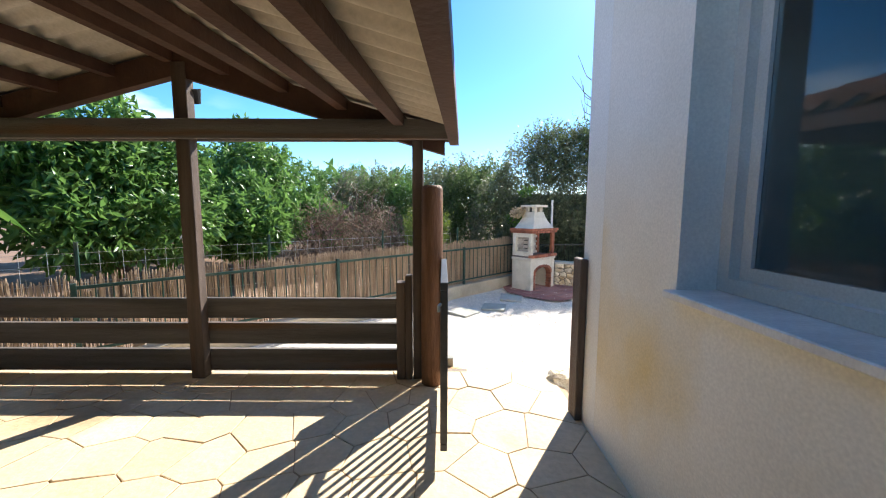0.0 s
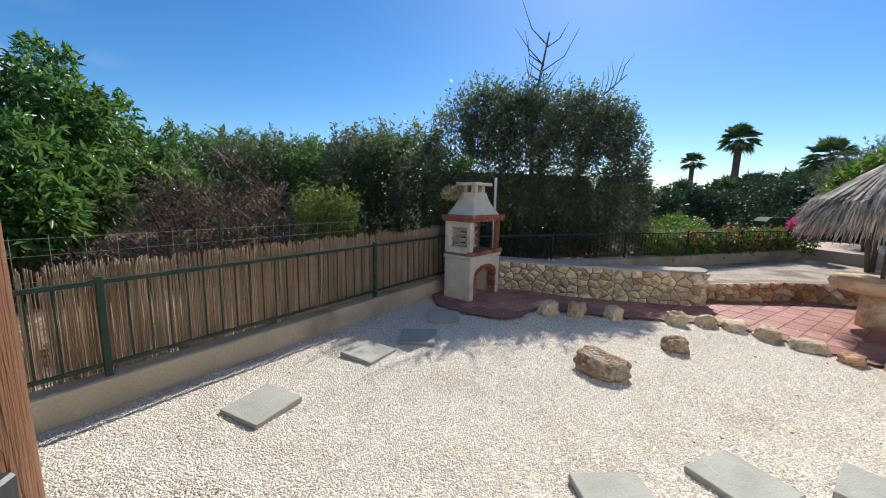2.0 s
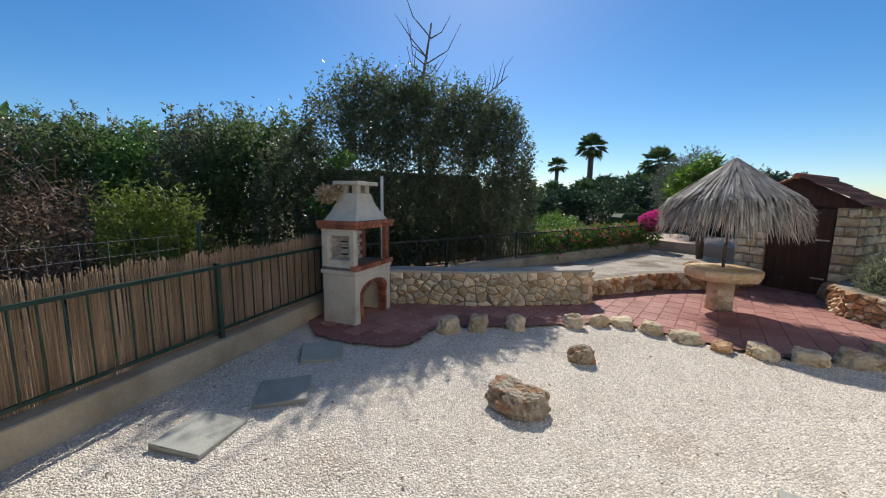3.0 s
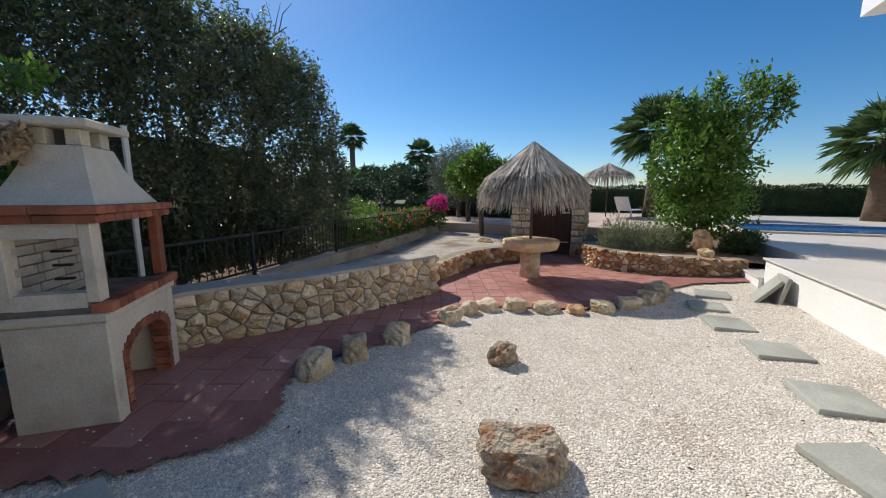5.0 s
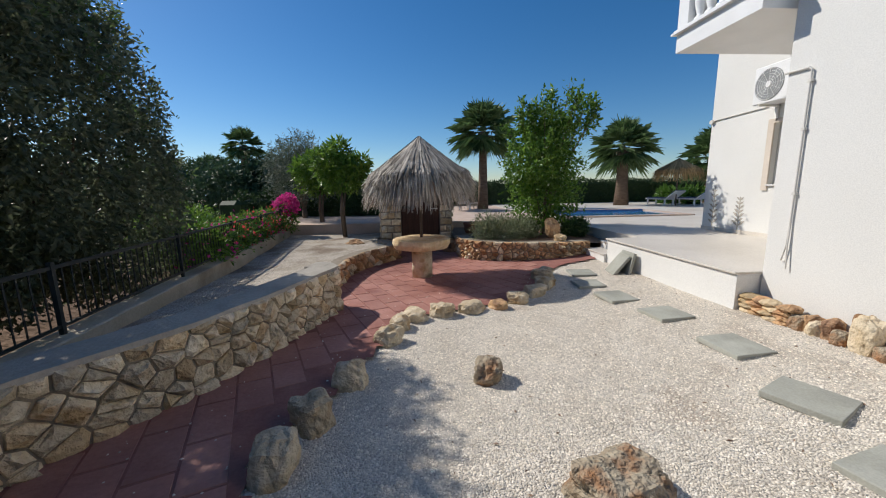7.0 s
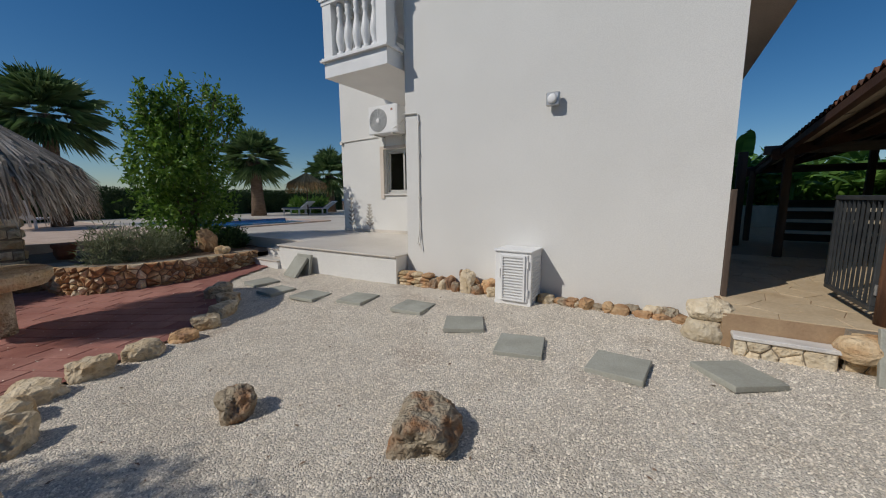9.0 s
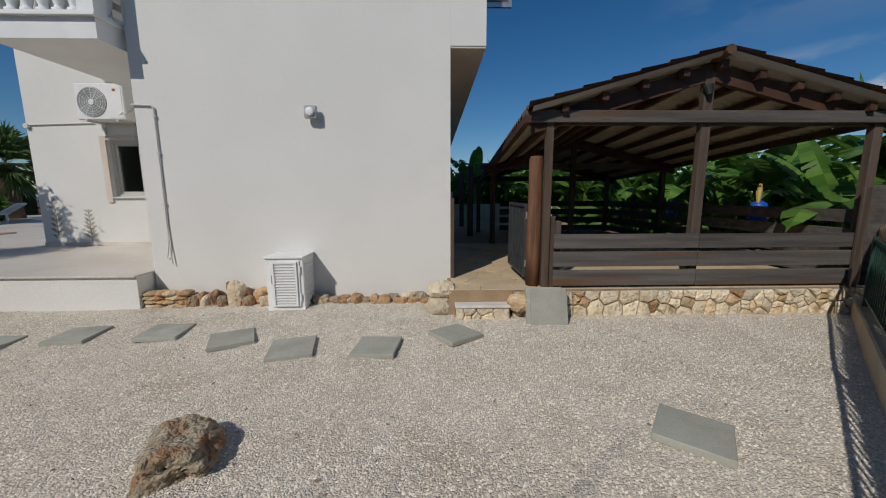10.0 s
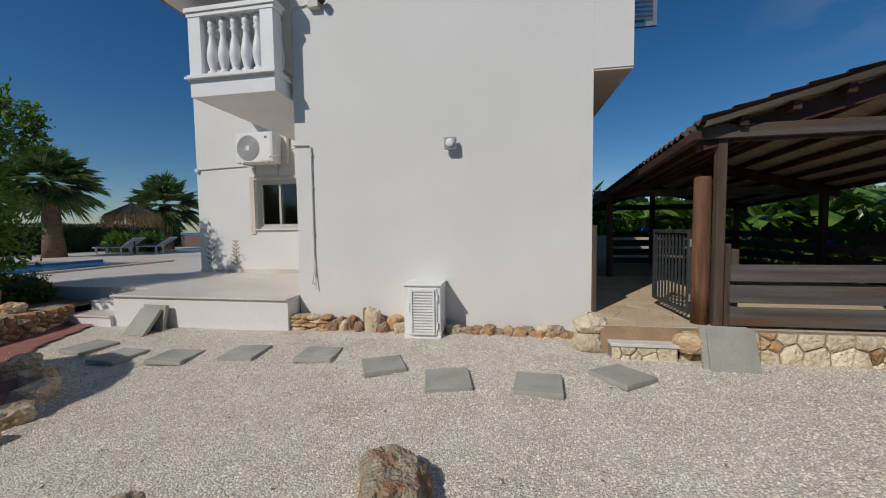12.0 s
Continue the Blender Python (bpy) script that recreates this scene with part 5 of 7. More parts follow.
a = [bm.verts.new((0.10, y, z)) for y, z in ((-0.08, HH + 0.02), (HW + 0.08, HH + 0.02), (HW / 2, HH + 0.69))]
b = [bm.verts.new((0.16, y, z)) for y, z in ((-0.08, HH + 0.02), (HW + 0.08, HH + 0.02), (HW / 2, HH + 0.69))]
bm.faces.new(a)
bm.faces.new(b[::-1])
for k in range(3):
    bm.faces.new((a[k], b[k], b[(k + 1) % 3], a[(k + 1) % 3]))
part("gable_board", bm, M_DOORWOOD, hut)
for s in (1, -1):
    for c in range(4):
        bm = bmesh.new()
        nx = 40
        rows = []
        for t, up in ((c / 4, 0.03), ((c + 1.12) / 4, 0.06), ((c + 1.12) / 4, 0.02)):
            y = HW / 2 - s * (HW / 2 + 0.12) * t
            rows.append([bm.verts.new((-0.10 + (HD + 0.2) * j / nx, y, HH + 0.66 - 0.66 * t + up + 0.022 * math.sin(j * math.tau / 5))) for j in range(nx + 1)])
        for r0, r1 in zip(rows, rows[1:]):
            for j in range(nx):
                bm.faces.new((r0[j], r1[j], r1[j + 1], r0[j + 1]))
        part("tile_course", bm, M_TILE, hut, "red clay tile course", True)
part("ridge_tile", tube([(-0.10, HW / 2, HH + 0.69), (HD + 0.1, HW / 2, HH + 0.69)], 0.07, 10), M_TILE, hut)
for k, (x, y, s) in enumerate(((11.15, 7.25, 0.55), (11.0, 5.55, 0.5), (10.75, 7.3, 0.4), (10.9, 8.2, 0.6))):
    whole("foot_boulder", rock((s, s * 0.9, s * 0.95), 300 + k, 3, 0.25), M_STONE_RUST, "rust brown boulder by the stone hut", "rock", (x, y, gz(x, y) - 0.02), k * 60, "boulders by the hut")

# ---- poolside things ----
parasol((19.2, -7.0, PZ), 0, 1.72, 2.34, 1.15, M_THATCH_TAN, "tan palm thatch parasol on the pool terrace", 1500, 9)
parasol((19.8, 4.9, PZ - 0.03), 0, 1.9, 2.45, 1.2, M_THATCH, "grey thatch parasol beside a white lounger", 700, 12)


def lounger(at, rz, label, cushion, tilt=58):
    s = thing("sun_lounger", label, "sun lounger", at, rz, "sun loungers by the pool")
    part("frame", box(-0.33, 0.33, -0.95, 0.45, 0.30, 0.36, bevel=0.012), M_GREYBLUE, s)
    m = pose(0, 0.45, 0.34, tilt)
    bk = part("backrest", box(-0.33, 0.33, 0, 0.72, 0, 0.04, m=m), M_GREYBLUE, s)
    for k in range(8):
        part("slat", box(-0.31, 0.31, 0.03 + k * 0.085, 0.095 + k * 0.085, 0.042, 0.052, m=m), M_GREYBLUE, bk)
    for x in (-0.28, 0.28):
        for y in (-0.8, 0.35):
            part("leg", box(x - 0.03, x + 0.03, y - 0.03, y + 0.03, 0, 0.30), M_GREYBLUE, s)
    if cushion:
        part("back_cushion", box(-0.30, 0.30, 0.02, 0.70, 0.053, 0.09, m=m), M_MAT, s, "blue grey cushion")
        part("cushion", box(-0.30, 0.30, -0.9, 0.42, 0.362, 0.42, bevel=0.02), M_MAT, s, "blue grey cushion")


lounger((20.0, 3.9, PZ - 0.03), 60, "white plastic sun lounger with a raised back", False)
lounger((20.0, -6.9, PZ), 100, "white sun lounger with a blue grey cushion", True, 34)
lounger((19.4, -8.0, PZ), 110, "white sun lounger with a blue grey cushion", True, 34)
pot = whole("clay_pot", lathe([(0.12, 0), (0.17, 0.12), (0.16, 0.22), (0.19, 0.26), (0.19, 0.32), (0.15, 0.33)], 18), M_CLAYPOT, "red clay pot by the planter", "pot", (11.6, 4.95, -0.1), smooth=True)
whole("planter_rock", rock((0.42, 0.34, 0.62), 401, 3, 0.28), M_STONE_RUST, "upright rust coloured rock in the planter", "rock", (10.05, 3.0, -0.10), 30)
whole("planter_rock", rock((0.30, 0.3, 0.22), 402, 3, 0.22), M_STONE, "honey coloured rock on the planter wall", "rock", (9.30, 3.1, -0.07), 10)


def flat_plant(x, h, seed):
    """A flat grey plant shape on the wall: a stem with pairs of leaves."""
    rnd = random.Random(seed)
    bm = box(x - 0.012, x + 0.012, -0.549, -0.546, 0.24, 0.24 + h)
    for k in range(7):
        z = 0.30 + k * h / 7.5
        for s in (1, -1):
            l = 0.16 * (1 - 0.06 * k) * rnd.uniform(0.8, 1.1)
            pts = [(x, z), (x + s * l * 0.55, z + l * 0.25), (x + s * l, z + l * 0.75), (x + s * l * 0.35, z + l * 0.65)]
            q = [bm.verts.new((a, -0.5465 + 0.0002 * k, b)) for a, b in pts]
            bm.faces.new(q if s > 0 else q[::-1])
    whole("wall_plant_shape", bm, M_COPING, "flat grey plant shape on the white wall", "wall decoration", group="wall motifs")


flat_plant(9.15, 0.92, 1)
flat_plant(8.45, 0.70, 2)

shutter = thing("window_shutter", "grey louvred window shutter standing open upstairs", "shutter", (0.255, 1.75, 3.92))
bm = box(-0.42, -0.37, -0.02, 0.02, 0, 1.5)
box(-0.05, 0.0, -0.02, 0.02, 0, 1.5, bm)
box(-0.37, -0.05, -0.02, 0.02, 0, 0.06, bm)
box(-0.37, -0.05, -0.02, 0.02, 1.44, 1.5, bm)
part("frame", bm, M_STEEL, shutter)
for k in range(22):
    part("slat", box(-0.37, -0.05, -0.018, 0.018, -0.004, 0.004, m=pose(0, 0, 0.09 + k * 0.062, 35)), M_STEEL, shutter)

# ---- fences ----
FD = Vector((1, 0.955, 0)).normalized()
FN = Vector((-FD.y, FD.x, 0))
fence = thing("green_fence", "green painted iron railing fence on the kerb", "fence", (-1.98, fence_y(-1.98) + 0.06, -0.12), math.degrees(math.atan2(FD.y, FD.x)))
# local x along the fence
for k in range(-1, 3):
    if k < 2:
        x0, x1 = k * 3.04 + 0.025, (k + 1) * 3.04 - 0.025
        if k == 1:
            x1 = 3.04 + 2.1
        if k == -1:
            x0 = -3.04 + 0.025
        part("rail", box(x0, x1, -0.015, 0.015, 0.775, 0.81), M_GREENIRON, fence)
        part("rail", box(x0, x1, -0.012, 0.012, 0.085, 0.115), M_GREENIRON, fence)
        n = int((x1 - x0) / 0.145)
        for j in range(1, n):
            part("picket", rod((x0 + j * 0.145, 0, 0.115), (x0 + j * 0.145, 0, 0.775), 0.008, n=6), M_GREENIRON, fence)
    if k < 2:
        part("post", box(k * 3.04 - 0.024, k * 3.04 + 0.024, -0.024, 0.024, 0, 0.84, bevel=0.004), M_GREENIRON, fence)

# reed screen: many thin canes wired together
rnd = random.Random(11)
v, f = [], []
a, b = Vector((-5.0, fence_y(-5.0), 0)) + FN * 0.16, Vector((2.15, fence_y(2.15), 0)) + FN * 0.16
length = (b - a).length
u = 0.0
while u < length:
    t = u / length
    wob = 0.05 * noise.noise(Vector((u * 1.3, 0, 0))) + 0.05 * noise.noise(Vector((u * 5, 4, 0)))
    top = 0.78 + 0.06 * t + wob + rnd.uniform(-0.05, 0.03)
    if rnd.random() < 0.05:
        top -= rnd.uniform(0, 0.15)
    w = rnd.uniform(0.0028, 0.0055)
    if u < 4.0 and rnd.random() < 0.2:
        u += 0.012
        continue
    c = a + FD * u + FN * rnd.uniform(-0.02, 0.02)
    lean = FD * rnd.uniform(-0.014, 0.014)
    i = len(v)
    for q, z in ((c, -0.12), (c + lean, top)):
        v += [tuple(q - FD * w + Vector((0, 0, z))), tuple(q - FN * w * 0.9 + Vector((0, 0, z))), tuple(q + FD * w + Vector((0, 0, z)))]
    f += [(i, i + 1, i + 4, i + 3), (i + 1, i + 2, i + 5, i + 4)]
    u += rnd.uniform(0.0028, 0.0062)
screen = raw("reed_screen", v, f, M_CANE)
# a torn sheaf of the screen lying on the soil behind it
v2, f2 = [], []
rnd = random.Random(17)
for k in range(260):
    p = Vector((-2.75, 6.15, -0.2)) + FD * rnd.gauss(0, 0.55) + FN * rnd.uniform(0.05, 0.9) + Vector((0, 0, rnd.uniform(0, 0.14)))
    d = (FD * rnd.uniform(0.7, 1.0) + FN * rnd.gauss(0.25, 0.18) + Vector((0, 0, rnd.uniform(-0.02, 0.10)))) * rnd.uniform(0.35, 0.75)
    q = Vector((0, 0, 0.007))
    side = FN * 0.007
    i = len(v2)
    v2 += [tuple(p - side), tuple(p + q), tuple(p + side), tuple(p + d - side), tuple(p + d + q), tuple(p + d + side)]
    f2 += [(i, i + 1, i + 4, i + 3), (i + 1, i + 2, i + 5, i + 4)]
tagged(raw("fallen_reeds", v2, f2, M_CANE), "loose pale reeds fallen on the soil behind the screen", "reeds", kind="stuff")
tagged(screen, "dry tan reed screen behind the green fence", "screen", kind="stuff")
mesh_fence = bmesh.new()
for k in range(36):
    p = a + FN * 0.06 + FD * (k * 0.2)
    rod((p.x, p.y, -0.1), (p.x, p.y, 1.05), 0.0025, n=3, bm=mesh_fence)
for z in (0.2, 0.45, 0.7, 0.9, 1.03):
    p, q = a + FN * 0.06, a + FN * 0.06 + FD * 7
    rod((p.x, p.y, z), (q.x, q.y, z), 0.0025, n=3, bm=mesh_fence)
whole("wire_mesh", mesh_fence, M_STEEL, "rusty wire mesh behind the reed screen", "fence", kind="stuff")
for k in range(4):
    p = a + FN * 0.08 + FD * (1.2 + k * 2.0)
    whole("mesh_post", rod((0, 0, -0.3), (0.03, 0, 1.15), 0.02, n=6), M_GREENIRON, "thin dark post holding the wire mesh", "post", (p.x, p.y, 0), group="mesh posts")

railing2 = thing("black_railing", "black iron picket railing on the kerb", "railing", (2.0, kerb_y(2.0) + 0.14, 0.06), math.degrees(math.atan(0.15)))
L2 = 10.75
part("rail", box(0, L2, -0.012, 0.012, 0.56, 0.59), M_BLACKIRON, railing2)
part("rail", box(0, L2, -0.01, 0.01, 0.06, 0.085), M_BLACKIRON, railing2)
for k in range(6):
    part("post", box(k * 2.1 - 0.018, k * 2.1 + 0.018, -0.018, 0.018, 0, 0.62), M_BLACKIRON, railing2)
picket = part("picket", rod((0.105, 0, 0.085), (0.105, 0, 0.56), 0.007, n=5), M_BLACKIRON, railing2)
for k in range(1, int(L2 / 0.105) - 1):
    if k % 20 == 19:
        continue
    p = new("picket", picket.data)
    p.parent, p.location = railing2, (k * 0.105, 0, 0)


# ---- plants ----
def leaf_mesh(pts, nrm, size, aspect, rng, droop=0.3, curl=0.15):
    """Leaves as folded diamonds at pts, facing roughly along nrm."""
    n = len(pts)
    d = rng.normal(size=(n, 3)) * 0.7 + nrm * 0.55
    d[:, 2] -= droop
    d /= np.linalg.norm(d, axis=1)[:, None]
    s = np.cross(d, rng.normal(size=(n, 3)))
    s /= np.linalg.norm(s, axis=1)[:, None] + 1e-9
    up = np.cross(s, d)
    ln = size * rng.uniform(0.6, 1.3, n)[:, None]
    w = ln * aspect * 0.5
    mid = pts + d * ln * 0.45
    tip = pts + d * ln - up * ln * curl
    verts = np.stack([pts, mid + s * w + up * w * 0.35, tip, mid - s * w + up * w * 0.35], 1).reshape(-1, 3)
    i = np.arange(n)[:, None] * 4
    faces = np.concatenate([i + [0, 1, 2], i + [0, 2, 3]], 1).reshape(-1, 3)
    return verts, faces


def fast_mesh(name, verts, faces, mat):
    me = bpy.data.meshes.new(name)
    nv, nf = len(verts), len(faces)
    k = faces.shape[1]
    me.vertices.add(nv)
    me.vertices.foreach_set("co", verts.astype(np.float32).ravel())
    me.loops.add(nf * k)
    me.loops.foreach_set("vertex_index", faces.astype(np.int32).ravel())
    me.polygons.add(nf)
    me.polygons.foreach_set("loop_start", np.arange(0, nf * k, k, dtype=np.int32))
    me.update(calc_edges=True)
    me.materials.append(mat)
    return me


def cloud(blobs, n, seed, lump=0.35, core=0.55):
    """Points in the outer shell of rounded masses with an uneven outline, and their outward ways."""
    rng = np.random.default_rng(seed)
    vol = np.array([b[3] * b[4] + b[4] * b[5] + b[3] * b[5] for b in blobs])
    pick = rng.choice(len(blobs), n, p=vol / vol.sum())
    bl = np.array(blobs)[pick]
    d = rng.normal(size=(n, 3))
    d /= np.linalg.norm(d, axis=1)[:, None]
    clump = np.sin(d[:, 0] * 7 + pick * 1.7) * np.sin(d[:, 1] * 6 + pick) * np.sin(d[:, 2] * 8 + pick * 0.6) + 0.5 * np.sin(d[:, 0] * 17 + pick) * np.sin(d[:, 2] * 15 + d[:, 1] * 13)
    r = (core + (1 - core) * rng.random(n) ** 0.6) * (1 + lump * 0.5 * clump) * np.where(rng.random(n) < 0.05, rng.uniform(1.0, 1.1, n), 1)
    pts = bl[:, :3] + d * bl[:, 3:6] * r[:, None]
    return pts, d, rng


def foliage(name, blobs, n, size, aspect, mat, parent, seed, droop=0.3, lump=0.35, floor=-0.3, core=0.55, label=""):
    pts, d, rng = cloud(blobs, n, seed, lump, core)
    keep = pts[:, 2] > floor
    v, fc = leaf_mesh(pts[keep], d[keep], size, aspect, rng, droop)
    ob = new(name, fast_mesh(name, v, fc, mat))
    ob.parent = parent
    return tagged(ob, label)


def limbs(base, blobs, r, seed, trunk_h=0.4, parent=None, mat=None):
    rnd = random.Random(seed)
    bx, by, bz = base
    fork = (bx + rnd.uniform(-0.1, 0.1), by + rnd.uniform(-0.1, 0.1), bz + trunk_h)
    part("trunk", tube([base, ((bx + fork[0]) / 2 + 0.03, (by + fork[1]) / 2, (bz + fork[2]) / 2), fork], [r * 1.25, r, r * 0.85], 9), mat or M_BARK, parent, smooth=True)
    for k, b in enumerate(blobs):
        mid = [(fork[i] * 0.5 + b[i] * 0.5) + rnd.uniform(-0.15, 0.15) for i in range(3)]
        part("limb", tube([fork, mid, b[:3]], [r * 0.6, r * 0.4, r * 0.12], 6), mat or M_BARK, parent, smooth=True)


def tree(name, label, base, blobs, n, size, aspect, mat, seed, r=0.09, trunk_h=0.6, droop=0.3, lump=0.4, group="", category="tree", core=0.55):
    t = thing(name, label, category, base, group=group)
    rel = [(b[0] - base[0], b[1] - base[1], b[2] - base[2], *b[3:]) for b in blobs]
    limbs((0, 0, 0), rel, r, seed, trunk_h, t)
    foliage("crown", rel, n, size, aspect, mat, t, seed, droop, lump, 0.02, core)
    sprigs("twig_leaves", rel, 60, 0.45, size, aspect, mat, t, seed + 7)
    return t


def sprigs(name, blobs, count, length, size, aspect, mat, parent, seed):
    """Upright leafy shoots that break the outline of a crown."""
    rng = np.random.default_rng(seed)
    out = []
    for _ in range(count):
        b = blobs[rng.integers(len(blobs))]
        d = rng.normal(size=3)
        d[2] = abs(d[2]) + 0.35
        d /= np.linalg.norm(d)
        p0 = np.array(b[:3]) + d * np.array(b[3:6]) * 0.93
        way = np.array([d[0] * 0.4, d[1] * 0.4, 0.9]) + rng.normal(size=3) * 0.15
        n = 18
        t = rng.random(n)[:, None]
        out.append(p0 + way * length * rng.uniform(0.4, 1.2) * t + rng.normal(size=(n, 3)) * 0.035 * (1.3 - t))
    pts = np.concatenate(out)
    v, fc = leaf_mesh(pts, rng.normal(size=pts.shape), size, aspect, rng, -0.3)
    ob = new(name, fast_mesh(name, v, fc, mat))
    ob.parent = parent


# the tall hedge of climbing shrubs behind the railing
big_bush = thing("tall_hedge", "tall dark unclipped hedge overgrown with climbers behind the railing", "hedge", (4.5, 11.4, -0.3))
blobs = [(-2.9, 0.2, 1.3, 1.0, 1.0, 1.75), (-2.0, 0.1, 2.0, 1.1, 1.1, 2.1), (-1.0, 0.2, 2.2, 1.2, 1.2, 2.15), (0.1, 0.1, 2.2, 1.2, 1.2, 2.1), (1.2, 0.1, 2.2, 1.1, 1.2, 2.1),
         (2.0, 0.0, 2.0, 0.9, 1.1, 2.15), (2.35, -0.1, 1.1, 0.65, 0.9, 1.7), (-1.5, 0.0, 3.4, 0.7, 0.6, 0.8), (0.9, 0.0, 3.5, 0.7, 0.6, 0.7), (-0.4, 0.0, 3.4, 0.7, 0.6, 0.8), (1.9, 0.0, 3.4, 0.6, 0.6, 0.6)]
blobs = [(x, y - 0.32, z * 1.03, a, b2, c * 1.03) for x, y, z, a, b2, c in blobs]
foliage("leaves", blobs, 80000, 0.088, 0.45, M_LEAF_VINE, big_bush, 1, 0.4, 0.42, 0.0, 0.72)
sprigs("young_growth", blobs, 480, 0.5, 0.085, 0.36, M_LEAF, big_bush, 2)
rnd = random.Random(5)
for k in range(12):
    x = -2.6 + k * 0.45
    part("stem", tube([(x, 0.2, 0), (x + rnd.uniform(-0.2, 0.2), 0.1, 1.2), (x + rnd.uniform(-0.5, 0.5), -0.6, 2.3)], [0.05, 0.03, 0.012], 5), M_BARK, big_bush)
part("core", box(-3.0, 2.1, 0.25, 0.8, 0.0, 2.4, bevel=0.25), M_LEAF_VINE, big_bush)

dead = thing("bare_tree", "bare grey dead tree rising above the hedge", "tree", (4.7, 12.2, -0.3))
part("trunk", tube([(0, 0, 0), (0.05, 0, 2.5), (0.0, 0, 4.2), (0.35, 0, 6.3)], [0.09, 0.07, 0.05, 0.02], 7), M_TWIG, dead)
for k in range(16):
    z = rnd.uniform(3.4, 6.0)
    s = rnd.choice((-1, 1))
    l = rnd.uniform(0.4, 1.1)
    x0 = 0.05 + 0.16 * max(0, z - 4.2)
    part("branch", tube([(x0, 0, z), (x0 + s * l * 0.5, rnd.uniform(-0.2, 0.2), z + l * 0.35), (x0 + s * l * 0.8, rnd.uniform(-0.3, 0.3), z + l * 1.0)], [0.02, 0.013, 0.005], 5), M_TWIG, dead)
part("branch", tube([(1.3, 0, 3.6), (2.0, 0.1, 4.6), (2.9, 0, 5.4)], [0.045, 0.03, 0.01], 6), M_TWIG, dead)
for k in range(6):
    part("branch", tube([(1.9 + k * 0.17, 0.1, 4.45 + k * 0.16), (1.95 + k * 0.17, 0, 4.9 + k * 0.15), (1.9 + k * 0.2 + rnd.uniform(-0.3, 0.3), 0, 5.3 + k * 0.14)], [0.015, 0.01, 0.004], 4), M_TWIG, dead)

# shrubs between the orchard and the tall hedge
SHRUBS = [(1.0, 12.6, 2.9, 1.3), (0.2, 13.6, 3.1, 1.5), (-1.0, 14.8, 2.8, 1.5), (-2.4, 15.6, 2.9, 1.6), (-3.8, 16.5, 3.1, 1.7), (-5.2, 17.4, 3.2, 1.7)]
for k, (x, y, h, r) in enumerate(SHRUBS):
    h += 0.3
    bl = [(x, y, h * 0.40, r, r, h * 0.55), (x + 0.5, y + 0.3, h * 0.68, r * 0.6, r * 0.6, h * 0.36), (x - 0.6, y - 0.2, h * 0.6, r * 0.6, r * 0.6, h * 0.36)]
    tree("shrub", "dense green wild shrub behind the fence" if k % 2 else "grey green wild shrub behind the fence", (x, y, -0.28), bl, 13000, 0.11, 0.42,
         (M_LEAF, M_LEAF_VINE, M_LEAF_AVO)[k % 3], 30 + k, 0.06, 0.3, 0.2, 0.5, "wild shrubs", "shrub")
tree("bright_shrub", "bright lime green shrub behind the fence", (-0.75, 9.9, -0.28), [(-0.75, 9.9, 0.6, 0.6, 0.5, 0.65), (-1.0, 9.95, 0.95, 0.35, 0.35, 0.4), (-0.45, 9.9, 0.9, 0.35, 0.35, 0.4)], 3600, 0.085, 0.3, M_LEAF_LIME, 51, 0.03, 0.2, -0.1, 0.5, "", "shrub")

# heap of dry brush
brush = thing("brush_heap", "heap of dry brown cut branches and dead brush", "brush", (-3.0, 10.9, -0.3), kind="stuff")
v, f = [], []
rnd = random.Random(21)
for k in range(3200):
    u, w2 = rnd.gauss(0, 1.25), rnd.gauss(0, 0.9)
    hh = max(0.0, 2.55 * math.exp(-(u * u) / 3.2 - (w2 * w2) / 1.8)) + 0.15
    p = Vector((u + w2 * 0.3, u * 0.75 + w2, rnd.uniform(0.1, 1.0) * hh))
    d = Vector((rnd.gauss(0, 1), rnd.gauss(0, 1), rnd.gauss(0.1, 0.5))).normalized() * rnd.uniform(0.25, 0.85)
    s = d.cross(Vector((0, 0, 1))).normalized() * rnd.uniform(0.004, 0.012)
    i = len(v)
    m = p + d * 0.5 + Vector((0, 0, rnd.uniform(-0.08, 0.12)))
    v += [tuple(p - s), tuple(p + s), tuple(m - s), tuple(m + s), tuple(p + d)]
    f += [(i, i + 1, i + 3, i + 2), (i + 2, i + 3, i + 4)]
raw("twigs", v, f, M_TWIG, brush)
foliage("dry_leaves", [(0, 0, 0.7, 1.9, 1.4, 1.15), (-0.7, -0.4, 1.0, 1.0, 0.8, 1.1), (0.8, 0.6, 0.9, 1.0, 0.8, 1.0)], 9000, 0.08, 0.35, M_LEAF_DRY, brush, 8, 0.2, 0.5, 0.0)
part("branch", tube([(-1.3, 1.2, 1.0), (-0.5, 1.5, 2.0)], [0.07, 0.05], 7), M_TWIG, brush, "thick pale sawn branch")

# orchard trees with large glossy leaves
def orchard(x, y, h, r, seed, n=9000):
    rnd = random.Random(seed)
    bl = [(x, y, h * 0.55, r * 0.75, r * 0.75, h * 0.36)]
    for k in range(7):
        a = k * math.tau / 7 + rnd.uniform(-0.3, 0.3)
        bl.append((x + r * 0.6 * math.cos(a), y + r * 0.6 * math.sin(a), h * rnd.uniform(0.25, 0.78), r * 0.48, r * 0.48, h * 0.2))
    bl.append((x + 0.1, y, h * 0.86, r * 0.34, r * 0.34, h * 0.17))
    tree("orchard_tree", "young fruit tree with large glossy green leaves", (x, y, -0.3), bl, n, 0.20, 0.36, M_LEAF_AVO, seed, 0.08, 0.5, 0.55, 0.5, "orchard trees")


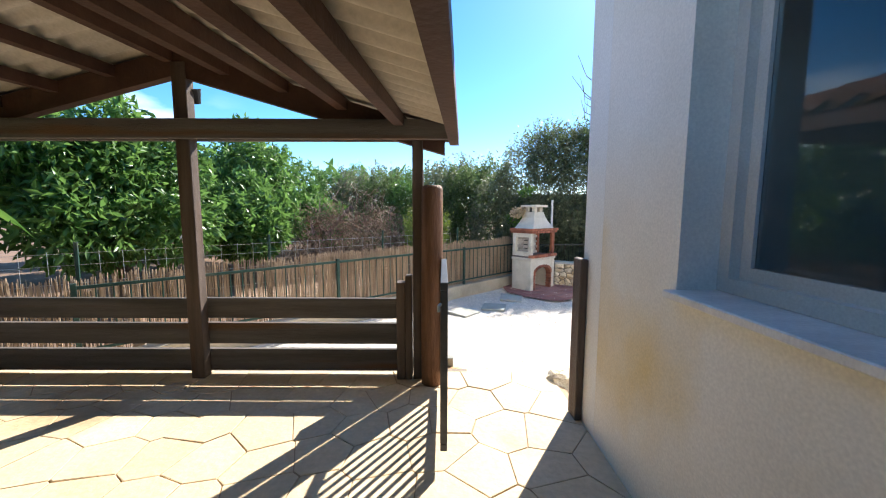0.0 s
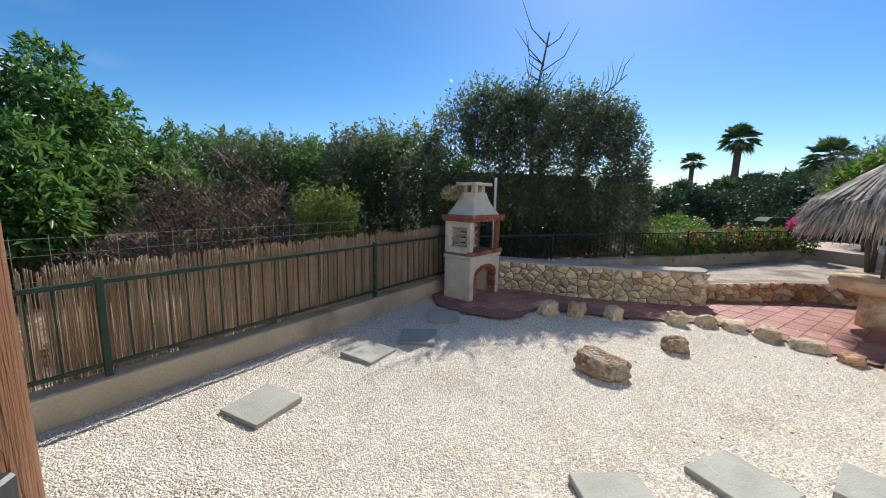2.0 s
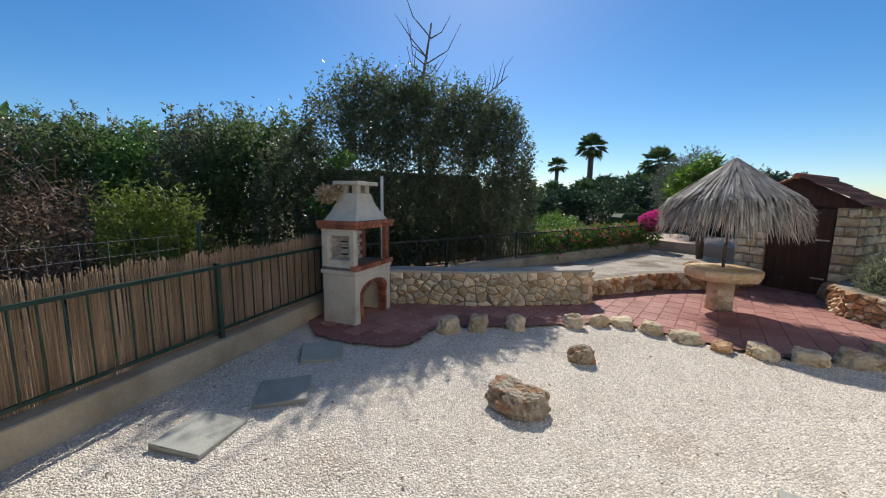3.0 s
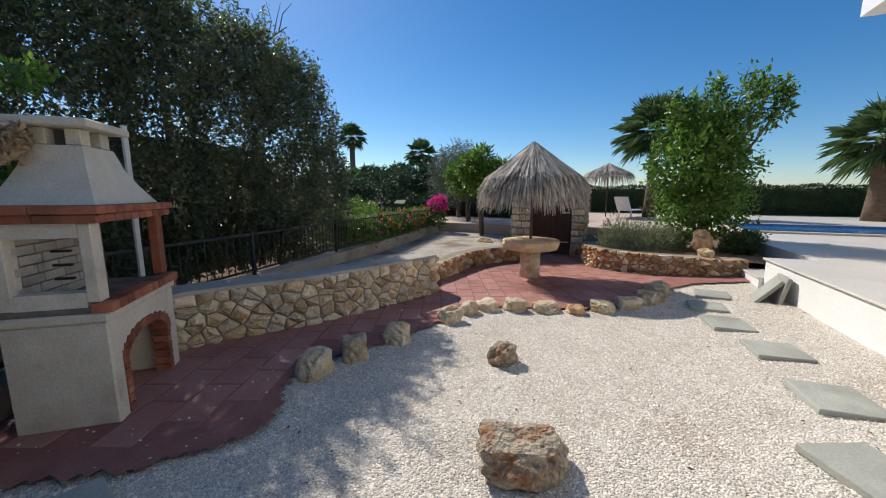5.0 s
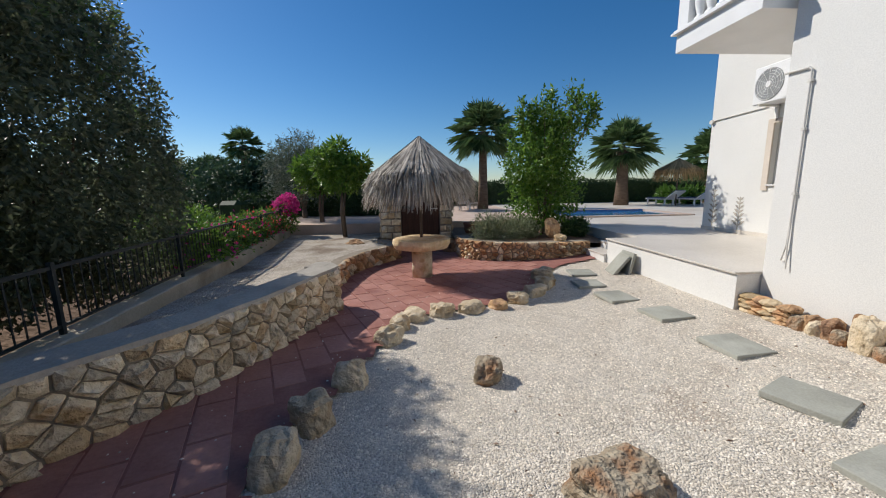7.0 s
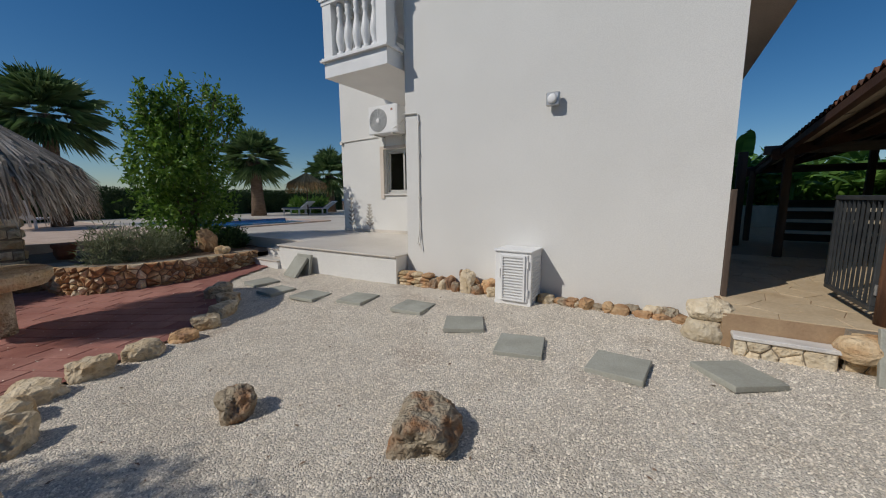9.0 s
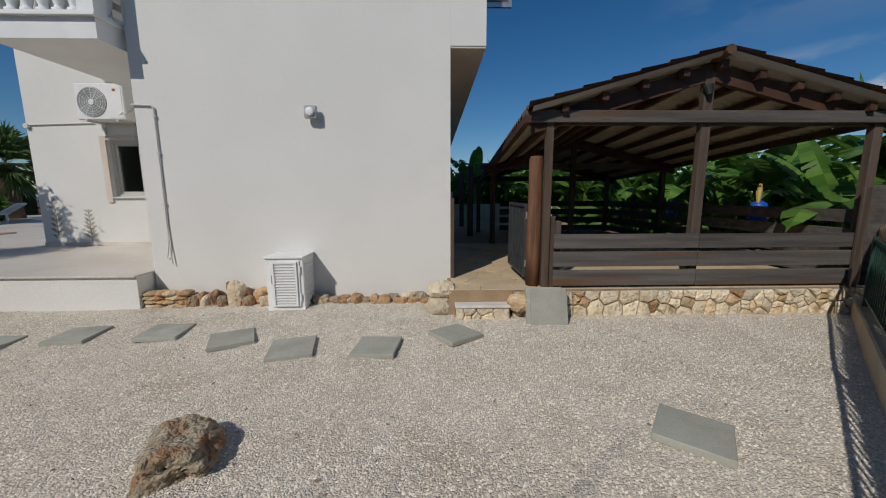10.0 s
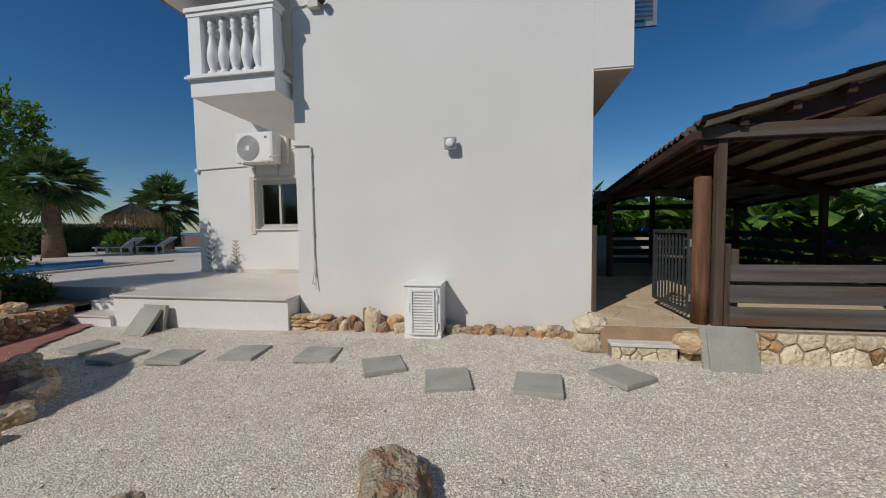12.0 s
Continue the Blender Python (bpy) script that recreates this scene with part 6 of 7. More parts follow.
orchard(-6.6, 6.6, 3.4, 1.75, 101, 15000)
orchard(-7.3, 12.6, 4.6, 1.7, 102)
orchard(-5.6, 9.7, 2.4, 1.25, 103, 9000)
orchard(-9.6, 10.2, 3.4, 1.6, 104)
orchard(-10.8, 7.0, 3.6, 1.8, 105)
orchard(-9.5, 15.5, 3.6, 1.7, 106, 7000)
orchard(-12.5, 13.0, 3.4, 1.8, 107, 7000)
orchard(-13.0, 18.0, 3.6, 1.9, 108, 6000)
orchard(-5.2, 13.2, 2.2, 1.2, 109, 7000)
orchard(-8.5, 21, 4.2, 2.0, 110, 6000)
orchard(-15, 24, 4.5, 2.4, 111, 6000)
orchard(-5.0, 8.5, 1.7, 0.85, 112, 4500)
house_far = thing("far_house", "low far house with a red tile roof beyond the orchard", "house", (-17, 20, -0.3))
part("wall", box(-2, 2, 0, 3, 0, 2.0), M_PLASTER_OCHRE, house_far)
part("roof", prism([(-2.3, -0.3), (2.3, -0.3), (2.3, 3.3), (-2.3, 3.3)], 2.0, lambda x, y: 2.1 + 0.3 * (1 - abs(y - 1.5) / 1.8)), M_TILE, house_far)


# bananas
def banana_leaf(length, width, bend, rnd):
    """One long arching blade with a midrib; wind has torn its halves into strips."""
    v, f = [], []
    n = 18
    up0 = rnd.uniform(0.35, 0.75)

    def rib(t):
        return Vector((length * (t - 0.22 * t * t), 0, length * (up0 * t - bend * t * t)))

    for k in range(n):
        t0, t1 = k / n, (k + 1) / n
        a, b = rib(t0), rib(t1)
        for s in (-1, 1):
            w0 = width * math.sin(min(1.0, 0.10 + t0 * 0.95) * math.pi) ** 0.5
            w1 = width * math.sin(min(1.0, 0.10 + t1 * 0.95) * math.pi) ** 0.5
            if k == 0:
                w0 *= 0.3
            torn = rnd.random() < 0.22
            drop = rnd.uniform(0.15, 0.5) if torn else 0.22
            cut = rnd.uniform(0.6, 0.95) if torn else 1.0
            gap = 0.25 * (b - a) if torn else Vector((0, 0, 0))
            i = len(v)
            v += [tuple(a), tuple(b), tuple(b - gap + Vector((0.10 * length / n, s * w1 * cut, -drop * w1))), tuple(a + gap * 0.4 + Vector((0.10 * length / n, s * w0 * cut, -drop * w0)))]
            f.append((i, i + 1, i + 2, i + 3) if s < 0 else (i + 3, i + 2, i + 1, i))
    return v, f


def banana(at, h, seed, scale=1.0, bag=False, leaves=9):
    rnd = random.Random(seed)
    p = thing("banana_plant", "tall banana plant with broad torn green leaves" if not bag else "banana plant with fruit wrapped in a blue bag", "banana plant", at, group="banana plants")
    part("stem", tube([(0, 0, 0), (0.03, 0, h * 0.5), (0.0, 0, h)], [0.12, 0.10, 0.07], 8), M_LEAF_BANANA, p)
    for k in range(leaves):
        v, f = banana_leaf(rnd.uniform(1.3, 2.0) * scale, rnd.uniform(0.19, 0.27) * scale, rnd.uniform(0.15, 0.85), rnd)
        m = pose(0, 0, h * rnd.uniform(0.93, 1.02), rnd.uniform(-15, 15), -rnd.uniform(0, 45), k * 137.5 + rnd.uniform(-15, 15))
        raw("leaf", [tuple(m @ Vector(q)) for q in v], f, M_LEAF_BANANA, p)
    if bag:
        bag_at(p, (0.25, 0.35, h - 0.95))


def bag_at(p, at):
    bm = lathe([(0.05, 0.62), (0.13, 0.55), (0.17, 0.35), (0.18, 0.12), (0.14, 0.0)], 14)
    for q in bm.verts:
        q.co += Vector((noise.noise(q.co * 6), noise.noise(q.co * 6 + Vector((3, 1, 2))), 0)) * 0.05
        q.co += Vector(at)
    part("fruit_bag", bm, M_BAG, p, "shiny blue plastic fruit bag", True)
    part("fruit_stalk", tube([(at[0], at[1], at[2] + 1.0), (at[0] + 0.02, at[1], at[2] + 0.8), (at[0] + 0.06, at[1] + 0.05, at[2] + 0.55)], [0.03, 0.06, 0.03], 7), M_YELLOW, p, "yellow fruit stalk")


rnd = random.Random(3)
banana((-6.5, 2.6, -0.3), 2.1, 7, 1.25, True, 13)
banana((-7.4, 0.8, -0.3), 2.0, 8, 1.25, False, 12)
banana((-8.4, 3.4, -0.3), 2.5, 9, 1.3, True, 13)
banana((-6.5, -0.8, -0.3), 1.7, 10, 1.2, True, 12)
banana((-9.6, 1.6, -0.3), 2.7, 11, 1.35, False, 13)
banana((-8.9, 5.2, -0.3), 2.0, 13, 1.0)
banana((-7.8, 3.6, -0.3), 1.5, 14, 1.15, False, 11)
banana((-5.9, 1.5, -0.3), 1.2, 16, 1.15, False, 11)
k = 20
for row, y in enumerate((-6.5, -8.6, -11, -14)):
    for col in range(10):
        x = -13.5 + col * 1.75 + (row % 2) * 0.8 + rnd.uniform(-0.3, 0.3)
        if x > -0.9 and y > -12 or (x > -5.3 and y > -10):
            continue
        banana((x, y + rnd.uniform(-0.4, 0.4), -0.3), rnd.uniform(1.35, 1.9) + 0.12 * row, k, rnd.uniform(1.1, 1.4), (k % 5 == 0), 11)
        k += 1
for y in (-4.6, -2.4):
    for x in (-7.2, -9.2, -11.2):
        banana((x + rnd.uniform(-0.3, 0.3), y, -0.3), rnd.uniform(1.2, 1.8), k, 1.4, k % 4 == 0, 11)
        k += 1
for col in range(9):
    banana((-17.5 + col * 1.7, 25.5 + rnd.uniform(-1, 1), -0.1), rnd.uniform(3.4, 4.0), 200 + col, 1.35, col % 2 == 0, 9)
for col in range(12):
    banana((-8 + col * 0.9 - 5, -17 + rnd.uniform(-1, 1), -0.3), rnd.uniform(2.0, 2.6), 260 + col, 1.2, False, 8)
under = thing("banana_grove", "dense mass of banana leaves behind the terrace", "banana grove", (0, 0, -0.3), kind="stuff")
strip = [(-14 + c * 1.1, -12.5 - 0.3 * c % 1.2, 1.0, 0.9, 0.9, 1.1) for c in range(15)] + [(-5.9 - c * 0.4, -10 + c * 1.0, 0.8, 0.8, 0.8, 0.95) for c in range(10)]
foliage("blades", strip, 2600, 0.95, 0.28, M_LEAF_BANANA, under, 250, -0.1, 0.5, 0.0, 0.2)
foliage("far_blades", [(-16 + c * 1.6, -20, 1.4, 1.3, 1.3, 1.5) for c in range(16)], 2200, 1.1, 0.28, M_LEAF_BANANA, under, 251, -0.1, 0.5, 0.0, 0.2)
hill = thing("far_building", "white block of far buildings on the slope", "building", (1.8, -60, -0.4))
for x0, z in ((0, 3.2), (4.5, 4.2), (-5, 3.6)):
    part("wall", box(x0, x0 + 3.6, 0, 4, 0, z + 1.6), M_PLASTER, hill)
    for c in range(3):
        part("window", box(x0 + 0.4 + c * 1.1, x0 + 1.0 + c * 1.1, 4.0, 4.03, z, z + 0.9), M_IRON, hill)


# fan palms
def fan_palm(at, trunk_h, r, label, seed, n=46, size=1.25, lean=0.0):
    rnd = random.Random(seed)
    p = thing("fan_palm", label, "palm", at, group="fan palms")
    part("trunk", tube([(0, 0, 0), (lean * 0.3, 0, trunk_h * 0.3), (lean * 0.7, 0, trunk_h * 0.7), (lean, 0, trunk_h)], [r * 1.25, r, r * 0.85, r * 0.95], 12), M_PALMBARK, p, smooth=True)
    v, f, sv, sf = [], [], [], []
    for k in range(n):
        a = k * 2.39996 + rnd.uniform(-0.2, 0.2)
        el = math.radians(86 - 130 * (k / n) + rnd.uniform(-10, 10))
        stem = size * rnd.uniform(0.30, 0.52)
        d = Vector((math.cos(a) * math.cos(el), math.sin(a) * math.cos(el), math.sin(el)))
        side = Vector((-math.sin(a), math.cos(a), 0))
        up = d.cross(side) * -1
        o = Vector((lean, 0, trunk_h))
        h = o + d * stem - Vector((0, 0, 0.05 * stem))
        i = len(v)
        s = side * 0.012
        v += [tuple(o - s), tuple(o + s), tuple(h + s), tuple(h - s)]
        f.append((i, i + 1, i + 2, i + 3))
        m = 22
        for j in range(m):
            b = (j / (m - 1) - 0.5) * math.radians(135)
            ray = (d * math.cos(b) + side * math.sin(b)).normalized()
            ln = size * rnd.uniform(0.62, 0.80) * (0.55 + 0.45 * math.cos(b))
            mid = h + ray * ln * 0.55 + up * 0.04
            tip = h + ray * ln * 0.93 - Vector((0, 0, ln * rnd.uniform(0.10, 0.36)))
            w = ray.cross(up).normalized() * 0.021 * size
            i = len(v)
            v += [tuple(h), tuple(mid - w), tuple(tip), tuple(mid + w)]
            f += [(i, i + 1, i + 2), (i, i + 2, i + 3)]
    raw("fronds", v, f, M_LEAF_PALM, p)
    for k in range(10):
        a = k * 0.63
        part("dead_frond", tube([(lean, 0, trunk_h - 0.05), (lean + math.cos(a) * r * 1.5, math.sin(a) * r * 1.5, trunk_h - 0.25), (lean + math.cos(a) * r * 1.4, math.sin(a) * r * 1.4, trunk_h - 0.55)], [0.03, 0.02, 0.006], 4), M_TWIG, p)
    return p


fan_palm((20.8, -4.95, PZ), 3.15, 0.33, "fan palm with a thick brown trunk on the pool terrace", 1, 62, 1.75, 0.08)
fan_palm((20.4, 3.0, PZ - 0.03), 4.0, 0.24, "fan palm with a slim trunk behind the fruit tree", 2, 62, 1.75, 0.0)
fan_palm((21.3, -10.6, PZ), 2.6, 0.3, "fan palm beyond the house corner", 3, 44, 1.9)
fan_palm((32.7, 34.5, -0.4), 5.9, 0.25, "tall slim palm far beyond the garden", 4, 36, 1.15)
fan_palm((30.5, 28.0, -0.4), 7.1, 0.3, "tall slim palm far beyond the garden", 5, 40, 1.5)
fan_palm((21, 15.5, -0.4), 4.0, 0.2, "palm among the dark trees beyond the railing", 6, 34, 1.1)
for k, (x, y, h) in enumerate(((26, 20, 2.6), (24, 23, 2.2), (28, 24.5, 2.8), (22.5, 25, 2.0), (30, 22, 2.6), (20, 28, 2.3))):
    fan_palm((x, y, -0.4), h, 0.22, "palm in the dark grove beyond the railing", 30 + k, 30, 1.7)
rnd = random.Random(9)
for k, (x, y, r, h) in enumerate(((19, 15.5, 2.0, 2.6), (22, 18, 2.4, 2.8), (17, 19, 2.2, 1.9), (26, 16, 2.6, 3.2), (14, 22, 2.4, 1.8), (30, 19, 3, 3.4), (34, 30, 4, 3.2), (24, 33, 4, 2.8), (12, 17, 1.8, 1.5), (36, 20, 4, 3.6), (16, 31, 3.5, 2.2), (27, 12.5, 2.0, 2.9), (31, 14, 2.4, 3.2))):
    bl = [(x, y, h * 0.45, r, r, h * 0.55)] + [(x + rnd.uniform(-r, r) * 0.6, y + rnd.uniform(-r, r) * 0.6, h * rnd.uniform(0.5, 0.85), r * 0.5, r * 0.5, h * 0.3) for _ in range(4)]
    tree("grove_tree", "dark green tree in the grove beyond the railing", (x, y, -0.4), bl, 5000, 0.22, 0.4, M_LEAF_FAR, 300 + k, 0.12, 0.6, 0.2, 0.5, "grove trees")
gazebo = thing("far_gazebo", "dark thatched gazebo roof in the grove", "gazebo", (24.5, 25.5, -0.4))
part("roof", lathe([(1.6, 2.0), (1.5, 2.1), (0.25, 2.9), (0.2, 3.1)], 8), M_THATCH, gazebo)
for a in range(4):
    part("post", rod((1.2 * math.cos(a * 1.57), 1.2 * math.sin(a * 1.57), 0), (1.2 * math.cos(a * 1.57), 1.2 * math.sin(a * 1.57), 2.0), 0.06), M_WOODZ, gazebo)

# olive, two small trees, fruit tree in the planter
tree("olive_tree", "silvery grey green olive tree", (16.4, 11.2, -0.4), [(16.4, 11.2, 1.8, 1.5, 1.5, 1.2), (15.6, 11.4, 2.3, 0.9, 0.9, 0.8), (17.2, 11.0, 2.4, 0.9, 0.9, 0.8), (16.5, 11.3, 2.8, 0.8, 0.8, 0.6)], 12000, 0.12, 0.2, M_LEAF_OLIVE, 61, 0.12, 0.9, 0.1, 0.5)


def small_tree(x, y, seed, h):
    z = -0.25
    bl = [(x, y, z + h * 0.72, 0.75, 0.75, 0.55), (x - 0.45, y + 0.3, z + h * 0.85, 0.5, 0.5, 0.4), (x + 0.4, y - 0.35, z + h * 0.82, 0.5, 0.5, 0.4), (x, y + 0.1, z + h * 0.98, 0.4, 0.4, 0.35)]
    t = thing("loquat_tree", "small leafy tree with two slim bare trunks", "tree", (x, y, z), group="small trees by the hut")
    for dx in (-0.16, 0.16):
        part("trunk", tube([(dx * 0.4, 0, -0.05), (dx, 0.05, h * 0.3), (dx * 1.8, -0.05, h * 0.62)], [0.055, 0.045, 0.03], 8), M_BARK, t, smooth=True)
    rel = [(b[0] - x, b[1] - y, b[2] - z, *b[3:]) for b in bl]
    foliage("crown", rel, 4200, 0.17, 0.32, M_LEAF_LEMON, t, seed, 0.0, 0.5, 0.4, 0.45)


small_tree(12.3, 8.75, 71, 2.7)
small_tree(14.2, 9.9, 72, 2.6)
lx, ly = 10.95, 2.95
bl = [(lx, ly, 0.9, 0.95, 0.95, 0.85), (lx - 0.3, ly + 0.4, 1.7, 0.8, 0.8, 0.7), (lx + 0.3, ly - 0.3, 1.7, 0.8, 0.8, 0.7), (lx, ly, 2.35, 0.75, 0.75, 0.6), (lx, ly - 0.1, 2.9, 0.35, 0.35, 0.5), (lx - 0.1, ly + 0.5, 2.75, 0.3, 0.3, 0.45),
      (lx + 0.2, ly - 0.75, 3.0, 0.18, 0.2, 0.55), (lx, ly - 1.1, 2.85, 0.2, 0.25, 0.35)]
bl = [(lx + (b[0] - lx) * 1.3, ly + (b[1] - ly) * 1.3, b[2] * 1.2, b[3] * (1.3 - 0.1 * b[2]), b[4] * (1.3 - 0.1 * b[2]), b[5] * 1.2) for b in bl]
lemon = tree("lemon_tree", "bushy bright green lemon tree growing in the planter", (lx, ly, -0.1), bl, 9500, 0.15, 0.45, M_LEAF_LEMON, 73, 0.06, 0.2, 0.1, 0.6, core=0.3)
sprig_pts = []
rng = np.random.default_rng(5)
vv, ff = [], []
for k, (dx, dy, top) in enumerate(((0, -0.55, 4.05), (0.1, -0.85, 3.75), (-0.1, -1.25, 3.45), (0.2, -0.2, 3.6), (0, 0.35, 3.5), (-0.2, 0.75, 3.3), (0.5, -0.6, 3.3), (-0.5, -0.5, 3.5), (-0.5, 0.2, 3.2), (0.4, 0.5, 3.1), (-0.3, -0.9, 3.6), (0.2, 1.0, 2.9))):
    part("shoot", tube([(dx * 0.7, dy * 0.7, 2.6), (dx * 1.3, dy * 1.3, top + 0.55)], [0.02, 0.006], 5), M_BARK, lemon)
    t = rng.random(170)[:, None]
    p0, p1 = np.array([dx * 0.7, dy * 0.7, 2.6]), np.array([dx * 1.3, dy * 1.3, top + 0.55])
    sprig_pts.append(p0 + (p1 - p0) * t + rng.normal(size=(170, 3)) * 0.08)
pts = np.concatenate(sprig_pts)
v, fc = leaf_mesh(pts, rng.normal(size=pts.shape), 0.12, 0.45, rng, -0.2)
ob = new("shoot_leaves", fast_mesh("shoot_leaves", v, fc, M_LEAF_LEMON))
ob.parent = lemon
lemon.scale = (0.88, 0.88, 0.88)

lav = thing("lavender_bush", "grey green lavender bush in the stone planter", "shrub", (10.1, 4.3, -0.09))
foliage("leaves", [(0, 0, 0.15, 0.6, 0.65, 0.5), (-0.1, 0.45, 0.2, 0.4, 0.4, 0.55), (0.1, -0.5, 0.15, 0.4, 0.45, 0.4)], 6000, 0.11, 0.12, M_LEAF_GREY, lav, 81, -0.7, 0.5, 0.0, 0.3)
for k, (x, y, s) in enumerate(((10.3, 2.3, 0.3), (10.6, 3.6, 0.4), (11.0, 2.0, 0.4))):
    t = thing("planter_shrub", "low green shrub in the stone planter", "shrub", (x, y, -0.09), group="planter shrubs")
    foliage("leaves", [(0, 0, s * 0.5, s, s, s * 0.6)], 1800, 0.09, 0.35, M_LEAF, t, 85 + k, 0, 0.5, 0.0)

# flowers over the railing
for k in range(9):
    x = 7.4 + k * 0.62
    y = kerb_y(x) + 0.42
    t = thing("flowering_shrub", "green shrub with red and pink blossom along the railing", "shrub", (x, y, -0.1), group="flowering shrubs")
    foliage("leaves", [(0, 0, 0.35, 0.55, 0.45, 0.42), (0.25, 0.1, 0.5, 0.35, 0.3, 0.3)], 2200, 0.09, 0.4, M_LEAF_AVO if k % 2 else M_LEAF_LEMON, t, 400 + k, 0.1, 0.5, 0.0, 0.4)
    foliage("blossom", [(0, -0.1, 0.4, 0.55, 0.45, 0.42)], 90, 0.06, 0.8, M_REDFLOWER if k % 3 else M_PINK, t, 500 + k, 0, 0.5, 0.1, 0.95)
bg = thing("bougainvillea", "bright pink bougainvillea at the end of the railing", "shrub", (12.95, kerb_y(12.9) + 0.15, -0.1))
foliage("leaves", [(0, 0, 0.45, 0.45, 0.4, 0.5)], 1200, 0.09, 0.5, M_LEAF_AVO, bg, 600, 0.1, 0.4, 0.0)
foliage("blossom", [(0, -0.1, 0.85, 0.42, 0.36, 0.34), (0.2, -0.1, 1.05, 0.25, 0.2, 0.2)], 900, 0.085, 0.8, M_PINK, bg, 601, 0, 0.4, 0.2, 0.7)
hy = thing("round_bush", "bright green rounded bush beyond the railing", "shrub", (9.6, 11.9, -0.4))
foliage("leaves", [(0, 0, 0.6, 1.3, 0.9, 0.85)], 6000, 0.09, 0.35, M_LEAF_LEMON, hy, 610, 0, 0.4, 0.0)

# dry blossom and a sprig hanging over the barbecue
dry = thing("dry_blossom", "pale dry blossom hanging over the barbecue hood", "plant", (1.55, 8.50, 1.48))
foliage("petals", [(0, 0, 0, 0.16, 0.14, 0.12), (0.10, -0.05, 0.05, 0.1, 0.1, 0.08)], 900, 0.05, 0.7, M_DRYFLOWER, dry, 620, 0.2, 0.4, -1, 0.2)
part("stalk", tube([(0, 0, 0), (-0.1, 0.3, -0.3), (0.0, 0.75, -0.8), (0.1, 1.0, -1.6)], [0.01, 0.012, 0.015, 0.02], 5), M_BARK, dry)
foliage("leaves", [(0.05, 0.3, -0.15, 0.25, 0.3, 0.2), (0.35, 0.5, 0.55, 0.22, 0.22, 0.12)], 420, 0.08, 0.45, M_LEAF_LEMON, dry, 621, 0.2, 0.4, -2, 0.2)

# clipped hedge round the pool terrace
hedge = thing("clipped_hedge", "dark green clipped hedge closing the pool terrace", "hedge", (24.6, 0, -0.2))
part("core", box(0.1, 1.0, -15, 15, 0, 1.7, bevel=0.15), M_HEDGE, hedge)
rng = np.random.default_rng(44)
n = 26000
pts = np.stack([rng.uniform(-0.05, 0.15, n), rng.uniform(-15, 15, n), rng.uniform(0, 1.82, n)], 1)
top = rng.random(n) < 0.35
pts[top, 0] = rng.uniform(0, 1.0, top.sum())
pts[top, 2] = 1.72 + rng.uniform(-0.05, 0.14, top.sum()) + 0.05 * np.sin(pts[top, 1] * 2.3)
v, fc = leaf_mesh(pts, np.tile([-0.7, 0, 0.5], (n, 1)), 0.13, 0.4, rng, 0)
ob = new("leaves", fast_mesh("leaves", v, fc, M_HEDGE))
ob.parent = hedge
hedge2 = thing("grove_hedge", "dark green hedge behind the small trees", "hedge", (15, 13.2, -0.4), -12)
part("core", box(0, 12, 0, 0.9, 0, 1.3, bevel=0.15), M_HEDGE, hedge2)
foliage("leaves", [(1 + k * 1.2, 0.4, 0.75, 0.85, 0.65, 0.85) for k in range(10)], 14000, 0.14, 0.4, M_HEDGE, hedge2, 630, 0, 0.4, 0.0, 0.8)
hedge3 = thing("garden_hedge", "dark green unclipped hedge behind the stone hut", "hedge", (17.2, 6.8, -0.3), 84)
part("core", box(0, 6.5, -0.35, 0.35, 0, 1.5, bevel=0.15), M_HEDGE, hedge3)
foliage("leaves", [(0.3 + k * 0.75, 0.0, 0.9, 0.7, 0.7, 1.0 + 0.2 * math.sin(k * 2.1)) for k in range(9)], 14000, 0.13, 0.4, M_HEDGE, hedge3, 633, 0, 0.45, 0.0, 0.8)
for k, (x, y, s) in enumerate(((20.6, -9.0, 0.9), (21.6, -8.3, 0.8))):
    t = thing("leafy_plant", "broad leaved green plant by the far parasol", "plant", (x, y, PZ), group="leafy plants")
    foliage("leaves", [(0, 0, 0.4, 0.6, 0.6, 0.5)], 500, 0.35, 0.4, M_LEAF_BANANA, t, 640 + k, -0.3, 0.4, 0.0, 0.2)

# ---- paving pieces, wall stones and gravel, last ----
rnd = random.Random(31)
TX0, TX1, TY0, TY1 = -4.75, 0.75, -1.6, 2.91
pts = []
for r in range(13):
    for c in range(16):
        pts.append(((c + 0.5 + 0.5 * (r % 2) + rnd.uniform(-0.30, 0.30)) * (TX1 - TX0) / 16.2, (r + 0.5 + rnd.uniform(-0.30, 0.30)) * (TY1 - TY0) / 13))
for poly in cells(TX1 - TX0, TY1 - TY0, 0, 4, 0, pts):
    bm = cobble(poly, lambda u, v, w: (TX0 + u, TY0 + v, -0.011 + max(w, 0) * 1.0), 0.0045, 0.008, rnd, 0.75)
    part("paving_stone", bm, M_STAMP, terrace)

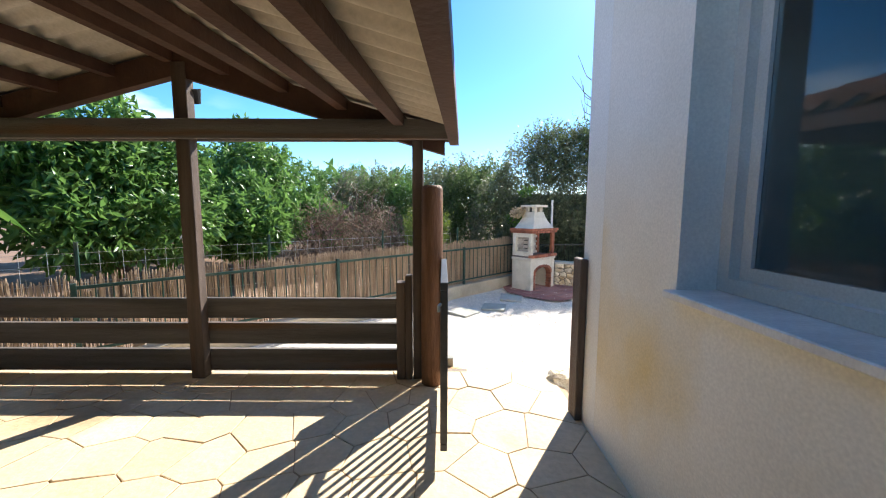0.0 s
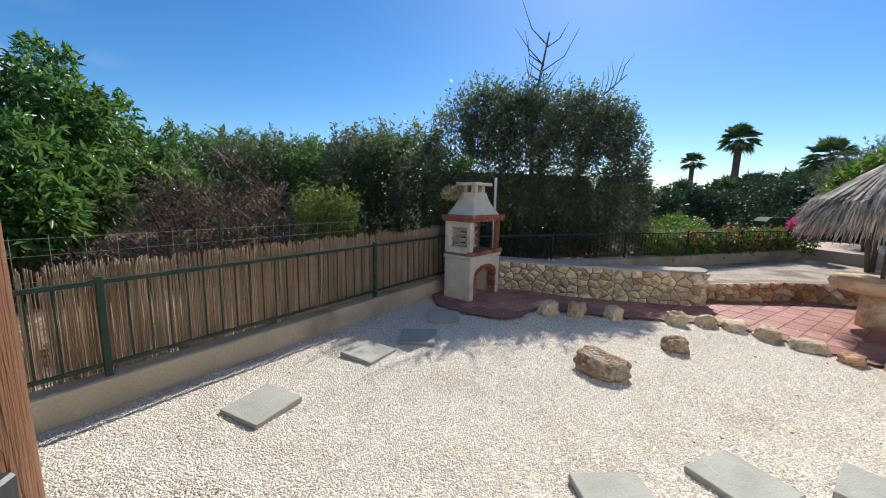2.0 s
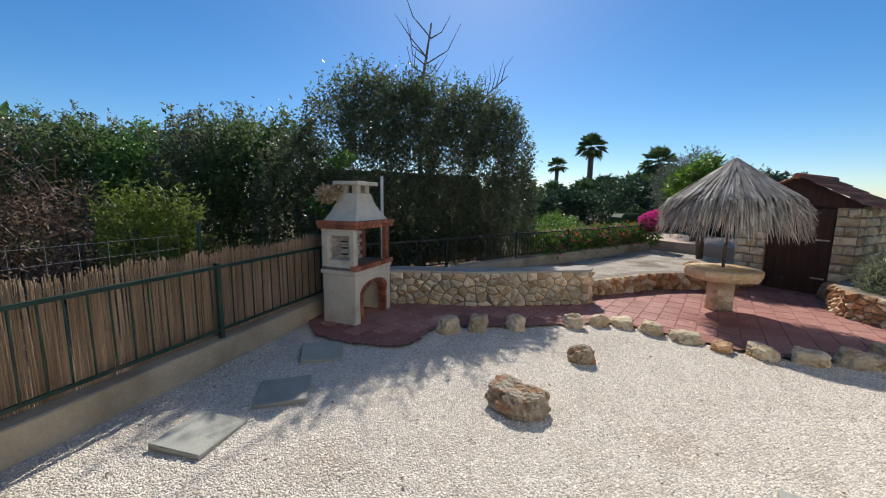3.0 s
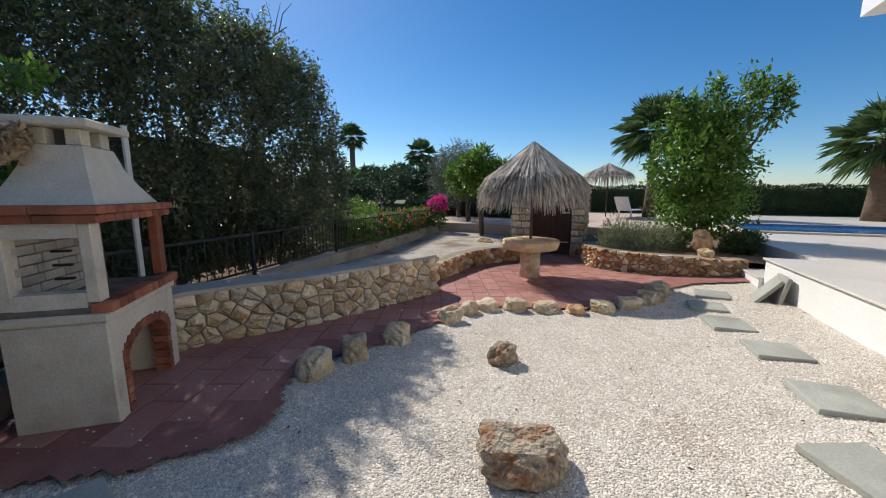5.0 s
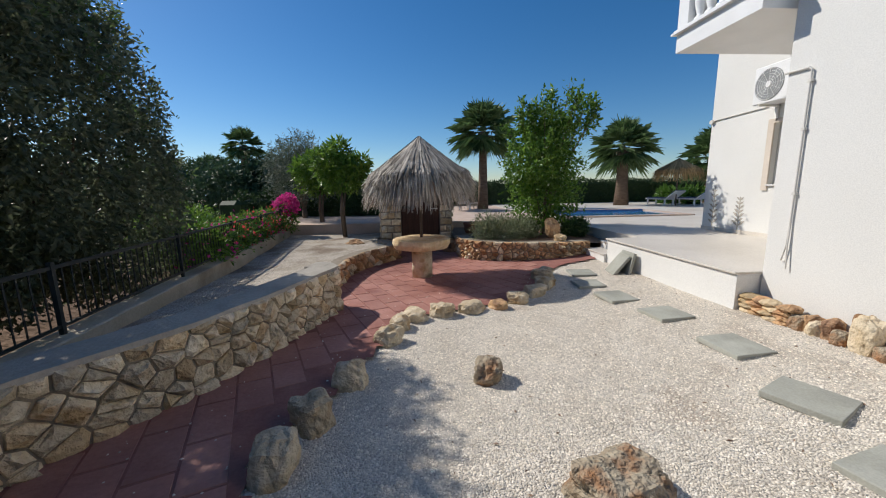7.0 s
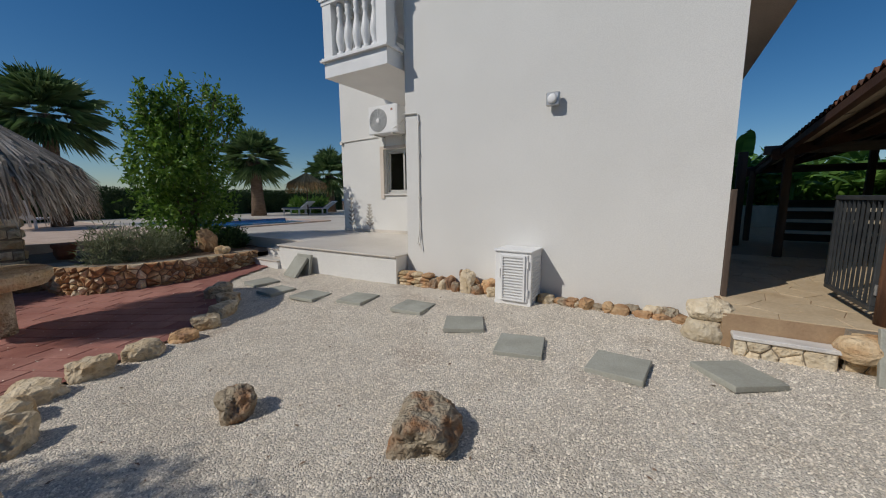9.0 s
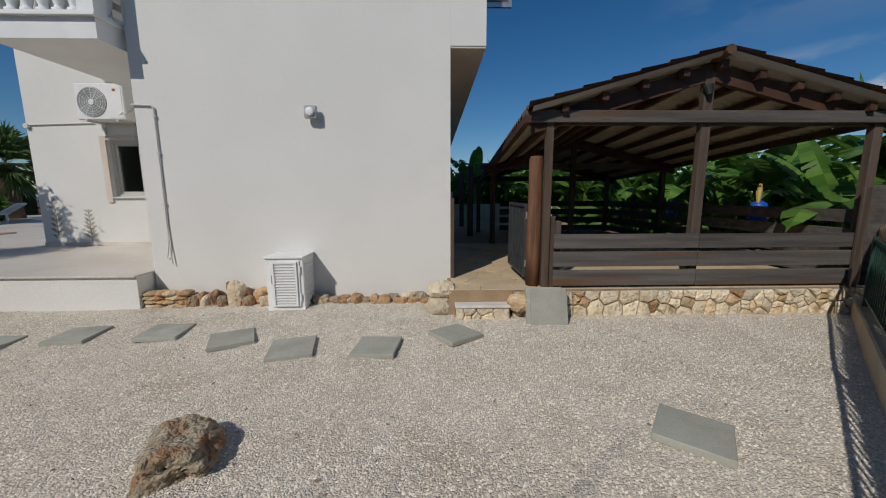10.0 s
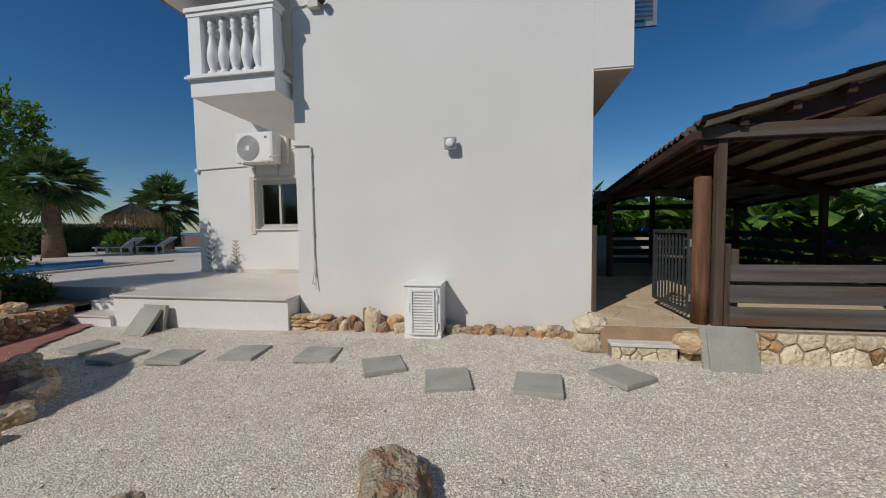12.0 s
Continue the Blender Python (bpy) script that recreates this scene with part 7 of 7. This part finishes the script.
# red stamped tiles
ca, sa = math.cos(radians(24)), math.sin(radians(24))
TW, TH = 0.50, 0.27
made = 0
for r in range(-12, 40):
    for c in range(-8, 30):
        cx, cy = (c + 0.5 * (r % 2)) * TW, r * TH
        corner = []
        for ux, uy in ((-1, -1), (1, -1), (1, 1), (-1, 1)):
            lx2, ly2 = cx + ux * (TW / 2 - 0.008), cy + uy * (TH / 2 - 0.008)
            corner.append((1.0 + lx2 * ca - ly2 * sa, 4.2 + lx2 * sa + ly2 * ca))
        inside = [in_poly(x, y, RED) for x, y in corner]
        if not all(inside) or any(x > 11.3 for x, y in corner):
            continue
        bm = bmesh.new()
        mx, my = sum(p[0] for p in corner) / 4, sum(p[1] for p in corner) / 4
        lo = [bm.verts.new((x, y, red_top(x, y) - 0.003)) for x, y in corner]
        hi = [bm.verts.new((x + (mx - x) * 0.02, y + (my - y) * 0.02, red_top(x, y) + 0.006)) for x, y in corner]
        bm.faces.new(hi)
        for k in range(4):
            bm.faces.new((lo[k], lo[(k + 1) % 4], hi[(k + 1) % 4], hi[k]))
        part("paving_tile", bm, M_RED, red_paving)
        made += 1

# stones of the terrace edge
edge = bpy.data.objects["terrace_edge_wall"]
for poly in cells(4.70, 0.36, 78, 13, 1):
    part("stone", cobble(poly, lambda u, v, w: (-4.73 + u, 2.985 + w, -0.37 + v), 0.010, 0.035, rnd, 0.4, 0.7), M_STONE_PALE if rnd.random() < 0.7 else M_STONE, edge)

for poly in cells(0.69, 0.20, 7, 17, 1):
    part("stone", cobble(poly, lambda u, v, w: (0.03 + u, 3.04 + w, -0.40 + v), 0.008, 0.03, rnd), M_STONE_PALE, door_step)

# pebbles
rng = np.random.default_rng(7)
n = 260000
px = rng.uniform(-4.6, 8.6, n)
py = rng.uniform(2.3, 8.4, n)
near = np.minimum(np.hypot(px - 1.2, py - 5.2), 9)
keep = (py < 5.42 + (px + 1.98) * 0.955 - 0.02) & (rng.random(n) < np.clip(1.3 - near / 7.5, 0.15, 1)) & ~((px < 0.75) & (py < 3.06)) & ~((px > 5.0) & (py < 2.56))
inred = np.zeros(n, bool)
for (x0, y0), (x1, y1) in zip(RED, RED[1:] + RED[:1]):
    if y0 != y1:
        inred ^= ((y0 > py) != (y1 > py)) & (px < (x1 - x0) * (py - y0) / (y1 - y0) + x0)
keep &= ~inred | (rng.random(n) < 0.008)
px, py = px[keep], py[keep]
n = len(px)
pz = np.array([gravel_top(x, y) for x, y in zip(px, py)])
pz += np.where(inred[keep], 0.05, 0.002)
r = rng.uniform(0.0042, 0.0108, n)
octa = np.array([(1, 0, 0), (0, 1, 0), (-1, 0, 0), (0, -1, 0), (0, 0, 0.75), (0, 0, -0.5)])
verts = octa[None] * r[:, None, None] * rng.uniform(0.7, 1.35, (n, 6, 1))
ang = rng.uniform(0, math.tau, n)
c, s = np.cos(ang)[:, None], np.sin(ang)[:, None]
verts = np.stack([verts[..., 0] * c - verts[..., 1] * s + px[:, None], verts[..., 0] * s + verts[..., 1] * c + py[:, None], verts[..., 2] + pz[:, None]], -1).reshape(-1, 3)
tri = np.array([(0, 1, 4), (1, 2, 4), (2, 3, 4), (3, 0, 4)])
faces = (np.arange(n)[:, None, None] * 6 + tri[None]).reshape(-1, 3)
ob = new("gravel", fast_mesh("gravel", verts, faces, M_PEBBLE))
tagged(ob, "loose cream limestone pebbles on the garden floor", "gravel", kind="stuff")

# fallen leaves and bits on the gravel
n = 420
px, py = rng.uniform(-3.6, 8, n), rng.uniform(2.4, 7.4, n)
keep = (py < 5.3 + (px + 1.98) * 0.955)
px, py = px[keep], py[keep]
pts = np.stack([px, py, np.array([gravel_top(x, y) for x, y in zip(px, py)]) + 0.012], 1)
d = rng.normal(size=pts.shape)
d[:, 2] = 0.0
v, fc = leaf_mesh(pts, d * 3, 0.035, 0.45, rng, 0.0)
v[:, 2] = np.clip(v[:, 2], np.repeat(pts[:, 2], 4) - 0.004, np.repeat(pts[:, 2], 4) + 0.012)
ob = new("fallen_leaves", fast_mesh("fallen_leaves", v, fc, M_LEAF_DRY))
tagged(ob, "scattered dry brown leaves on the gravel", "leaves", kind="stuff")
